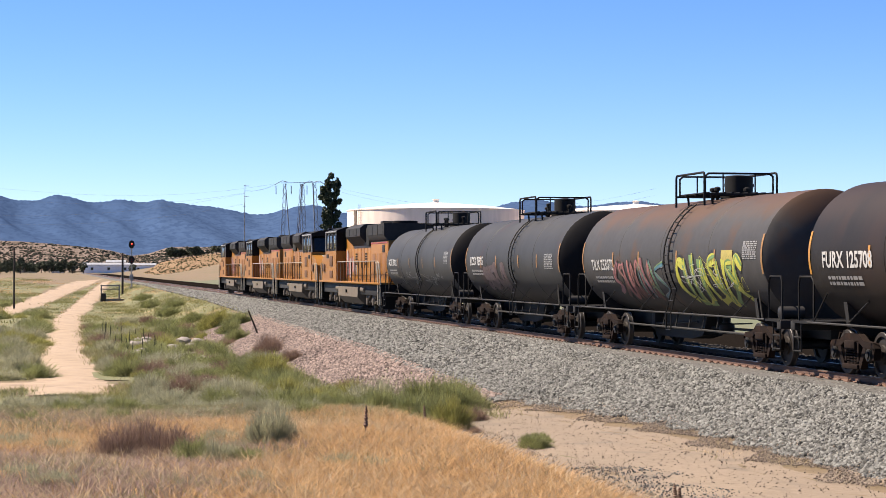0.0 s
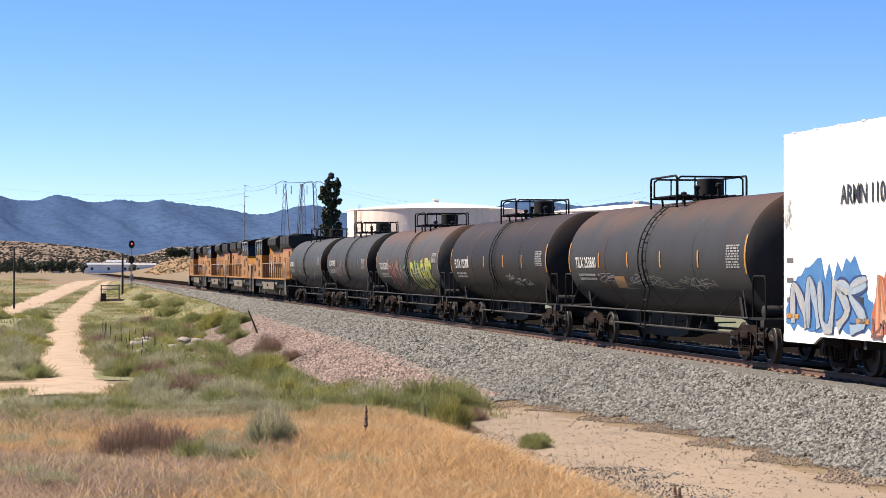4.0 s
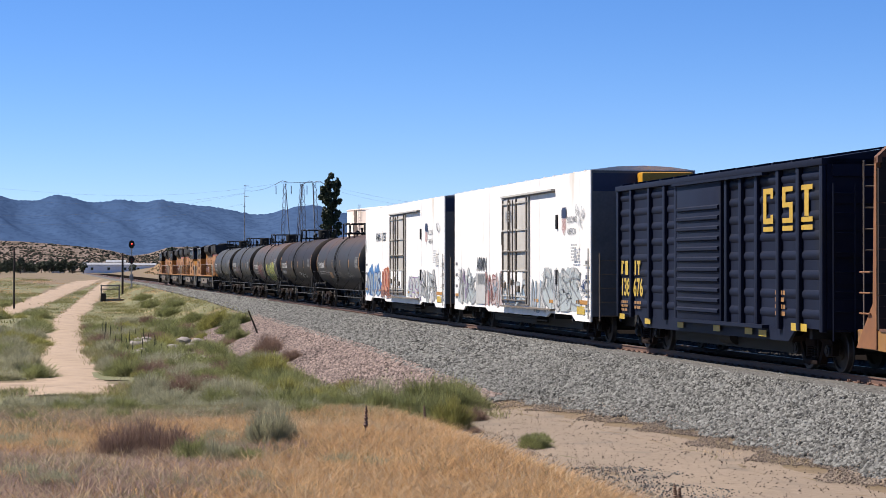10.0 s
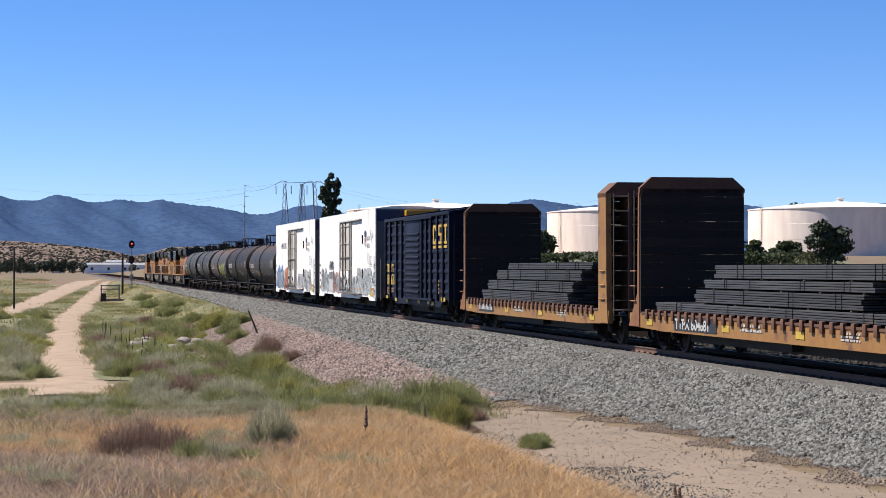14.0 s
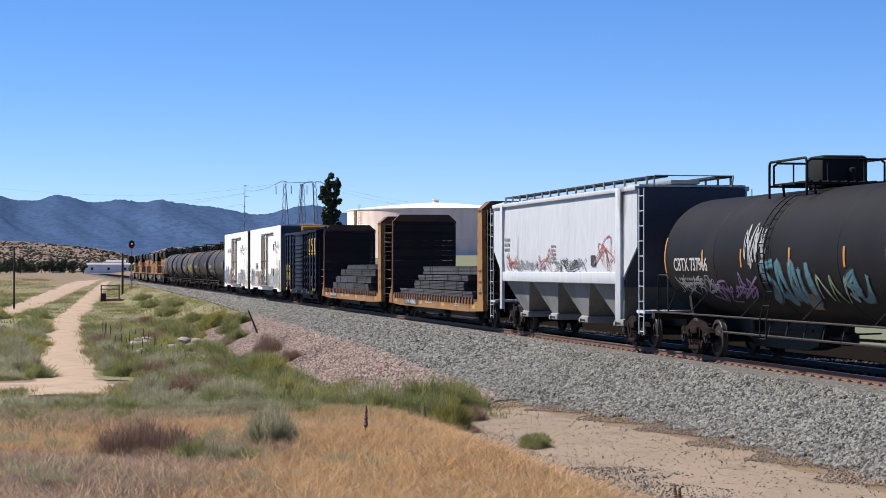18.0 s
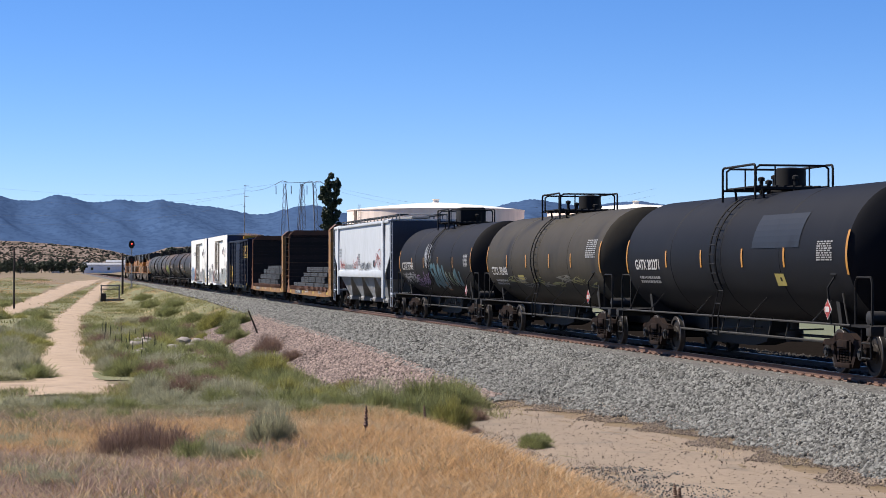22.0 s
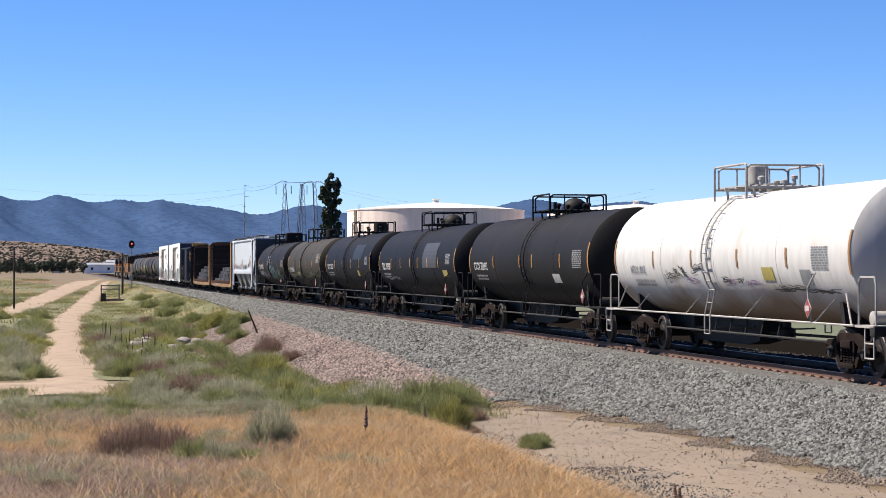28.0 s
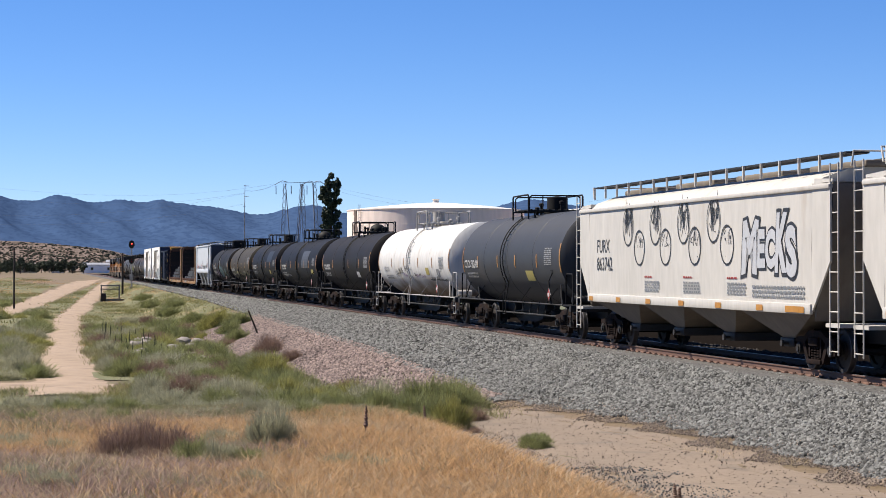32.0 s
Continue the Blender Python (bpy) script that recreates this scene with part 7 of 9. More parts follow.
    for x in (-1.3, -0.35, 0.6):
        bm = bmesh.new()
        prism(bm, [(Y(8.06), 3.2), (Y(8.1), 3.2), (Y(7.8), 3.98), (Y(7.76), 3.98)], "x", x, x + 0.7)
        part("windshield", bm, [M["glass"]], cab, "dark raked windshield")
    for v0, v1, z0, z1 in ((5.2, 6.3, 2.3, 2.85), (5.2, 6.3, 1.65, 2.05), (8.4, 9.0, 2.0, 2.4)):
        blk("side_vent", M["loco_brown"], -W - 0.01, -W + 0.03, v0, v1, z0, z1, "brown vent panel", 0.01, cab)
    blk("number_panel", M["soot"], -W - 0.012, -W + 0.03, 6.8, 7.5, 2.75, 2.95, "", 0.005, cab)
    # narrow hood with doors
    blk("hood", M["loco_yellow"], -0.95, 0.95, -5.0, 3.9, 1.5, 3.86, "yellow engine hood", 0.04)
    blk("hood_top", M["loco_dark"], -0.97, 0.97, -5.0, 3.9, 3.86, 4.24, "sooty hood roof", 0.08)
    for k in range(8):
        v = 3.7 - k * 1.08
        door = blk("hood_door", M["loco_yellow"] if (k * 7 + style * 3) % 4 else M["loco_stain"], -0.985, -0.95, v - 0.98, v, 1.62, 3.2, "", 0.01)
        if (k + style) % 3 == 0:
            boxes("louvre", door, M["loco_dark"], [(-1.0, -0.98, *span(v - 0.82, v - 0.2), 2.35 + q * 0.13, 2.43 + q * 0.13) for q in range(5)], "dark louvre")
        bars("door_latch", door, M["loco_dark"], [[(-1.0, Y(v - 0.06), 2.2), (-1.0, Y(v - 0.06), 2.5)]], 0.02)
    # overhanging housing behind the cab: its flank catches the sun, its end stays dark
    flare = [(-0.9, 3.28), (0.9, 3.28), (1.36, 3.8), (1.36, 4.22), (1.08, 4.42), (-1.08, 4.42), (-1.36, 4.22), (-1.36, 3.8)]
    hs = shape("blower_housing", M["loco_charcoal"], flare, -3.6 if style != 2 else -2.2, 1.3, "dark grey overhanging housing")
    boxes("housing_grille", hs, M["soot"], [(-1.375, -1.355, *span(-2.5 + 1.2 * k, -1.5 + 1.2 * k), 3.86, 4.18) for k in range(1 if style == 2 else 0, 3)], "black grille")
    blk("exhaust", M["soot"], -0.35, 0.35, -4.6, -3.8, 4.2, 4.55, "exhaust stack", 0.04)
    blk("air_intake", M["soot"], -1.06, 1.06, -4.6, -3.0, 3.3, 4.2, "black air intake grilles", 0.05)
    # wide rear section under the flared radiators
    rear_ob = blk("rear_hood", M["loco_yellow"], -1.02, 1.02, -10.1, -5.0, 1.5, 3.5, "wide yellow rear hood", 0.04)
    shape("radiator", M["loco_charcoal"], [(-1.02, 3.48), (1.02, 3.48), (1.2, 3.72), (1.2, 4.32), (-1.2, 4.32), (-1.2, 3.72)], -10.0, -4.9, "flared dark grey radiator housing", rear_ob)
    boxes("radiator_grille", rear_ob, M["soot"], [(*sorted((s * 1.2, s * 1.215)), *span(-9.7 + k * 1.6, -8.3 + k * 1.6), 3.8, 4.25) for k in range(3) for s in (-1, 1)], "black radiator grille")
    boxes("red_stripe", rear_ob, M["red"], [(-1.035, -1.02, *span(-10.0, -5.05), 3.38, 3.44)], "thin red stripe")
    boxes("rear_door", rear_ob, M["loco_stain"], [(-1.04, -1.02, *span(-9.6 + k * 1.5, -8.5 + k * 1.5), 1.7, 2.9) for k in range(3)], "stained access door", 0.005)
    boxes("rear_vent", rear_ob, M["soot"], [(-1.045, -1.02, *span(-9.2, -8.5), 2.95, 3.3), (-0.7, -0.35, *span(-10.13, -10.1), 2.7, 3.1), (0.35, 0.7, *span(-10.13, -10.1), 2.7, 3.1)], "dark vent", 0.005)
    for v in (-8.9, -7.2, -5.8):
        bm = bmesh.new()
        lathe(bm, [(0, 0.62), (0.12, 0.62), (0.14, 0.5)], 18, 0, "z", (0, Y(v), 4.32))
        part("roof_fan", bm, [M["loco_dark"]], rear_ob, "round roof fan")
    blk("horn", M["loco_dark"], -0.2, 0.2, 5.6, 6.2, 4.4, 4.58, "roof horn", 0.04)
    # waving flag painted on the hood doors
    side = []
    for k in range(14):
        v, dip = Y(3.4 - k * 0.26), 0.14 * math.sin(k * 0.9)
        side.append((-v - 0.12, -v + 0.1, 1.7 + dip + 0.02 * k, 3.1 + dip - 0.05 * k))
    for k, stripe in enumerate(side):
        side_bars("flag_stripe", car, [stripe], 0.99, 0, 0, (M["flag_red"], M["white_line"], M["flag_red"], M["flag_grey"])[k % 4], 0.012, ("red waving painted stripe", "white waving painted stripe", "red waving painted stripe", "grey-blue painted stripe")[k % 4])
    # handrails: stanchions, a long top rail and curved ends by the steps
    for s in (-1, 1):
        x = s * 1.47
        bars("handrail", car, M["rail_end"], [[(x, Y(-9.9), 1.5), (x, Y(-9.9), 2.42), (x, Y(-9.75), 2.52), (x, Y(3.55), 2.52), (x, Y(3.7), 2.42), (x, Y(3.7), 1.5)]], 0.022, "pale walkway handrail")
        bars("stanchion", car, M["hand_brown"], [[(x, Y(-8.9 + k * 1.25), 1.48), (x, Y(-8.9 + k * 1.25), 2.51)] for k in range(10)], 0.026)
        for v, d in ((10.6, 1), (-10.6, -1)):
            bars("step_rail", car, M["rail_end"], [[(x, Y(v + d * w), 0.45), (x, Y(v + d * w), 1.55), (x, Y(v + d * (w - 0.45)), 2.42), (x, Y(v + d * (w - 0.6)), 2.45)] for w in (0.0, -0.7)], 0.035, "white grab rail at the steps")
            boxes("step", car, M["loco_dark"], [(min(x, x - s * 0.25), max(x, x - s * 0.25), *span(v, v - d * 0.7), 0.42 + k * 0.3, 0.46 + k * 0.3) for k in range(4)])
    for v, d in ((10.75, 1), (-10.75, -1)):
        shape("pilot", M["loco_dark"], [(-1.5, 1.4), (-1.4, 0.25), (1.4, 0.25), (1.5, 1.4)], v, v - d * 0.12, "steel pilot plate")
    for v in (6.6, -6.6):
        bm = bmesh.new()
        for s in (-1, 1):
            prism(bm, [(v - 2.4, 0.75), (v - 2.2, 0.95), (v + 2.2, 0.95), (v + 2.4, 0.75), (v + 2.3, 0.5), (v + 1.2, 0.62), (v + 0.4, 0.42), (v - 0.4, 0.42), (v - 1.2, 0.62), (v - 2.3, 0.5)], "x", *sorted((s * 0.98, s * 1.14)))
            for a in (-1.85, 0, 1.85):
                box(bm, *sorted((s * 1.0, s * 1.2)), v + a - 0.2, v + a + 0.2, 0.36, 0.7, 0, 0.03)
            for a in (-0.95, 0.95):
                for k in range(4):
                    rod(bm, (s * 1.1, v + a, 0.48 + k * 0.1), (s * 1.1, v + a, 0.54 + k * 0.1), 0.12, 8)
                rod(bm, (s * 1.2, v + a - 0.5, 0.9), (s * 1.2, v + a + 0.1, 0.62), 0.06, 8)
        t = part("truck", bm, [M["loco_truck"]], car, "dusty brown three-axle truck")
        for a in (-1.85, 0, 1.85):
            AXLES.append((piece("wheelset", ME_WHEELSET, t, "steel wheelset with bright worn treads", pose(0, v + a, 0.457)), v + a))
    couplers(car, half)


M["loco_truck"] = surf("loco_truck", (0.13, 0.1, 0.075), (0.06, 0.045, 0.036), 0.5, 0.8, fine=10)
loco(337.6, 315.1, 1, "yellow diesel locomotive with dark roof leading the train")
loco(315.1, 292.65, 1, "yellow diesel locomotive with dusty flanks", 1)
loco(292.65, 270.15, -1, "yellow diesel locomotive with grimy grilles, cab trailing", 2)
loco(270.15, 248.0, 1, "yellow diesel locomotive with flared dark radiators", 3)


# ---- beyond the line: water tanks, trees, power line ----
M["tank_tan"] = surf("tank_tan", (0.78, 0.655, 0.57), (0.73, 0.6, 0.515), 9, 0.6, fine=0.8, streak=0.2, dusty=1.0)
M["shell_brown"] = surf("shell_brown", (0.26, 0.19, 0.155), (0.2, 0.145, 0.12), 2, 0.8)
M["tank_roof"] = surf("tank_roof", (0.8, 0.75, 0.69), (0.74, 0.69, 0.63), 6, 0.6, fine=1, dusty=0.75)
M["pale_steel"] = surf("pale_steel", (0.42, 0.44, 0.47), (0.34, 0.36, 0.39), 3, 0.6)
M["dark_steel"] = surf("dark_steel", (0.09, 0.095, 0.105), (0.06, 0.062, 0.07), 3, 0.6)
M["concrete"] = surf("concrete", (0.34, 0.32, 0.29), (0.27, 0.25, 0.22), 0.8, 0.9, fine=8)
M["post_wood"] = surf("post_wood", (0.07, 0.055, 0.045), (0.045, 0.035, 0.03), 0.5, 0.9, fine=10)
M["field"] = surf("field", (0.19, 0.21, 0.115), (0.15, 0.17, 0.09), 4, 0.95, bump=0.5, fine=4, spot=(0.22, 0.2, 0.12), spot_size=6, spot_level=0.55)
side_sheet("field", stretch(20, 420, 1.0, 1.03, 12), lambda y: -10.4, lambda y: -19 - 0.30 * y, 24, M["field"], "pale green field beyond the track", 0.03)


def water_tank(bearing, dist, rad, z0, z1, label, striped=False):
    x, y = at(bearing, dist)
    t = thing("water_tank", label, "storage tank", "water tanks on the rise", pose(x, y, z0))
    h = z1 - z0
    bm = bmesh.new()
    lathe(bm, [(-1.5, rad), (h * 0.33, rad), (h * 0.33 + 0.02, rad + 0.02), (h * 0.66, rad + 0.02), (h * 0.66 + 0.02, rad), (h - 0.25, rad), (h - 0.22, rad + 0.12), (h, rad + 0.12)], 96, 0, "z")
    part("shell", bm, [M["tank_tan"]], t, "tan painted steel shell")
    bm = bmesh.new()
    lathe(bm, [(h, rad + 0.1), (h + 0.9, rad * 0.6), (h + 1.5, rad * 0.25), (h + 1.75, 0.6), (h + 1.76, 0.05)], 96, 0, "z")
    part("roof", bm, [M["tank_roof"]], t, "shallow conical roof")
    bm = bmesh.new()
    lathe(bm, [(h + 1.7, 0.7), (h + 2.3, 0.7), (h + 2.45, 0.9), (h + 2.6, 0.1)], 16, 0, "z")
    part("roof_vent", bm, [M["tank_roof"]], t, "small roof vent")
    # hooped ladder: seen on the flank facing the line
    a = radians(-146 - bearing)
    c, s = math.cos(a), math.sin(a)
    bm = bmesh.new()
    for k in (-0.25, 0.25):
        rod(bm, ((rad + 0.3) * c - k * s, (rad + 0.3) * s + k * c, 0), ((rad + 0.3) * c - k * s, (rad + 0.3) * s + k * c, h + 1), 0.05, 5)
    for z in np.arange(0.5, h + 1, 0.6):
        rod(bm, ((rad + 0.3) * c + 0.25 * s, (rad + 0.3) * s - 0.25 * c, z), ((rad + 0.3) * c - 0.25 * s, (rad + 0.3) * s + 0.25 * c, z), 0.04, 5)
    part("ladder", bm, [M["pale_steel"]], t, "thin steel ladder")
    if not striped:
        return
    # ragged dark brown strip up the left flank of the shell
    bm = bmesh.new()
    r2 = random.Random(int(dist))
    a0 = radians(-152.5 - bearing)
    for k in range(24):
        z, w0, w1 = k * h / 24, r2.uniform(0.025, 0.05), r2.uniform(0.025, 0.05)
        prism(bm, [((rad + 0.04) * math.cos(a0 + v), (rad + 0.04) * math.sin(a0 + v)) for v in (-w0, w1)] + [((rad + 0.1) * math.cos(a0 + v), (rad + 0.1) * math.sin(a0 + v)) for v in (w1, -w0)], "z", z, z + h / 24)
    part("bare_patch", bm, [M["shell_brown"]], t, "ragged brown strip down the shell")


water_tank(10.86, 460, 19.9, 5.0, 15.2, "large tan water tank with a shallow conical roof", True)
water_tank(16.45, 462, 19.9, 4.8, 14.8, "tan water tank behind trees")
water_tank(22.05, 455, 19.9, 4.9, 15.0, "tan water tank beside a conifer")


def leaf_cloud(name, blobs, n, size, mat, parent=None, label="", seed=1, flat=0.0):
    """Leaves: small bent quads spread through ellipsoids (x, y, z, radius, height)."""
    rng = np.random.default_rng(seed)
    B = np.array(blobs, float)
    wgt = B[:, 3] ** 2 * B[:, 4]
    k = rng.choice(len(B), n, p=wgt / wgt.sum())
    d = rng.normal(size=(n, 3))
    d /= np.linalg.norm(d, axis=1)[:, None]
    r = rng.uniform(0.25, 1, n) ** 0.45
    c = B[k, :3] + d * r[:, None] * B[k][:, [3, 3, 4]]
    return leaves_at(name, c, size, mat, parent, label, rng, flat)


def leaves_at(name, c, size, mat, parent, label, rng, flat=0.0, long=1.6):
    n = len(c)
    u = rng.normal(size=(n, 3))
    u[:, 2] *= 1 - flat
    u /= np.linalg.norm(u, axis=1)[:, None]
    w = np.cross(u, rng.normal(size=(n, 3)))
    w /= np.linalg.norm(w, axis=1)[:, None]
    s = size * rng.uniform(0.5, 1.3, n)[:, None]
    u, w = u * s * long * 0.5, w * s * 0.5
    V = np.stack([c - u, c + w, c + u, c - w], 1).reshape(-1, 3)
    F = np.arange(4 * n).reshape(n, 4)
    return raw(name, V, F, mat, parent, label)


def tree(name, label, bearing, dist, z0, blobs, n, size, mat, trunk_h, trunk_r, seed, limbs=5, group="trees by the tanks"):
    x, y = at(bearing, dist)
    t = thing(name, label, "tree", group, pose(x, y, z0))
    rng = random.Random(seed)
    bm = bmesh.new()
    rod(bm, (0, 0, -1.2), (0.1, 0, trunk_h * 0.5), trunk_r, 8, 0, trunk_r * 0.75)
    rod(bm, (0.1, 0, trunk_h * 0.5), (0, 0.1, trunk_h), trunk_r * 0.75, 8, 0, trunk_r * 0.25)
    for k in range(limbs):
        b = blobs[k % len(blobs)]
        z = trunk_h * (0.35 + 0.5 * k / limbs)
        rod(bm, (0.05, 0, z), (b[0], b[1], b[2]), trunk_r * 0.4, 6, 0, trunk_r * 0.12)
    part("trunk", bm, [M["bark"]], t, "brown trunk and limbs")
    leaf_cloud("crown", blobs, n, size, mat, t, "", seed)
    return t


rng = random.Random(5)
col = []
for k in range(84):
    f = k / 83
    w = (0.55 + 0.6 * ease(0.0, 0.45, f)) * rng.uniform(0.5, 1.45)
    a = k * 2.4 + rng.uniform(-0.4, 0.4)
    col.append((math.cos(a) * w, math.sin(a) * w, 1.2 + f * 14.0, rng.uniform(0.3, 0.75), rng.uniform(0.3, 0.7)))
col += [(1.5, 0, 14.2, 0.5, 0.8), (-1.2, 0.3, 13.2, 0.6, 0.9), (0.2, 0, 15.9, 0.5, 0.6), (1.4, 0, 11.0, 0.55, 0.5), (1.3, 0.2, 8.6, 0.5, 0.5), (-1.4, 0, 6.5, 0.6, 0.5), (1.5, 0, 5.3, 0.6, 0.5)]
tree("tall_tree", "tall narrow dark evergreen with a ragged outline", 7.91, 380, 3.4, col, 7600, 0.36, M["leaf_dark"], 15.0, 0.32, 7, 8, "")


def round_blobs(seed, w, h, n):
    r = random.Random(seed)
    out = []
    for k in range(n):
        a, f = r.uniform(0, 6.28), r.uniform(0, 1)
        q = w * 0.5 * math.sqrt(r.uniform(0, 1)) * (1 - 0.45 * f)
        out.append((math.cos(a) * q, math.sin(a) * q, h * (0.18 + 0.68 * f), w * r.uniform(0.14, 0.24), h * r.uniform(0.1, 0.18)))
    return out


def cone_blobs(seed, w, h, n):
    r = random.Random(seed)
    return [(math.cos(k * 2.4) * w * 0.32 * (1 - k / n), math.sin(k * 2.4) * w * 0.32 * (1 - k / n), h * (0.06 + 0.9 * k / n), w * 0.5 * (1 - k / n) * r.uniform(0.6, 0.9) + 0.2, h * 0.05) for k in range(n)]


for i, (nm, lab, b, d, z0, w, h, kind, n) in enumerate((
        ("broadleaf_tree", "rounded dark green tree beside the tanks", 16.72, 300, 3.4, 9.0, 6.2, 0, 3600),
        ("broadleaf_tree", "low spreading green tree", 15.95, 310, 3.3, 5.0, 4.6, 0, 1800),
        ("broadleaf_tree", "rounded green tree on the rise", 18.15, 300, 3.4, 6.5, 5.0, 0, 2400),
        ("conifer", "tall pointed dark conifer", 19.0, 350, 4.0, 5.2, 10.6, 1, 2600),
        ("broadleaf_tree", "dark tree below the conifer", 18.75, 345, 4.0, 5.4, 5.2, 0, 1900),
        ("broadleaf_tree", "small rounded green bush tree", 19.75, 310, 3.5, 3.2, 2.9, 0, 1100),
        ("broadleaf_tree", "low green tree by the far tank", 20.6, 315, 3.6, 5.0, 2.9, 0, 1500),
        ("broadleaf_tree", "dark leafy tree by the far tank", 21.75, 290, 3.4, 7.4, 5.6, 0, 3000),
        ("broadleaf_tree", "tree rising behind the far tank", 20.9, 540, 6.0, 7.0, 13.4, 0, 1800),
        ("broadleaf_tree", "tree rising behind the far tank", 21.5, 545, 6.0, 6.0, 12.0, 0, 1500),
        ("broadleaf_tree", "green tree between the tanks", 13.55, 350, 4.0, 4.6, 5.6, 0, 1500),
        ("broadleaf_tree", "green tree between the tanks", 13.95, 360, 4.0, 4.0, 5.2, 0, 1400),
        ("broadleaf_tree", "olive tree near the first tank", 13.2, 330, 3.8, 5.2, 4.4, 0, 1500))):
    tree(nm, lab, b, d, z0, (cone_blobs if kind else round_blobs)(i + 3, w, h, 26), n, 0.42 if d < 500 else 0.6, M["leaf_dark"] if kind or i in (4, 7) else M["leaf_tree"], h * 0.8, 0.22, i + 20)

# hedge and dusty scrub before the tanks
for i, (b, d, w, h) in enumerate(((15.6, 290, 9, 2.5), (16.5, 285, 11, 2.4), (17.3, 288, 10, 2.3), (18.4, 290, 9, 2.7), (19.3, 292, 11, 2.5), (20.2, 295, 11, 2.6), (21.2, 292, 11, 2.7), (14.3, 300, 10, 2.2), (13.0, 300, 9, 2.2))):
    x, y = at(b, d)
    s = thing("hedge_shrub", "low dusty green shrub on the rise", "shrub", "shrubs on the rise", pose(x, y, gz(x, y) - 0.1))
    leaf_cloud("foliage", round_blobs(i + 60, w, h, 16), 1700, 0.34, M["leaf_tree"] if i % 3 else M["leaf_sage"], s, "", i + 70)
    bm = bmesh.new()
    for k in range(6):
        rod(bm, (0, 0, 0), (math.cos(k) * w * 0.2, math.sin(k) * w * 0.2, h * 0.5), 0.05, 5, 0, 0.02)
    part("woody_stem", bm, [M["bark"]], s)


# ---- power line ----
def lattice(bm, p, q, w, n, r):
    """A slender lattice leg."""
    p, q = Vector(p), Vector(q)
    for sx, sy in ((-1, -1), (1, -1), (1, 1), (-1, 1)):
        rod(bm, p + Vector((sx * w, sy * w, 0)), q + Vector((sx * w * 0.5, sy * w * 0.5, 0)), r, 4)
    for k in range(n):
        a, b = p.lerp(q, k / n), p.lerp(q, (k + 1) / n)
        for sy in (-1, 1):
            rod(bm, a + Vector((-w, sy * w, 0)), b + Vector((w * 0.8, sy * w, 0)), r * 0.7, 4)
            rod(bm, a + Vector((w, sy * w, 0)), b + Vector((-w * 0.8, sy * w, 0)), r * 0.7, 4)


px_, py_ = at(7.03, 650)
pyl = thing("transmission_tower", "pale lattice transmission tower with a long crossarm", "power tower", "", pose(px_, py_, 2.0, 0, 0, -7))
bm = bmesh.new()
lattice(bm, (-5.4, 0, 27.2), (7.4, 0, 27.5), 0.22, 12, 0.08)
for x0, x1, x2 in ((-7.6, -5.2, -3.6), (1.0, 3.4, 4.6), (8.2, 6.6, 4.8)):
    bar(bm, [(x0, 0, 26.7), (x1, 0, 27.9), (x2, 0, 27.5)], 0.11, 5)
part("crossarm", bm, [M["pale_steel"]], pyl, "lattice crossarm")
for p, q in (((-5.4, 1, 0), (-4.4, 0, 26.8)), ((-0.8, 1, 0), (0.9, 0, 27)), ((2.2, -1, 0), (1.2, 0, 27)), ((6.2, 1, 0), (5.0, 0, 27.2))):
    bm = bmesh.new()
    lattice(bm, p, q, 0.7, 12, 0.085)
    part("leg", bm, [M["pale_steel"]], pyl, "slender lattice leg")
for p, q in (((-2.2, 0, 0), (-4.2, 0, 27)), ((5.6, 0, 0), (4.4, 0, 27.2)), ((-1.0, -2, 0), (1.0, 0, 27))):
    bm = bmesh.new()
    rod(bm, p, q, 0.2, 6, 0, 0.14)
    part("strut", bm, [M["pale_steel"]], pyl, "slim steel strut")
bars("insulator", pyl, M["dark_steel"], [[(x, 0, 26.4), (x, 0, 23.6)] for x in (-7.2, -2.4, 2.6, 6.8)], 0.13, "hanging insulator string")
mx, my = at(5.52, 600)
mast = thing("radio_mast", "thin grey mast with two short crossarms", "mast", "", pose(mx, my, 2.0))
bm = bmesh.new()
rod(bm, (0, 0, 0), (0, 0, 17), 0.16, 6, 0, 0.12)
rod(bm, (0, 0, 17), (0.15, 0, 24.6), 0.1, 6, 0, 0.07)
part("pole", bm, [M["pale_steel"]], mast)
bars("crossarm", mast, M["pale_steel"], [[(-0.2, 0, 24.3), (1.3, 0, 24.2)], [(-0.1, 0, 21.2), (1.2, 0, 21.1)], [(-0.4, 0, 18.2), (0.4, 0, 18.3)]], 0.07)
for k, (b0, d0, z0, b1, d1, z1, sag) in enumerate(((-3, 900, 40, 6.4, 650, 29, 5), (-3, 905, 36, 6.45, 652, 28.4, 6), (-3, 760, 22, 5.52, 600, 24, 3), (-3, 765, 19, 5.52, 601, 21, 3),
                                                   (7.7, 650, 29, 17, 640, 27, 7), (7.7, 652, 28, 17, 642, 25, 7), (5.52, 600, 25, 6.4, 650, 29, 1))):
    owner = mast if k in (2, 3, 6) else pyl
    back = owner.matrix_basis.inverted()
    bm = bmesh.new()
    pts = []
    for i in range(15):
        f = i / 14
        x, y = at(b0 + (b1 - b0) * f, d0 + (d1 - d0) * f)
        pts.append(back @ Vector((x, y, z0 + (z1 - z0) * f - sag * 4 * f * (1 - f))))
    bar(bm, pts, 0.02, 4)
    part("overhead_cable", bm, [M["dark_steel"]], owner, "thin sagging overhead cable")

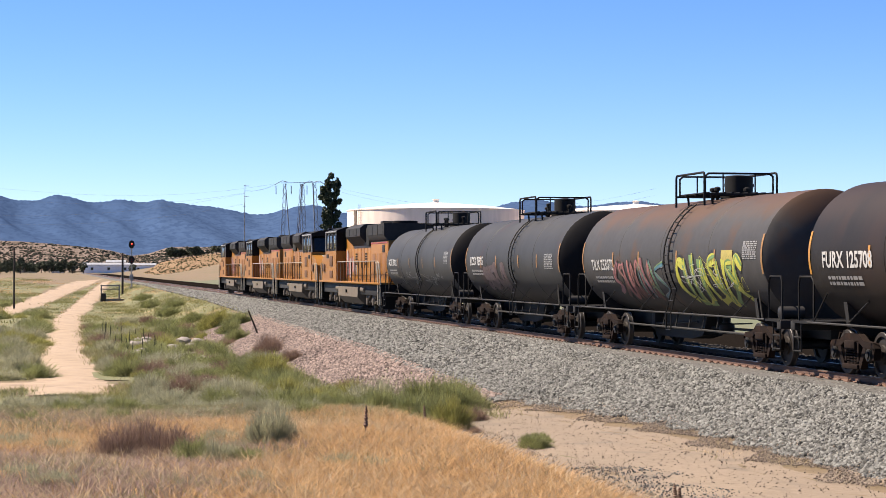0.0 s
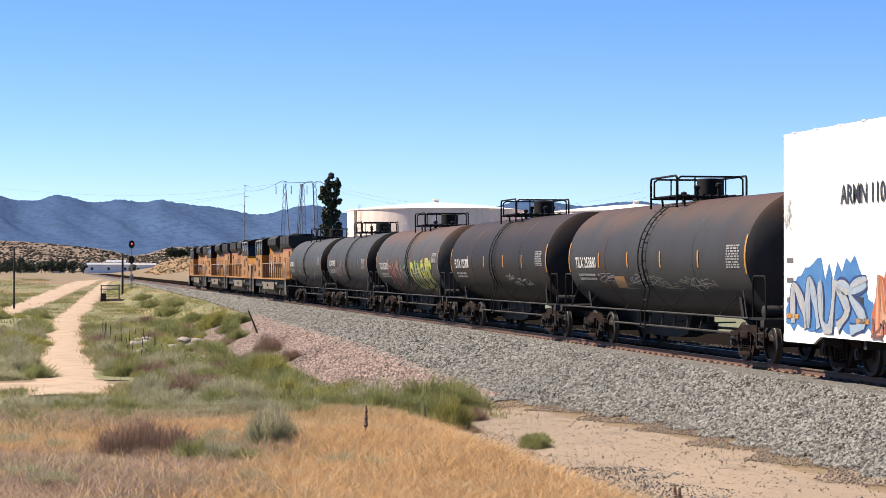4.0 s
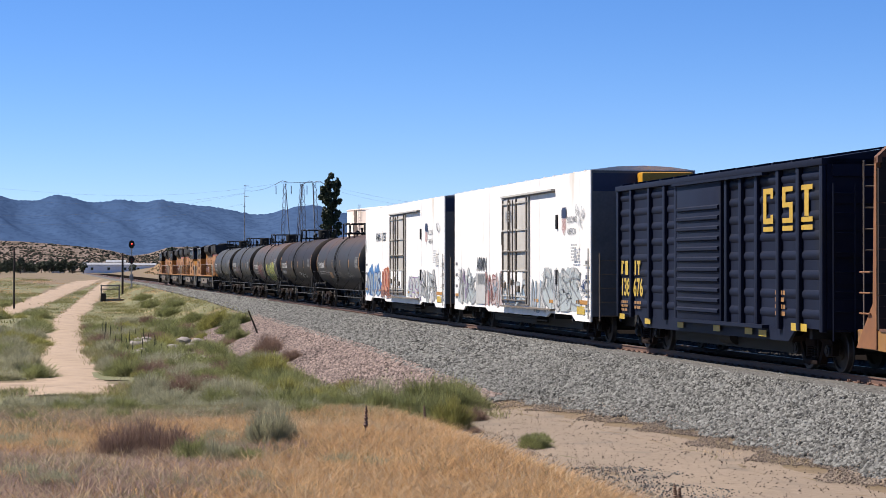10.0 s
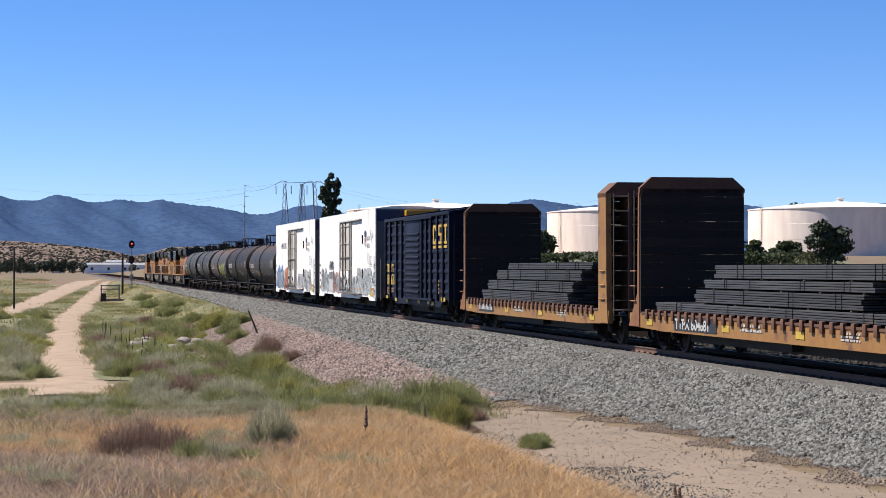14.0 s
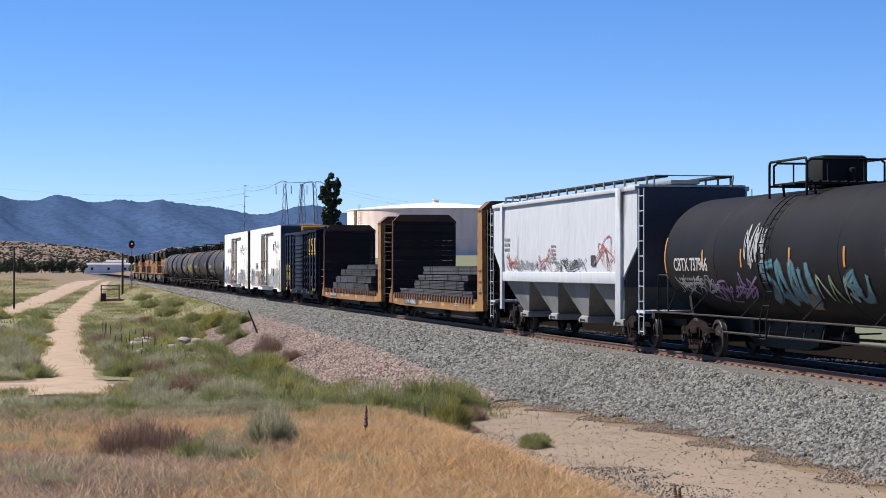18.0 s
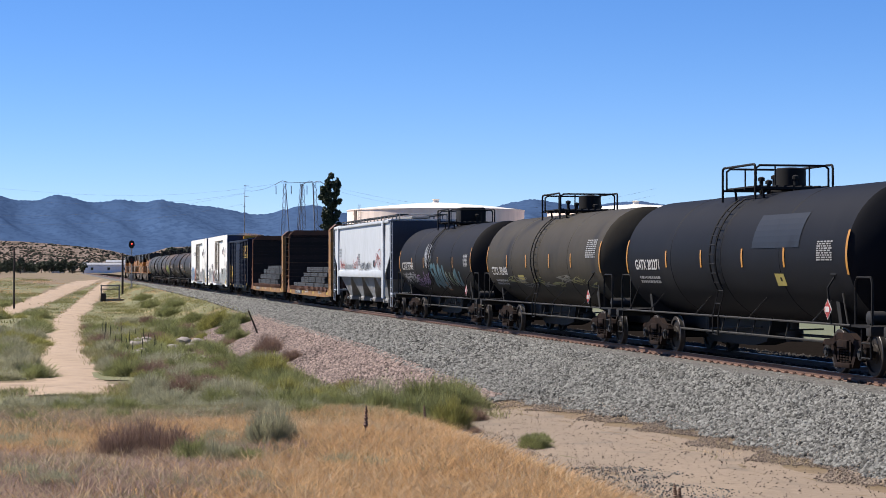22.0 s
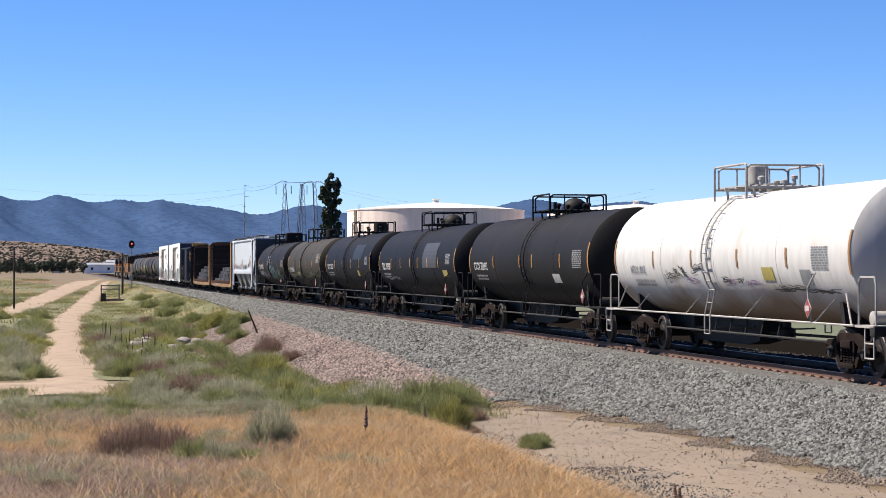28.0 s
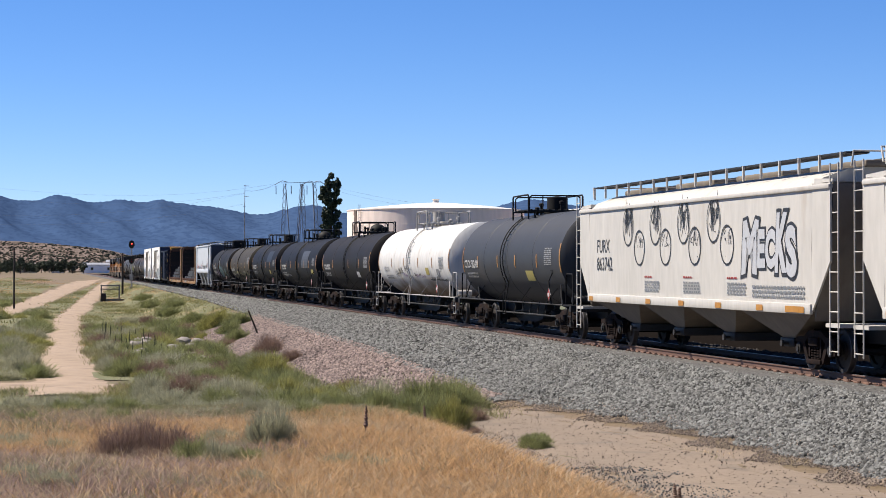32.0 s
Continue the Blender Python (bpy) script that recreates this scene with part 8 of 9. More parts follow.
# ---- along the line: signal, posts, culvert rail ----
sg = thing("railway_signal", "two-headed railway signal on a pale mast", "railway signal", "", pose(-4.82, 292.8, gz(-4.82, 292.8)))
bm = bmesh.new()
rod(bm, (0, 0, -0.3), (0, 0, 6.1), 0.07, 8)
part("mast", bm, [M["pale_steel"]], sg)
boxes("base", sg, M["concrete"], [(-0.3, 0.3, -0.3, 0.3, -0.5, 0.25)], "concrete footing", 0.03)
bm = bmesh.new()
for x in (-0.2, 0.2):
    rod(bm, (x, 0.35, 0), (x, 0.2, 5.8), 0.02, 5)
for z in np.arange(0.4, 5.8, 0.4):
    rod(bm, (-0.2, 0.32 - z * 0.02, z), (0.2, 0.32 - z * 0.02, z), 0.018, 5)
part("ladder", bm, [M["pale_steel"]], sg, "thin ladder behind the mast")
for z in (6.25, 4.05):
    bm = bmesh.new()
    lathe(bm, [(-0.03, 0.02), (-0.03, 0.42), (0.03, 0.42), (0.03, 0.02)], 24, 0, "y", (0, -0.12, 0))
    for v in bm.verts:
        v.co.z = v.co.z * 1.35 + z
    hd = part("signal_head", bm, [M["soot"]], sg, "oval black backing plate")
    for k in (-0.25, 0.1):
        bm = bmesh.new()
        rod(bm, (0, -0.15, z + k), (0, -0.45, z + k), 0.13, 10, 0, 0.14)
        part("hood", bm, [M["soot"]], hd)
        bm = bmesh.new()
        rod(bm, (0, -0.30, z + k), (0, -0.46, z + k), 0.09, 10)
        part("lens", bm, [M["lens_lit"] if z > 5 and k > 0 else M["lens"]], hd, "glowing red lens" if z > 5 and k > 0 else "dark red lens")
boxes("relay_box", sg, M["pale_steel"], [(-0.25, 0.25, 0.1, 0.45, 1.2, 2.0)], "", 0.02)


def post(x, y, h, r, label, lean=0.0, name="wooden_post"):
    p = thing(name, label, "post", "", pose(x, y, gz(x, y), 0, lean, 0))
    bm = bmesh.new()
    lathe(bm, [(-0.6, r), (h * 0.5, r * 0.97), (h - 0.04, r * 0.9), (h, r * 0.7)], 9, 0, "z")
    part("shaft", bm, [M["post_wood"]], p)
    bm = bmesh.new()
    lathe(bm, [(h * 0.93, r + 0.015), (h * 0.95, r + 0.015)], 9, 0, "z")
    part("band", bm, [M["rail"]], p, "rusty band")


post(-6.66, 277.6, 5.6, 0.15, "dark weathered wooden post by the track")
post(-19.97, 208.9, 6.2, 0.1, "slim dark pole standing in weeds")
post(-6.15, 106.3, 1.35, 0.045, "thin dark stake leaning in the gravel slope", -22, "leaning_stake")
cv = thing("culvert_guard", "dark timber post and pale rail beside a culvert", "guard rail", "", pose(-10.0, 247.6, gz(-10, 247.6), 0, 0, -8))
boxes("upright", cv, M["post_wood"], [(-0.35, 0.25, -0.2, 0.2, -0.4, 1.0)], "thick dark timber", 0.03)
boxes("upright", cv, M["concrete"], [(-0.35, -0.22, -0.1, 0.1, 1.0, 2.05), (1.75, 1.9, -0.1, 0.1, -0.2, 2.0)], "pale post", 0.02)
boxes("cross_rail", cv, M["concrete"], [(-0.4, 1.95, -0.08, 0.08, 1.85, 2.0), (-0.4, 1.95, -0.08, 0.08, 1.45, 1.58)], "pale cross rail", 0.02)
boxes("headwall", cv, M["concrete"], [(-0.5, 2.4, 0.2, 0.5, -0.6, 0.35)], "low concrete headwall", 0.03)

# ---- far buildings on the left ----
def shed(bearing, dist, w, h, z0, mat, label, depth=12, turn=0):
    x, y = at(bearing, dist)
    b = thing("low_building", label, "building", "low buildings by the crossing", pose(x, y, z0, 0, 0, -bearing + turn))
    bm = bmesh.new()
    box(bm, -w / 2, w / 2, -depth / 2, depth / 2, -1, h)
    part("wall", bm, [mat], b)
    bm = bmesh.new()
    prism(bm, [(-depth / 2 - 0.4, h), (0, h + 1.1), (depth / 2 + 0.4, h), (depth / 2 + 0.4, h + 0.15), (0, h + 1.25), (-depth / 2 - 0.4, h + 0.15)], "x", -w / 2 - 0.4, w / 2 + 0.4)
    part("roof", bm, [M["roof_pale"]], b, "pale metal roof")
    for k in range(max(2, int(w / 9))):
        xx = -w / 2 + (k + 0.5) * w / max(2, int(w / 9))
        bm = bmesh.new()
        box(bm, xx - 0.7, xx + 0.7, -depth / 2 - 0.06, -depth / 2, 0.7, h * 0.62)
        part("window", bm, [M["glass"]], b, "dark window")


M["wall_pale"] = surf("wall_pale", (0.8, 0.79, 0.78), (0.7, 0.69, 0.69), 4, 0.7, dusty=1.0)
M["roof_pale"] = surf("roof_pale", (0.46, 0.48, 0.52), (0.38, 0.4, 0.44), 4, 0.6)
M["wall_tan"] = surf("wall_tan", (0.45, 0.38, 0.3), (0.38, 0.32, 0.25), 4, 0.7)
for args in ((1.78, 1150, 27, 3.6, 0.4, M["wall_pale"], "long low white building by the line"), (1.98, 1200, 11, 5.2, 0.4, M["wall_pale"], "higher white shed behind the long building"), (2.75, 1180, 13, 3.4, 0.4, M["wall_pale"], "low white shed by the line"),
             (0.4, 960, 6, 2.6, 0.2, M["wall_pale"], "small white house among trees"), (-0.45, 1020, 8, 3.0, 0.4, M["wall_tan"], "small tan house among trees")):
    shed(*args)
far_rng = random.Random(8)
far_rows = [(-1.25 + 0.13 * k + far_rng.uniform(-0.04, 0.04), 900 + far_rng.uniform(-10, 60), far_rng.uniform(4.5, 8), far_rng.uniform(4.6, 7.4), 0.0) for k in range(17)]
far_rows += [(1.1, 1000, 5, 4.4, 0.2), (2.45, 1130, 5, 4, 0.3)] + [(3.48 + 0.12 * k, 866 + far_rng.uniform(-4, 4), far_rng.uniform(3.2, 5), far_rng.uniform(3.4, 4.8), 6.6 + 0.1 * k) for k in range(8)] + [(4.75, 872, 7, 3.4, 8.4), (5.05, 872, 8, 4.0, 8.8)]
for i, (b, d, w, h, z0) in enumerate(far_rows):
    x, y = at(b, d)
    s = thing("far_tree", "dark rounded tree far off", "tree", "far trees", pose(x, y, z0))
    leaf_cloud("crown", round_blobs(i + 90, w, h, 14), 700, 0.5, M["leaf_dark"], s, "", i + 90)
    bm = bmesh.new()
    rod(bm, (0, 0, -0.5), (0, 0, h * 0.5), 0.2, 6, 0, 0.1)
    part("trunk", bm, [M["bark"]], s)


# ---- stones of the ballast ----
def stones(name, xy, size, material, label, seed, lift=0.0):
    """Crushed stone: angular lumps, joined."""
    rng = np.random.default_rng(seed)
    n = len(xy)
    base = np.array([(-1, -1, -0.8), (1, -0.8, -0.9), (0.9, 1, -0.7), (-1, 0.8, -1), (-0.7, -0.9, 0.8), (0.8, -0.6, 1), (0.7, 0.8, 0.7), (-0.9, 0.6, 0.9)]) * 0.5
    faces = np.array([(0, 3, 2, 1), (4, 5, 6, 7), (0, 1, 5, 4), (1, 2, 6, 5), (2, 3, 7, 6), (3, 0, 4, 7)])
    q = rng.normal(size=(n, 4))
    q /= np.linalg.norm(q, axis=1)[:, None]
    w, x, y, z = q.T
    Rm = np.stack([1 - 2 * (y * y + z * z), 2 * (x * y - z * w), 2 * (x * z + y * w), 2 * (x * y + z * w), 1 - 2 * (x * x + z * z), 2 * (y * z - x * w),
                   2 * (x * z - y * w), 2 * (y * z + x * w), 1 - 2 * (x * x + y * y)], 1).reshape(n, 3, 3)
    sc = size * rng.uniform(0.55, 1.35, (n, 1, 1)) * rng.uniform(0.7, 1.2, (n, 1, 3))
    P = base[None] * (1 + 0.25 * rng.normal(size=(n, 8, 3))) * sc
    P = np.einsum("nij,nkj->nki", Rm, P)
    c = np.stack([xy[:, 0], xy[:, 1], ground_z(xy[:, 0], xy[:, 1]) + lift + rng.uniform(0, 0.02, n)], 1)
    V = (P + c[:, None]).reshape(-1, 3)
    F = (faces[None] + (np.arange(n) * 8)[:, None, None]).reshape(-1, 4)
    return tagged(raw(name, V, F, material), label, "gravel", kind="stuff")


def scatter_slope(n, y0, y1, inner, outer, seed, power=1.0):
    rng = np.random.default_rng(seed)
    y = y0 + (y1 - y0) * rng.uniform(0, 1, n) ** power
    f = rng.uniform(0, 1, n)
    d = inner(y) + (outer(y) - inner(y)) * f
    return np.stack([np.interp(y, LX_Y, LX_X) - d, y], 1)


one = np.vectorize(lambda y: 0.95)
stones("ballast_stones", scatter_slope(78000, 25, 60, one, lambda y: toe(y) + 0.15 * np.sin(y * 3.1), 1), 0.06, M["stone"], "grey crushed-stone ballast lumps", 2, 0.02)
stones("ballast_stones_far", scatter_slope(52000, 59, 150, one, lambda y: toe(y), 3, 1.3), 0.08, M["stone"], "grey crushed-stone ballast lumps", 4, 0.02)
stones("ballast_stones_distant", scatter_slope(26000, 148, 340, one, lambda y: toe(y), 23, 1.4), 0.14, M["stone"], "grey crushed-stone ballast lumps", 24, 0.02)
# these lumps are coloured near black to hold the train's shade too
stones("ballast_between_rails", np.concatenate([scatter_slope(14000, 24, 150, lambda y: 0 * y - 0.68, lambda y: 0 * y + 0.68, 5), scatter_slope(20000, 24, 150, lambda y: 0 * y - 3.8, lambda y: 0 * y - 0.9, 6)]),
       0.08, M["shade_stone"], "ballast lumps by the rails, darkened for the train's shade", 5, 0.05)
stones("slope_stones", scatter_slope(46000, 51.5, 124, lambda y: toe(y) - 0.3, lambda y: np.maximum(foot(y), toe(y)) + 0.2, 7), 0.068, M["pink_stone"], "pinkish broken stones on the slope", 8, 0.03)
stones("toe_stones", np.concatenate([scatter_slope(9500, 24, 53, lambda y: toe(y) - 0.5, lambda y: toe(y) + 0.7 + 0.4 * np.sin(y * 1.9), 9), scatter_slope(900, 24, 50, lambda y: toe(y) + 0.5, lambda y: 0 * y + 9.6, 10)]),
       0.024, M["road_stone"], "loose pinkish stones along the road's edge", 11, 0.03)


stones("gravel_spill", scatter_slope(2000, 24, 33, lambda y: 7.2 + 0.35 * np.sin(y * 2.3), lambda y: 9.0 + 0.4 * np.sin(y * 1.3), 17), 0.021, M["stone"], "grey gravel spilled at the road's edge", 18, 0.03)
stones("road_gravel", np.concatenate([scatter_slope(2600, 24, 50, lambda y: 0 * y + 4.6, lambda y: 0 * y + 9.9, 12), scatter_slope(2600, 24, 50, lambda y: 8.0 + 0.4 * np.sin(y * 1.1), lambda y: 9.2 + 0.5 * np.sin(y * 1.7), 13)]), 0.015, M["road_stone"], "fine grey gravel strewn on the road", 14, 0.04)


# ---- grass ----
def blades(name, xy, h, w, material, label, seed, lean=0.5, lift=0.0, heads=0.0):
    """Grass: thin blades, bent once."""
    rng = np.random.default_rng(seed)
    n = len(xy)
    c = np.stack([xy[:, 0], xy[:, 1], ground_z(xy[:, 0], xy[:, 1]) + lift - 0.02], 1)
    a = rng.uniform(0, 2 * np.pi, n)
    side = np.stack([np.cos(a), np.sin(a), 0 * a], 1)
    b = rng.uniform(0, 2 * np.pi, n)
    tilt = rng.uniform(0.1, 1, n) * lean
    d = np.stack([np.cos(b) * tilt, np.sin(b) * tilt, np.ones(n)], 1)
    hh = h * rng.uniform(0.45, 1.25, n)[:, None]
    ww = w * rng.uniform(0.6, 1.4, n)[:, None]
    mid = c + d * hh * 0.55
    tip = c + d * hh * [[1.35, 1.35, 0.95]] + np.stack([np.cos(b), np.sin(b), -0.25 + 0 * b], 1) * hh * 0.22 * rng.uniform(0, 1, (n, 1))
    V = np.stack([c - side * ww, c + side * ww, mid + side * ww * 0.8, mid - side * ww * 0.8, tip], 1).reshape(-1, 3)
    k = np.arange(n)[:, None] * 5
    F = np.concatenate([np.concatenate([k, k + 1, k + 2, k + 3], 1), np.concatenate([k + 3, k + 2, k + 4, k + 4], 1)])
    me = bpy.data.meshes.new(name)
    quads = F[:n]
    tris = F[n:, :3]
    me.vertices.add(len(V))
    me.vertices.foreach_set("co", V.astype(np.float32).ravel())
    me.loops.add(n * 7)
    me.loops.foreach_set("vertex_index", np.concatenate([quads.ravel(), tris.ravel()]).astype(np.int32))
    me.polygons.add(2 * n)
    me.polygons.foreach_set("loop_start", np.concatenate([np.arange(n) * 4, 4 * n + np.arange(n) * 3]).astype(np.int32))
    me.polygons.foreach_set("loop_total", np.concatenate([np.full(n, 4), np.full(n, 3)]).astype(np.int32))
    me.update(calc_edges=True)
    me.materials.append(material)
    return tagged(piece(name, me), label, "grass", kind="stuff")


def patchy(n, x0, x1, y0, y1, seed, mask, clump=0.0):
    """Points spread over a rectangle, kept where mask(x, y) beats chance; clump gathers them in tufts."""
    rng = np.random.default_rng(seed)
    x, y = rng.uniform(x0, x1, n), rng.uniform(y0, y1, n)
    keep = rng.uniform(0, 1, n) < mask(x, y)
    x, y = x[keep], y[keep]
    if clump:
        m = max(1, len(x) // 9)
        cx, cy = x[:m], y[:m]
        k = rng.integers(0, m, len(x))
        s = rng.normal(size=(2, len(x))) * clump
        x, y = cx[k] + s[0], cy[k] + s[1]
    return np.stack([x, y], 1)


M["straw"] = surf("straw", (0.97, 0.625, 0.315), (0.8, 0.47, 0.21), 1.2, 0.8, islands=0.5, fine=2, thin=0.45)
M["straw_pale"] = surf("straw_pale", (0.84, 0.66, 0.43), (0.72, 0.54, 0.34), 1.4, 0.8, islands=0.4, fine=2, thin=0.45)
M["weed_mauve"] = surf("weed_mauve", (0.68, 0.49, 0.41), (0.5, 0.35, 0.285), 0.8, 0.85, islands=0.5, fine=2, thin=0.35)
M["weed_green"] = surf("weed_green", (0.4, 0.385, 0.15), (0.29, 0.295, 0.11), 1.5, 0.8, islands=0.5, fine=2, thin=0.4)
M["weed_sage"] = surf("weed_sage", (0.43, 0.4, 0.22), (0.33, 0.325, 0.17), 1.3, 0.8, islands=0.45, fine=2, thin=0.4)


def bank(x, y):
    """1 on the bank before the camera."""
    return ease(-9.2, -10.3, x + 0.35 * waves(x, y, 1.3)) * (1 - ease(37.5, 44, y + 3.5 * waves(x, y, 2.1, 3)))


n1 = lambda x, y: 0.5 + 0.5 * waves(x, y, 2.3, 1)
n3 = lambda x, y: 0.5 + 0.5 * waves(x, y, 1.15, 7)
n2 = lambda x, y: 0.5 + 0.5 * waves(x, y, 1.5, 4)
n4 = lambda x, y: 0.5 + 0.5 * waves(x, y, 0.55, 2)


def lush(x, y):
    """Where the gold grass stands thick: the right of the bank, and a belt along its far brow."""
    b = np.degrees(np.arctan2(x + 17.13, y))
    w = 1.4 * waves(x, y, 1.9, 5)
    return np.clip(ease(5.2, 8.0, b + w) + 0.8 * ease(31, 35, y + w) * (1 - ease(37, 40, y + 2 * waves(x, y, 1.7, 8))) + 0.5 * ease(3.2, 5.2, b + w) * (1 - ease(27.5, 29, y)), 0, 1)


on_bank = (-18.6, -9.0, 20, 47)
blades("golden_grass", patchy(190000, *on_bank, 21, lambda x, y: bank(x, y) * np.clip((0.045 + 0.85 * lush(x, y)) * (1.35 - 1.7 * np.clip(n3(x, y) - 0.3, 0, 1)), 0, 1), 0.13), 0.27, 0.006, M["straw"], "tall dry golden grass", 22, 1.15)
blades("pale_grass", patchy(130000, *on_bank, 23, lambda x, y: bank(x, y) * np.clip(0.05 + 0.28 * np.clip((n2(x, y) - 0.35) * 2, 0, 1) + 0.2 * lush(x, y), 0, 1), 0.16), 0.3, 0.005, M["straw_pale"], "pale bleached dry grass", 24, 1.3)
blades("mauve_weeds", patchy(280000, *on_bank, 25, lambda x, y: bank(x, y) * np.clip((n2(x, y) - 0.12) * 2.4, 0, 1) * np.clip(1.05 - 0.9 * lush(x, y), 0, 1), 0.16), 0.2, 0.0065, M["weed_mauve"], "brownish dry weeds", 26, 1.0)
blades("sage_weeds", patchy(300000, -18.8, -9.4, 20, 58, 27, lambda x, y: np.clip(bank(x, y) + ease(36, 40, y), 0, 1) * np.clip((n3(x, y) - 0.42 + 0.3 * ease(36, 42, y)) * 4, 0, 1) * np.clip(0.06 + 0.36 * (1 - lush(x, y)) + 0.6 * ease(34, 40, y), 0, 1), 0.16), 0.22, 0.0065, M["weed_sage"], "grey-green low weeds", 28, 0.9)


def hollow(x, y):
    """Where weeds grow below the bank: off the roads and the gravel."""
    d = np.interp(y, LX_Y, LX_X) - x
    r2 = np.interp(y, [60, 75, 83, 94, 121, 144, 182, 208, 262, 319, 380, 430], [-16.4, -16.2, -16.16, -16.14, -15.96, -15.75, -14.9, -13.58, -11.4, -9.12, -6.57, -4.2])
    wob = 0.22 * waves(x, y * 0.4, 1.1, 6)
    off2 = (y < 66) | (np.abs(x - r2) > np.interp(y, [60, 80, 330], [1.5, 1.15, 1.45]) + wob)
    r4 = np.interp(y, [165, 186, 208, 263, 335, 431, 500], [-25, -21.86, -19.68, -17.21, -14.11, -9.79, -6.2])
    off4 = (y < 160) | (np.abs(x - r4) > 1.9 + 1.6 * ease(200, 450, y) + wob)
    off3 = ~((y > 69.5 + 1.2 * waves(x, y, 2.0, 9)) & (y < 77.5 + 0.8 * wob) & (x < -14.0 + 0.5 * waves(x, y, 1.2, 3)))
    bare = np.maximum(foot(y), np.where(y > 118, toe(y) + 0.15, 0))
    return (off2 & off4 & off3 & (d > np.where(y < 125, np.maximum(bare, 7.0), bare))).astype(float)


tuft = lambda f, lo, k: np.clip((f - lo) * k, 0, 1)
M["weed_cover"] = surf("weed_cover", (0.25, 0.24, 0.11), (0.17, 0.18, 0.078), 3.2, 0.95, bump=1.0, fine=5, spot=(0.5, 0.3, 0.13), spot_size=3.4, spot_level=0.58)


def cover(name, xs_, ys_, label):
    """A low mat of weeds over the ground, left open where tracks and gravel lie bare."""
    X, Y_ = np.meshgrid(xs_, ys_)
    x, y = X.ravel(), Y_.ravel()
    z = ground_z(x, y) + 0.014 + 0.02 * (0.5 + 0.5 * waves(x, y, 0.9, 2))
    nx = len(xs_)
    k = (np.arange(len(ys_) - 1)[:, None] * nx + np.arange(nx - 1)[None]).ravel()
    F = np.stack([k, k + 1, k + nx + 1, k + nx], 1)
    F = F[hollow(x[F].mean(1), y[F].mean(1)) > 0.5]
    return tagged(raw(name, np.stack([x, y, z], 1), F, M["weed_cover"], None, "", True), label, "weeds", kind="structure")


cover("ground_cover", np.arange(-23, -2.6, 0.3), np.array(stretch(44, 420, 0.5, 1.012, 4)), "low mat of green and rusty weeds")
cover("meadow_cover", -23 - np.array(stretch(0, 80, 0.8, 1.03, 4))[::-1], np.array(stretch(75, 620, 1.5, 1.012, 6)), "low mat of meadow weeds")
blades("green_weeds", patchy(300000, -21, -6, 44, 130, 31, lambda x, y: hollow(x, y) * tuft(n1(x * 0.8, y * 0.3), 0.38, 4) * (0.3 + 0.7 * (n3(x, y * 0.4) > 0.45)), 0.2), 0.27, 0.0095, M["weed_green"], "green weeds in the hollow", 32, 0.9)
blades("hollow_sage", patchy(150000, -21, -6, 44, 135, 33, lambda x, y: hollow(x, y) * tuft(n2(x * 0.8, y * 0.35), 0.48, 5), 0.22), 0.25, 0.01, M["weed_sage"], "grey-green weeds in the hollow", 34, 0.9)
blades("hollow_straw", patchy(80000, -21, -6, 46, 140, 35, lambda x, y: hollow(x, y) * tuft(n1(x * 0.8 + 9, y * 0.3), 0.6, 6), 0.25), 0.17, 0.009, M["straw"], "dry orange grass in the hollow", 36, 0.9)
blades("hollow_mauve", patchy(70000, -21, -6, 46, 140, 45, lambda x, y: hollow(x, y) * tuft(n3(x * 0.5 + 4, y * 0.25), 0.55, 4), 0.25), 0.17, 0.009, M["weed_mauve"], "brownish dry weeds in the hollow", 46, 0.9)
blades("far_weeds", patchy(150000, -30, -3.2, 125, 330, 37, lambda x, y: hollow(x, y) * tuft(n1(x * 0.35, y * 0.1), 0.3, 2.5), 0.35), 0.22, 0.016, M["weed_green"], "green weeds along the line", 38, 0.9)
blades("far_straw", patchy(90000, -34, -2.8, 130, 520, 39, lambda x, y: hollow(x, y) * tuft(1 - n1(x * 0.3, y * 0.1), 0.5, 2.2) * (0.3 + 0.7 * ease(190, 260, y)), 0.45), 0.2, 0.02, M["straw"], "dry grass along the line", 40, 0.8)
blades("far_sage", patchy(60000, -32, -3.0, 125, 420, 47, lambda x, y: hollow(x, y) * tuft(n2(x * 0.3, y * 0.12), 0.55, 3), 0.45), 0.24, 0.02, M["weed_sage"], "grey-green weeds along the line", 48, 0.8)
blades("meadow_weeds", patchy(90000, -80, -16, 150, 620, 51, lambda x, y: hollow(x, y) * tuft(n1(x * 0.25, y * 0.06), 0.36, 2.5), 0.7), 0.26, 0.035, M["weed_green"], "green weeds of the open meadow", 52, 0.8)
blades("meadow_straw", patchy(50000, -80, -16, 130, 620, 53, lambda x, y: hollow(x, y) * tuft(n2(x * 0.2 + 5, y * 0.05), 0.6, 4), 0.7), 0.22, 0.035, M["straw"], "dry gold grass of the open meadow", 54, 0.8)
blades("road_tufts", patchy(9000, -9.6, -4.4, 24, 52, 41, lambda x, y: np.clip((n2(x, y) - 0.58) * 2.5, 0, 1) * np.clip(1.2 * np.abs(x + 6.8) / 2.4 - 0.25, 0.1, 1), 0.16), 0.11, 0.005, M["straw_pale"], "short dry tufts on the service road", 42, 0.9)


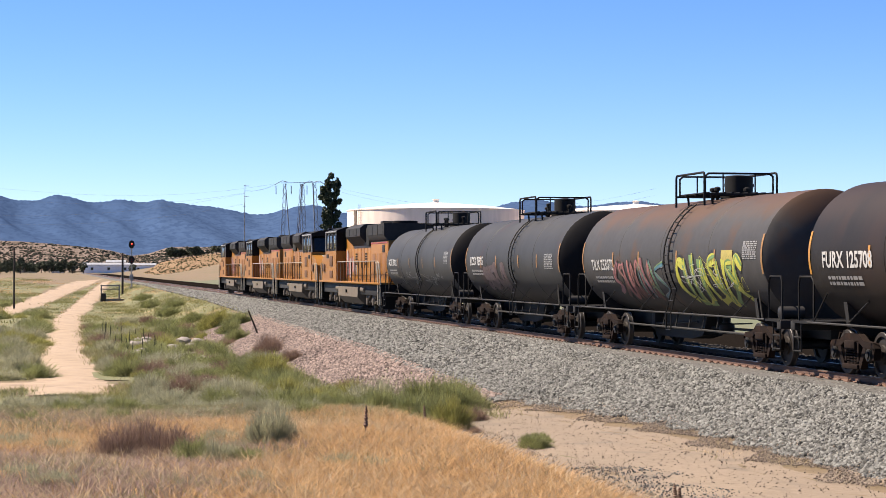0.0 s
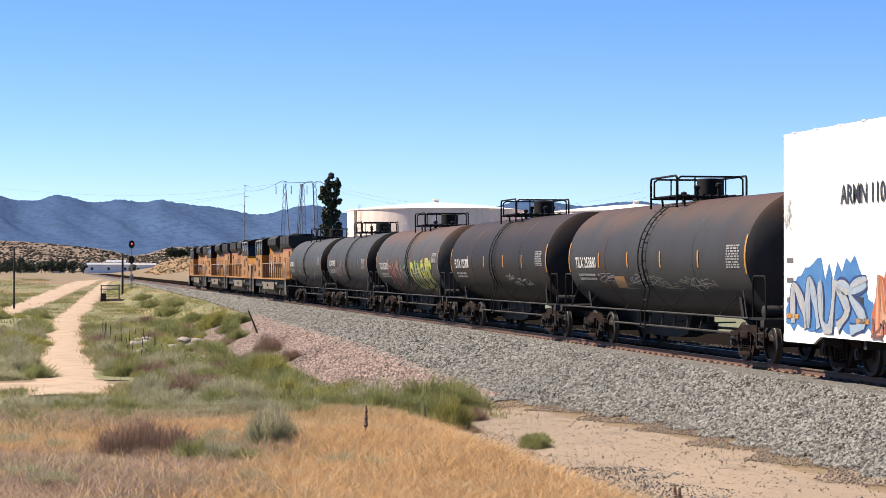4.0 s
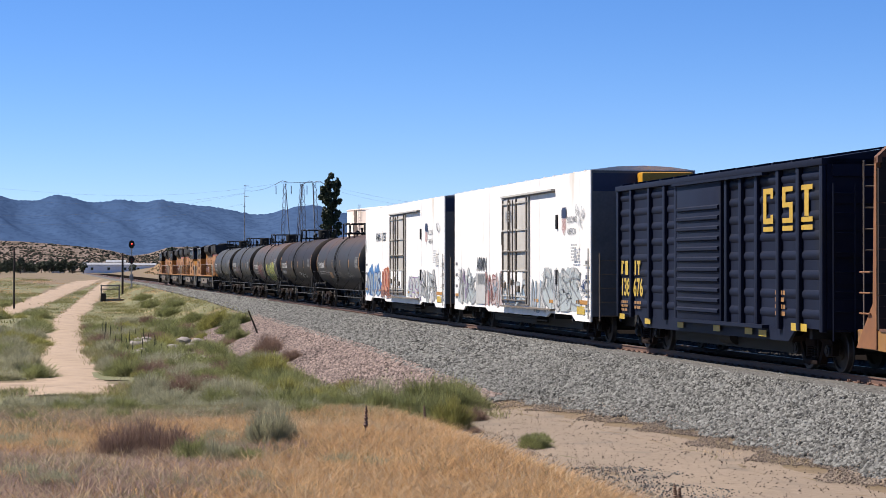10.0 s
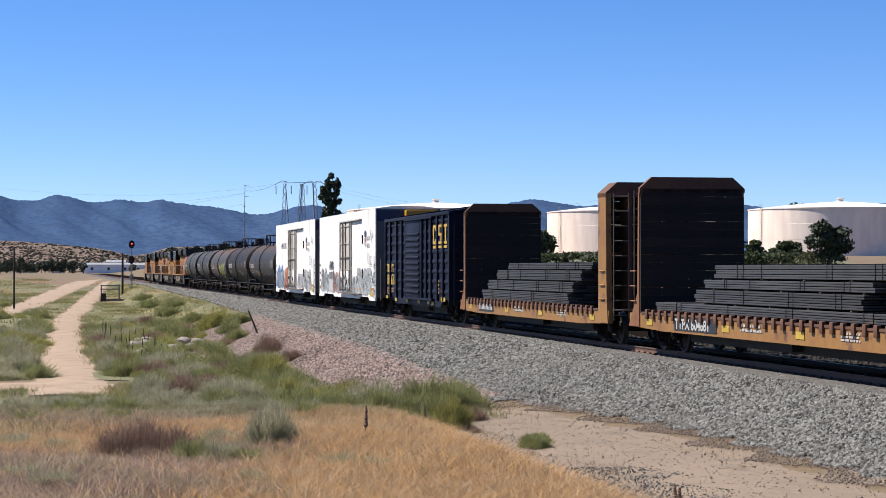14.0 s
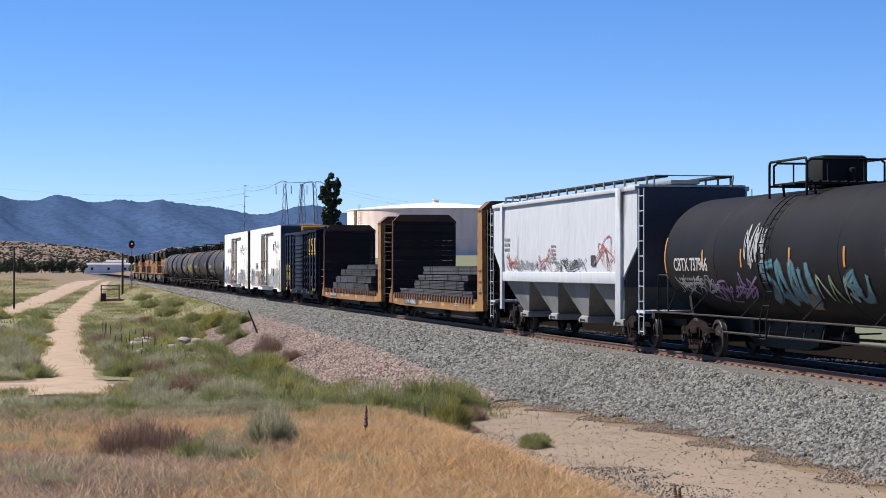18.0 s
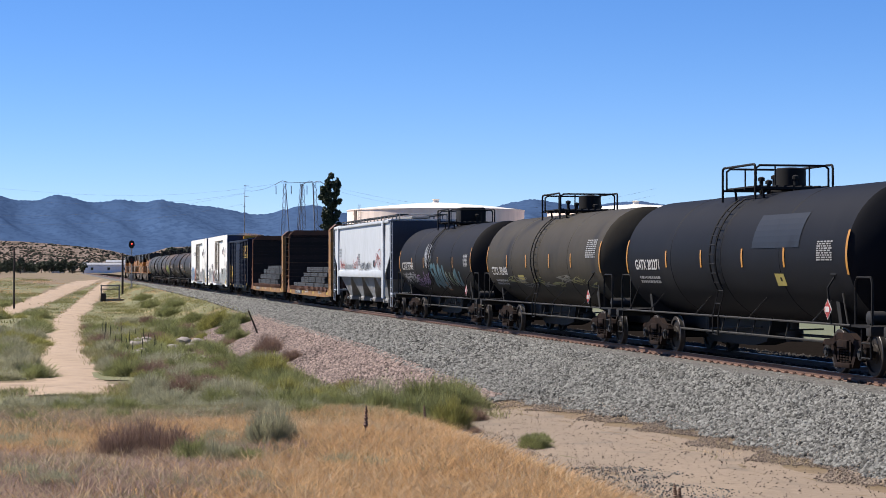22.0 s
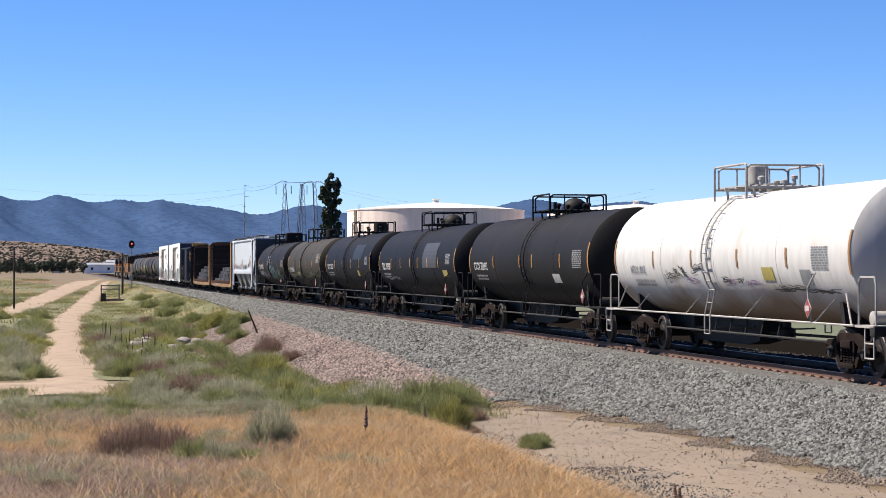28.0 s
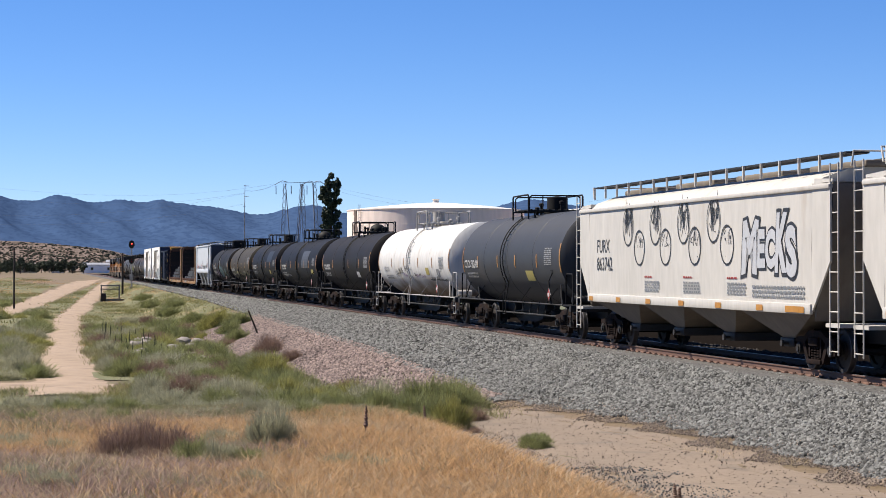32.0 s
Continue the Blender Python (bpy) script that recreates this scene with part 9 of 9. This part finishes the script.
# ---- shrubs and weeds ----
def shrub(seed, label, mat, stem_mat, n=2400, r=0.6, h=0.75, width=0.006, wild=0.3, size=0.02, leaves=900):
    """A broom-like shrub: a fan of fine upright twigs with a soft outline, and small leaves among them."""
    rng = np.random.default_rng(seed)
    t = thing("shrub", label, "shrub", "shrubs below the bank", pose(0, -300, gz(0, -300)))
    m = 34
    a, q = rng.uniform(0, 2 * np.pi, m), np.sqrt(rng.uniform(0, 1, m))
    hub = np.stack([np.cos(a) * q * r * 0.62, np.sin(a) * q * r * 0.62, 0 * a], 1)
    top = hub * 1.5 + np.stack([0 * a, 0 * a, h * rng.uniform(0.55, 1.0, m) * (1 - 0.45 * q ** 2)], 1)
    bm = bmesh.new()
    for p, o in zip(top[:20], hub[:20] * 0.5):
        rod(bm, o, o + (p - o) * 0.75, 0.008, 3, 0, 0.003, caps=False)
    part("woody_stem", bm, [stem_mat], t, "thin woody stems")
    # twigs fill a dome, each turned outward from the foot
    d = rng.normal(size=(n, 3))
    d[:, 2] = np.abs(d[:, 2])
    d /= np.linalg.norm(d, axis=1)[:, None]
    lump = 0.78 + 0.22 * np.sin(d[:, 0] * 5 + seed) * np.cos(d[:, 1] * 6 + 2 * seed) + 0.1 * rng.normal(size=n)
    base = d * (rng.uniform(0.05, 1, n) ** 0.5 * lump)[:, None] * [[r, r, h]] * 0.92
    way = d * [[0.7, 0.7, 0.5]] + [[0, 0, 0.55]] + rng.normal(size=(n, 3)) * wild
    tip = base + way * h * rng.uniform(0.1, 0.26, (n, 1))
    base[:, 2], tip[:, 2] = np.maximum(base[:, 2] - 0.03, 0), np.maximum(tip[:, 2], 0.03)
    side = np.cross(tip - base, rng.normal(size=(n, 3)))
    side /= np.linalg.norm(side, axis=1)[:, None] + 1e-9
    V = np.stack([base - side * width, base + side * width, tip], 1).reshape(-1, 3)
    raw("foliage", V, np.arange(3 * n).reshape(n, 3), mat, t)
    f = rng.integers(0, n, leaves)
    leaves_at("leaf_sprays", base[f] + (tip[f] - base[f]) * rng.uniform(0.4, 1, (leaves, 1)), size, mat, t, "", rng, -0.4, 2.2)
    return t


M["bush_green"] = surf("bush_green", (0.44, 0.46, 0.2), (0.32, 0.36, 0.145), 0.5, 0.8, islands=0.4, thin=0.45)
M["bush_lime"] = surf("bush_lime", (0.54, 0.51, 0.17), (0.4, 0.41, 0.135), 0.5, 0.8, islands=0.4, thin=0.45)
M["bush_sage"] = surf("bush_sage", (0.62, 0.6, 0.4), (0.5, 0.5, 0.33), 0.5, 0.8, islands=0.35, thin=0.5)
M["bush_dry"] = surf("bush_dry", (0.46, 0.31, 0.24), (0.34, 0.22, 0.165), 0.5, 0.9, islands=0.4, thin=0.3)
kinds = [shrub(1, "bushy green broom shrub among dry weeds", M["bush_green"], M["bark"], 8000, 0.6, 0.75, 0.005, 0.3, 0.014, 1500), shrub(2, "grey-green sagebrush among weeds", M["bush_sage"], M["bark"], 6500, 0.6, 0.7, 0.005, 0.42, 0.016, 2000),
         shrub(3, "dry brown brush on stony ground", M["bush_dry"], M["bush_dry"], 5000, 0.6, 0.6, 0.0038, 0.55, 0.012, 800), shrub(4, "yellow-green broom shrub among dry weeds", M["bush_lime"], M["bark"], 7000, 0.6, 0.8, 0.005, 0.22, 0.012, 700)]


def plant(kind, x, y, s, hz=1.0, turn=0.0):
    o = copy_thing(kinds[kind], pose(x, y, gz(x, y) - 0.03, 0, 0, turn) @ Matrix.Diagonal((s, s, s * hz, 1)))
    o.matrix_basis = pose(x, y, gz(x, y) - 0.03, 0, 0, turn) @ Matrix.Diagonal((s, s, s * hz, 1))


rng = random.Random(77)
spots = [(0, -9.2, 43.8, 1.08, 0.95), (0, -9.0, 42.6, 0.94, 1.0), (3, -8.7, 42.2, 0.90, 1.1), (2, -7.9, 43.8, 0.72, 0.9), (0, -6.6, 50.5, 1.15, 0.8), (0, -8.5, 46.4, 1.37, 0.95), (0, -8.0, 45.6, 1.15, 1.0), (0, -7.4, 48.5, 1.37, 0.9), (0, -9.5, 46.9, 1.01, 0.85),
         (0, -10.6, 44.5, 0.94, 0.7), (0, -11.0, 46.5, 1.01, 0.7), (0, -10.4, 49.5, 1.15, 0.7), (0, -9.8, 53, 1.22, 0.7), (0, -9.5, 57.5, 1.37, 0.75), (0, -9.0, 64.3, 1.44, 0.7), (0, -9.2, 68.8, 1.51, 0.75), (0, -9.9, 69.1, 1.30, 0.7), (3, -9.9, 64, 1.08, 0.6), (3, -10.4, 66, 1.15, 0.6),
         (0, -9.6, 78.8, 1.58, 0.7), (0, -8.5, 78.5, 1.58, 0.7), (0, -8.6, 71.4, 1.44, 0.7), (0, -9.5, 86.6, 1.58, 0.65), (0, -8.3, 87.5, 1.44, 0.65), (0, -7.1, 108.0, 1.44, 0.75), (0, -6.9, 114.5, 1.51, 0.8), (3, -6.5, 125.0, 1.87, 0.75), (0, -5.9, 118.5, 1.51, 0.8), (3, -7.2, 124.8, 1.73, 0.7),
         (0, -7.0, 140.3, 1.87, 0.6), (0, -7.3, 163.5, 2.16, 0.6), (0, -7.1, 193.0, 2.30, 0.55), (0, -6.1, 175.4, 2.16, 0.55), (0, -8.7, 122.8, 1.58, 0.7), (0, -9.0, 105.5, 1.44, 0.7), (0, -10.2, 101.6, 1.44, 0.7), (0, -6.4, 223.8, 2.45, 0.5), (0, -11.8, 92.8, 1.30, 0.7), (0, -7.9, 82.8, 1.30, 0.7), (0, -9.0, 59.9, 1.15, 0.7),
         (1, -13.6, 66.0, 1.22, 0.9), (1, -14.1, 60.3, 1.30, 0.9), (1, -13.9, 64.8, 1.08, 1.2), (1, -13.6, 57.6, 1.30, 0.8), (1, -13.2, 52, 1.22, 0.7), (1, -12.5, 50, 1.22, 0.7), (1, -11.6, 59.2, 1.51, 0.8), (1, -11.6, 63.3, 1.58, 0.7), (1, -12.1, 65.6, 1.37, 0.7), (1, -14.4, 87.0, 1.15, 0.8), (1, -14.6, 84.9, 1.01, 0.7),
         (1, -18.3, 94.6, 1.58, 0.8), (1, -17.8, 88.2, 1.44, 0.8), (1, -18.7, 107.7, 1.73, 0.8), (1, -12.7, 123.2, 1.73, 0.7), (1, -10.9, 156.8, 1.73, 0.6), (1, -12.9, 83.7, 1.30, 0.8), (1, -12.7, 72.1, 1.37, 0.8), (1, -18.1, 83.3, 1.37, 0.8), (1, -10.7, 58.3, 1.37, 0.7), (1, -16.5, 46, 0.94, 0.7), (1, -17.6, 45, 0.94, 0.7), (1, -17.2, 48, 1.01, 0.8), (1, -15.5, 49, 1.01, 0.7),
         (1, -17.9, 60, 1.15, 0.7), (1, -16.6, 62, 1.08, 0.6), (1, -15.4, 60, 1.01, 0.7), (2, -7.3, 90.5, 1.44, 1.1), (2, -7.1, 92.5, 1.37, 1.2), (2, -7.2, 82.6, 1.08, 0.9), (2, -9.0, 161.9, 1.73, 0.7), (2, -8.8, 148.9, 1.58, 0.7), (2, -11.4, 73.1, 1.15, 0.7), (2, -12.2, 71.5, 1.01, 0.7), (2, -13.9, 92.5, 1.15, 0.7), (2, -11.1, 124.5, 1.30, 0.6),
         (2, -8.3, 129.0, 1.58, 0.8), (2, -7.8, 106.0, 1.15, 0.8), (2, -7.3, 66.5, 0.94, 0.7), (2, -12.0, 81.2, 1.15, 0.7), (2, -10.2, 126.0, 1.30, 0.7),
         (2, -16.0, 31.4, 0.90, 1.25), (2, -15.6, 31.9, 1.00, 1.3), (2, -15.2, 31.4, 1.00, 1.1), (2, -14.9, 32.2, 0.90, 0.7), (2, -15.7, 30.3, 0.80, 0.7), (0, -14.95, 30.4, 0.75, 0.85), (1, -14.6, 30.3, 0.75, 0.85), (0, -14.2, 30.2, 0.65, 0.7), (1, -13.9, 29.6, 0.60, 0.5), (1, -13.6, 32.6, 0.85, 1.25), (1, -13.4, 33.4, 0.80, 1.2), (1, -17.6, 34.5, 0.90, 0.6), (1, -17.0, 26.5, 0.80, 0.5), (1, -17.4, 27.5, 0.80, 0.5),
         (0, -8.05, 37.5, 0.70, 0.6), (0, -7.75, 38.4, 0.60, 0.6), (1, -9.4, 40.0, 0.50, 0.6), (2, -8.4, 41.2, 0.36, 0.8)]
brush = []
for k in range(300):
    y = 50 + 100 * (k / 300) ** 1.2 + rng.uniform(-2, 2)
    x = rng.uniform(-14.0, -8.0)
    if hollow(np.array([x]), np.array([y]))[0] and not (66 < y < 79 and x < -13.8):
        (brush if y > 86 else spots).append((rng.choice((0, 0, 0, 3, 1, 1, 2)), x, y, rng.choice((0.5, 0.7, 0.9, 1.3, 1.7)) * rng.uniform(0.85, 1.15), rng.uniform(0.45, 0.8)))
for k in range(44):
    spots.append((rng.choice((0, 1, 1, 1)), rng.uniform(-17.5, -10.2), rng.uniform(40, 52), rng.uniform(0.5, 1.1), rng.uniform(0.5, 0.8)))
for k in range(30):
    spots.append((rng.choice((2, 2, 1)), rng.uniform(-17.6, -12.3), rng.uniform(24.5, 36), rng.uniform(0.35, 0.75), rng.uniform(0.4, 0.7)))
for k in range(150):
    y, x = rng.uniform(75, 260), rng.uniform(-24, -17.0)
    if hollow(np.array([x]), np.array([y]))[0]:
        brush.append((rng.choice((0, 0, 1, 3)), x, y, rng.uniform(0.8, 2.0), rng.uniform(0.4, 0.7)))
for k, x, y, s, hz in spots:
    plant(k, x, y, s, hz, rng.uniform(0, 360))
# brush too far off to pick apart: one joined mass for each kind of shrub
for k, name in enumerate(("green_brush", "sage_brush", "dry_brush", "lime_brush")):
    me = next(c for c in kinds[k].children if c.name.startswith("foliage")).data
    co = np.empty(len(me.vertices) * 3, np.float32)
    me.vertices.foreach_get("co", co)
    tri = co.reshape(-1, 3, 3)[::4]
    mid_ = tri.mean(1, keepdims=True)
    tri = mid_ + (tri - mid_) * [[[1.7, 1.7, 1.4]]]
    V = [tri * [[[q, q, q * hz]]] * [[[1, -1 if i % 2 else 1, 1]]] + [[[x, y, gz(x, y) - 0.03]]] for i, (kk, x, y, q, hz) in enumerate(brush) if kk == k]
    V = np.concatenate(V).reshape(-1, 3)
    tagged(raw(name, V, np.arange(len(V)).reshape(-1, 3), me.materials[0]), ("green brush scattered below the line", "grey-green sage scattered below the line", "dry brown brush scattered below the line", "yellow-green brush scattered below the line")[k], "shrubs", kind="stuff")
for o in kinds:
    for c in (*o.children_recursive, o):
        bpy.data.objects.remove(c)


M["stalk_green"] = surf("stalk_green", (0.075, 0.085, 0.045), (0.05, 0.055, 0.03), 0.3, 0.9)


def stalk(x, y, h, mat, seed, fat=1.0):
    r = random.Random(seed)
    t = thing("weed_stalk", "dark dried weed stalk with seed heads", "weed", "dried weed stalks", pose(x, y, gz(x, y), r.uniform(-5, 5), r.uniform(-5, 5)))
    bm = bmesh.new()
    rod(bm, (0, 0, -0.05), (0, 0, h), 0.012, 5, 0, 0.007)
    part("stem", bm, [mat], t)
    bm = bmesh.new()
    lathe(bm, [(h * (0.42 + 0.58 * k / 16), (0.02 + 0.03 * ((k * 7) % 5) / 4) * fat * (1 - 0.5 * k / 16)) for k in range(17)], 7, 0, "z")
    part("seed_head", bm, [mat], t)


for k in range(30):
    stalk(rng.uniform(-13.6, -11.2), rng.uniform(92, 140), rng.uniform(0.5, 1.1), M["stalk_green"], k, 0.85)
stalk(-8.3, 27.9, 0.32, M["bush_dry"], 91)
stalk(-8.22, 28.0, 0.26, M["bush_dry"], 92)
stalk(-11.9, 33.4, 0.62, M["bush_dry"], 93)
stalk(-9.6, 40.3, 0.55, M["bush_dry"], 94)


def rock(x, y, r, mat, seed, label):
    rg = random.Random(seed)
    bm = bmesh.new()
    bmesh.ops.create_icosphere(bm, subdivisions=2, radius=r)
    for v in bm.verts:
        v.co = v.co * (1 + 0.28 * noise.noise(v.co * 2.1 / r + Vector((seed, 0, 0)))) 
        v.co.z *= 0.62
    o = part("rock", bm, [mat], None, "", pose(x, y, gz(x, y) + r * 0.22, rg.uniform(-10, 10), 0, rg.uniform(0, 360)))
    tagged(o, label, "rock", "loose rocks")


M["pale_rock"] = surf("pale_rock", (0.42, 0.37, 0.335), (0.33, 0.29, 0.26), 0.3, 0.9, bump=0.6, fine=9)
M["dark_rock"] = surf("dark_rock", (0.2, 0.13, 0.09), (0.14, 0.09, 0.065), 0.3, 0.9, bump=0.6, fine=9)
for k, (x, y, r) in enumerate(((-11.8, 118, 0.5), (-11.2, 120, 0.45), (-12.2, 113, 0.5), (-11.5, 114, 0.55), (-10.9, 112, 0.4), (-8.9, 108, 0.45), (-9.4, 110, 0.4), (-12.5, 66, 0.3), (-12.1, 66.6, 0.35), (-11.6, 66.2, 0.28), (-12.9, 67.2, 0.25), (-10.2, 96, 0.4), (-12.4, 100, 0.5), (-11.8, 101, 0.35), (-11.0, 90, 0.4), (-10.4, 89, 0.5), (-9.7, 88.5, 0.35), (-12.9, 84, 0.35), (-11.9, 78, 0.4), (-10.9, 72, 0.3), (-10.6, 60, 0.3), (-11.2, 60.6, 0.22), (-9.2, 118, 0.5), (-8.6, 116, 0.4), (-9.9, 105, 0.45), (-10.6, 106, 0.5))):
    rock(x, y, r, M["pale_rock"], k, "pale weathered rock among weeds")
rock(-14.6, 71.5, 0.16, M["dark_rock"], 40, "dark brown rock on the sandy track")
rock(-14.4, 71.7, 0.12, M["dark_rock"], 41, "dark brown rock on the sandy track")


# ---- movement ----
SPEED, GAIN = 9.775, 0.01184


def motions():
    """The train rolls away along the line."""
    for car, mid in CARS:
        rows = []
        for k in range(17):
            t = k * 2.0
            s = mid + SPEED * (t - 16) + GAIN * (t - 16) ** 2
            rows.append((t, pose(line_x(s), s, 0, 0, 0, -math.degrees(line_turn(s)))))
        walk(car, rows)
    # wheels: one turn in 2.87 m; axles at the same place on their truck share one set of keys
    keyed = {}
    for ob, a in AXLES:
        if a in keyed:
            data = ob.animation_data_create()
            data.action, data.action_slot = keyed[a].animation_data.action, keyed[a].animation_data.action_slot
            ob.rotation_mode = "QUATERNION"
            continue
        rows = []
        for k in range(481):
            t = k / 15
            s = SPEED * (t - 16) + GAIN * (t - 16) ** 2
            rows.append((t, pose(0, a, 0.457, math.degrees(-s / 0.457))))
        walk(ob, rows)
        keyed[a] = ob


motions()
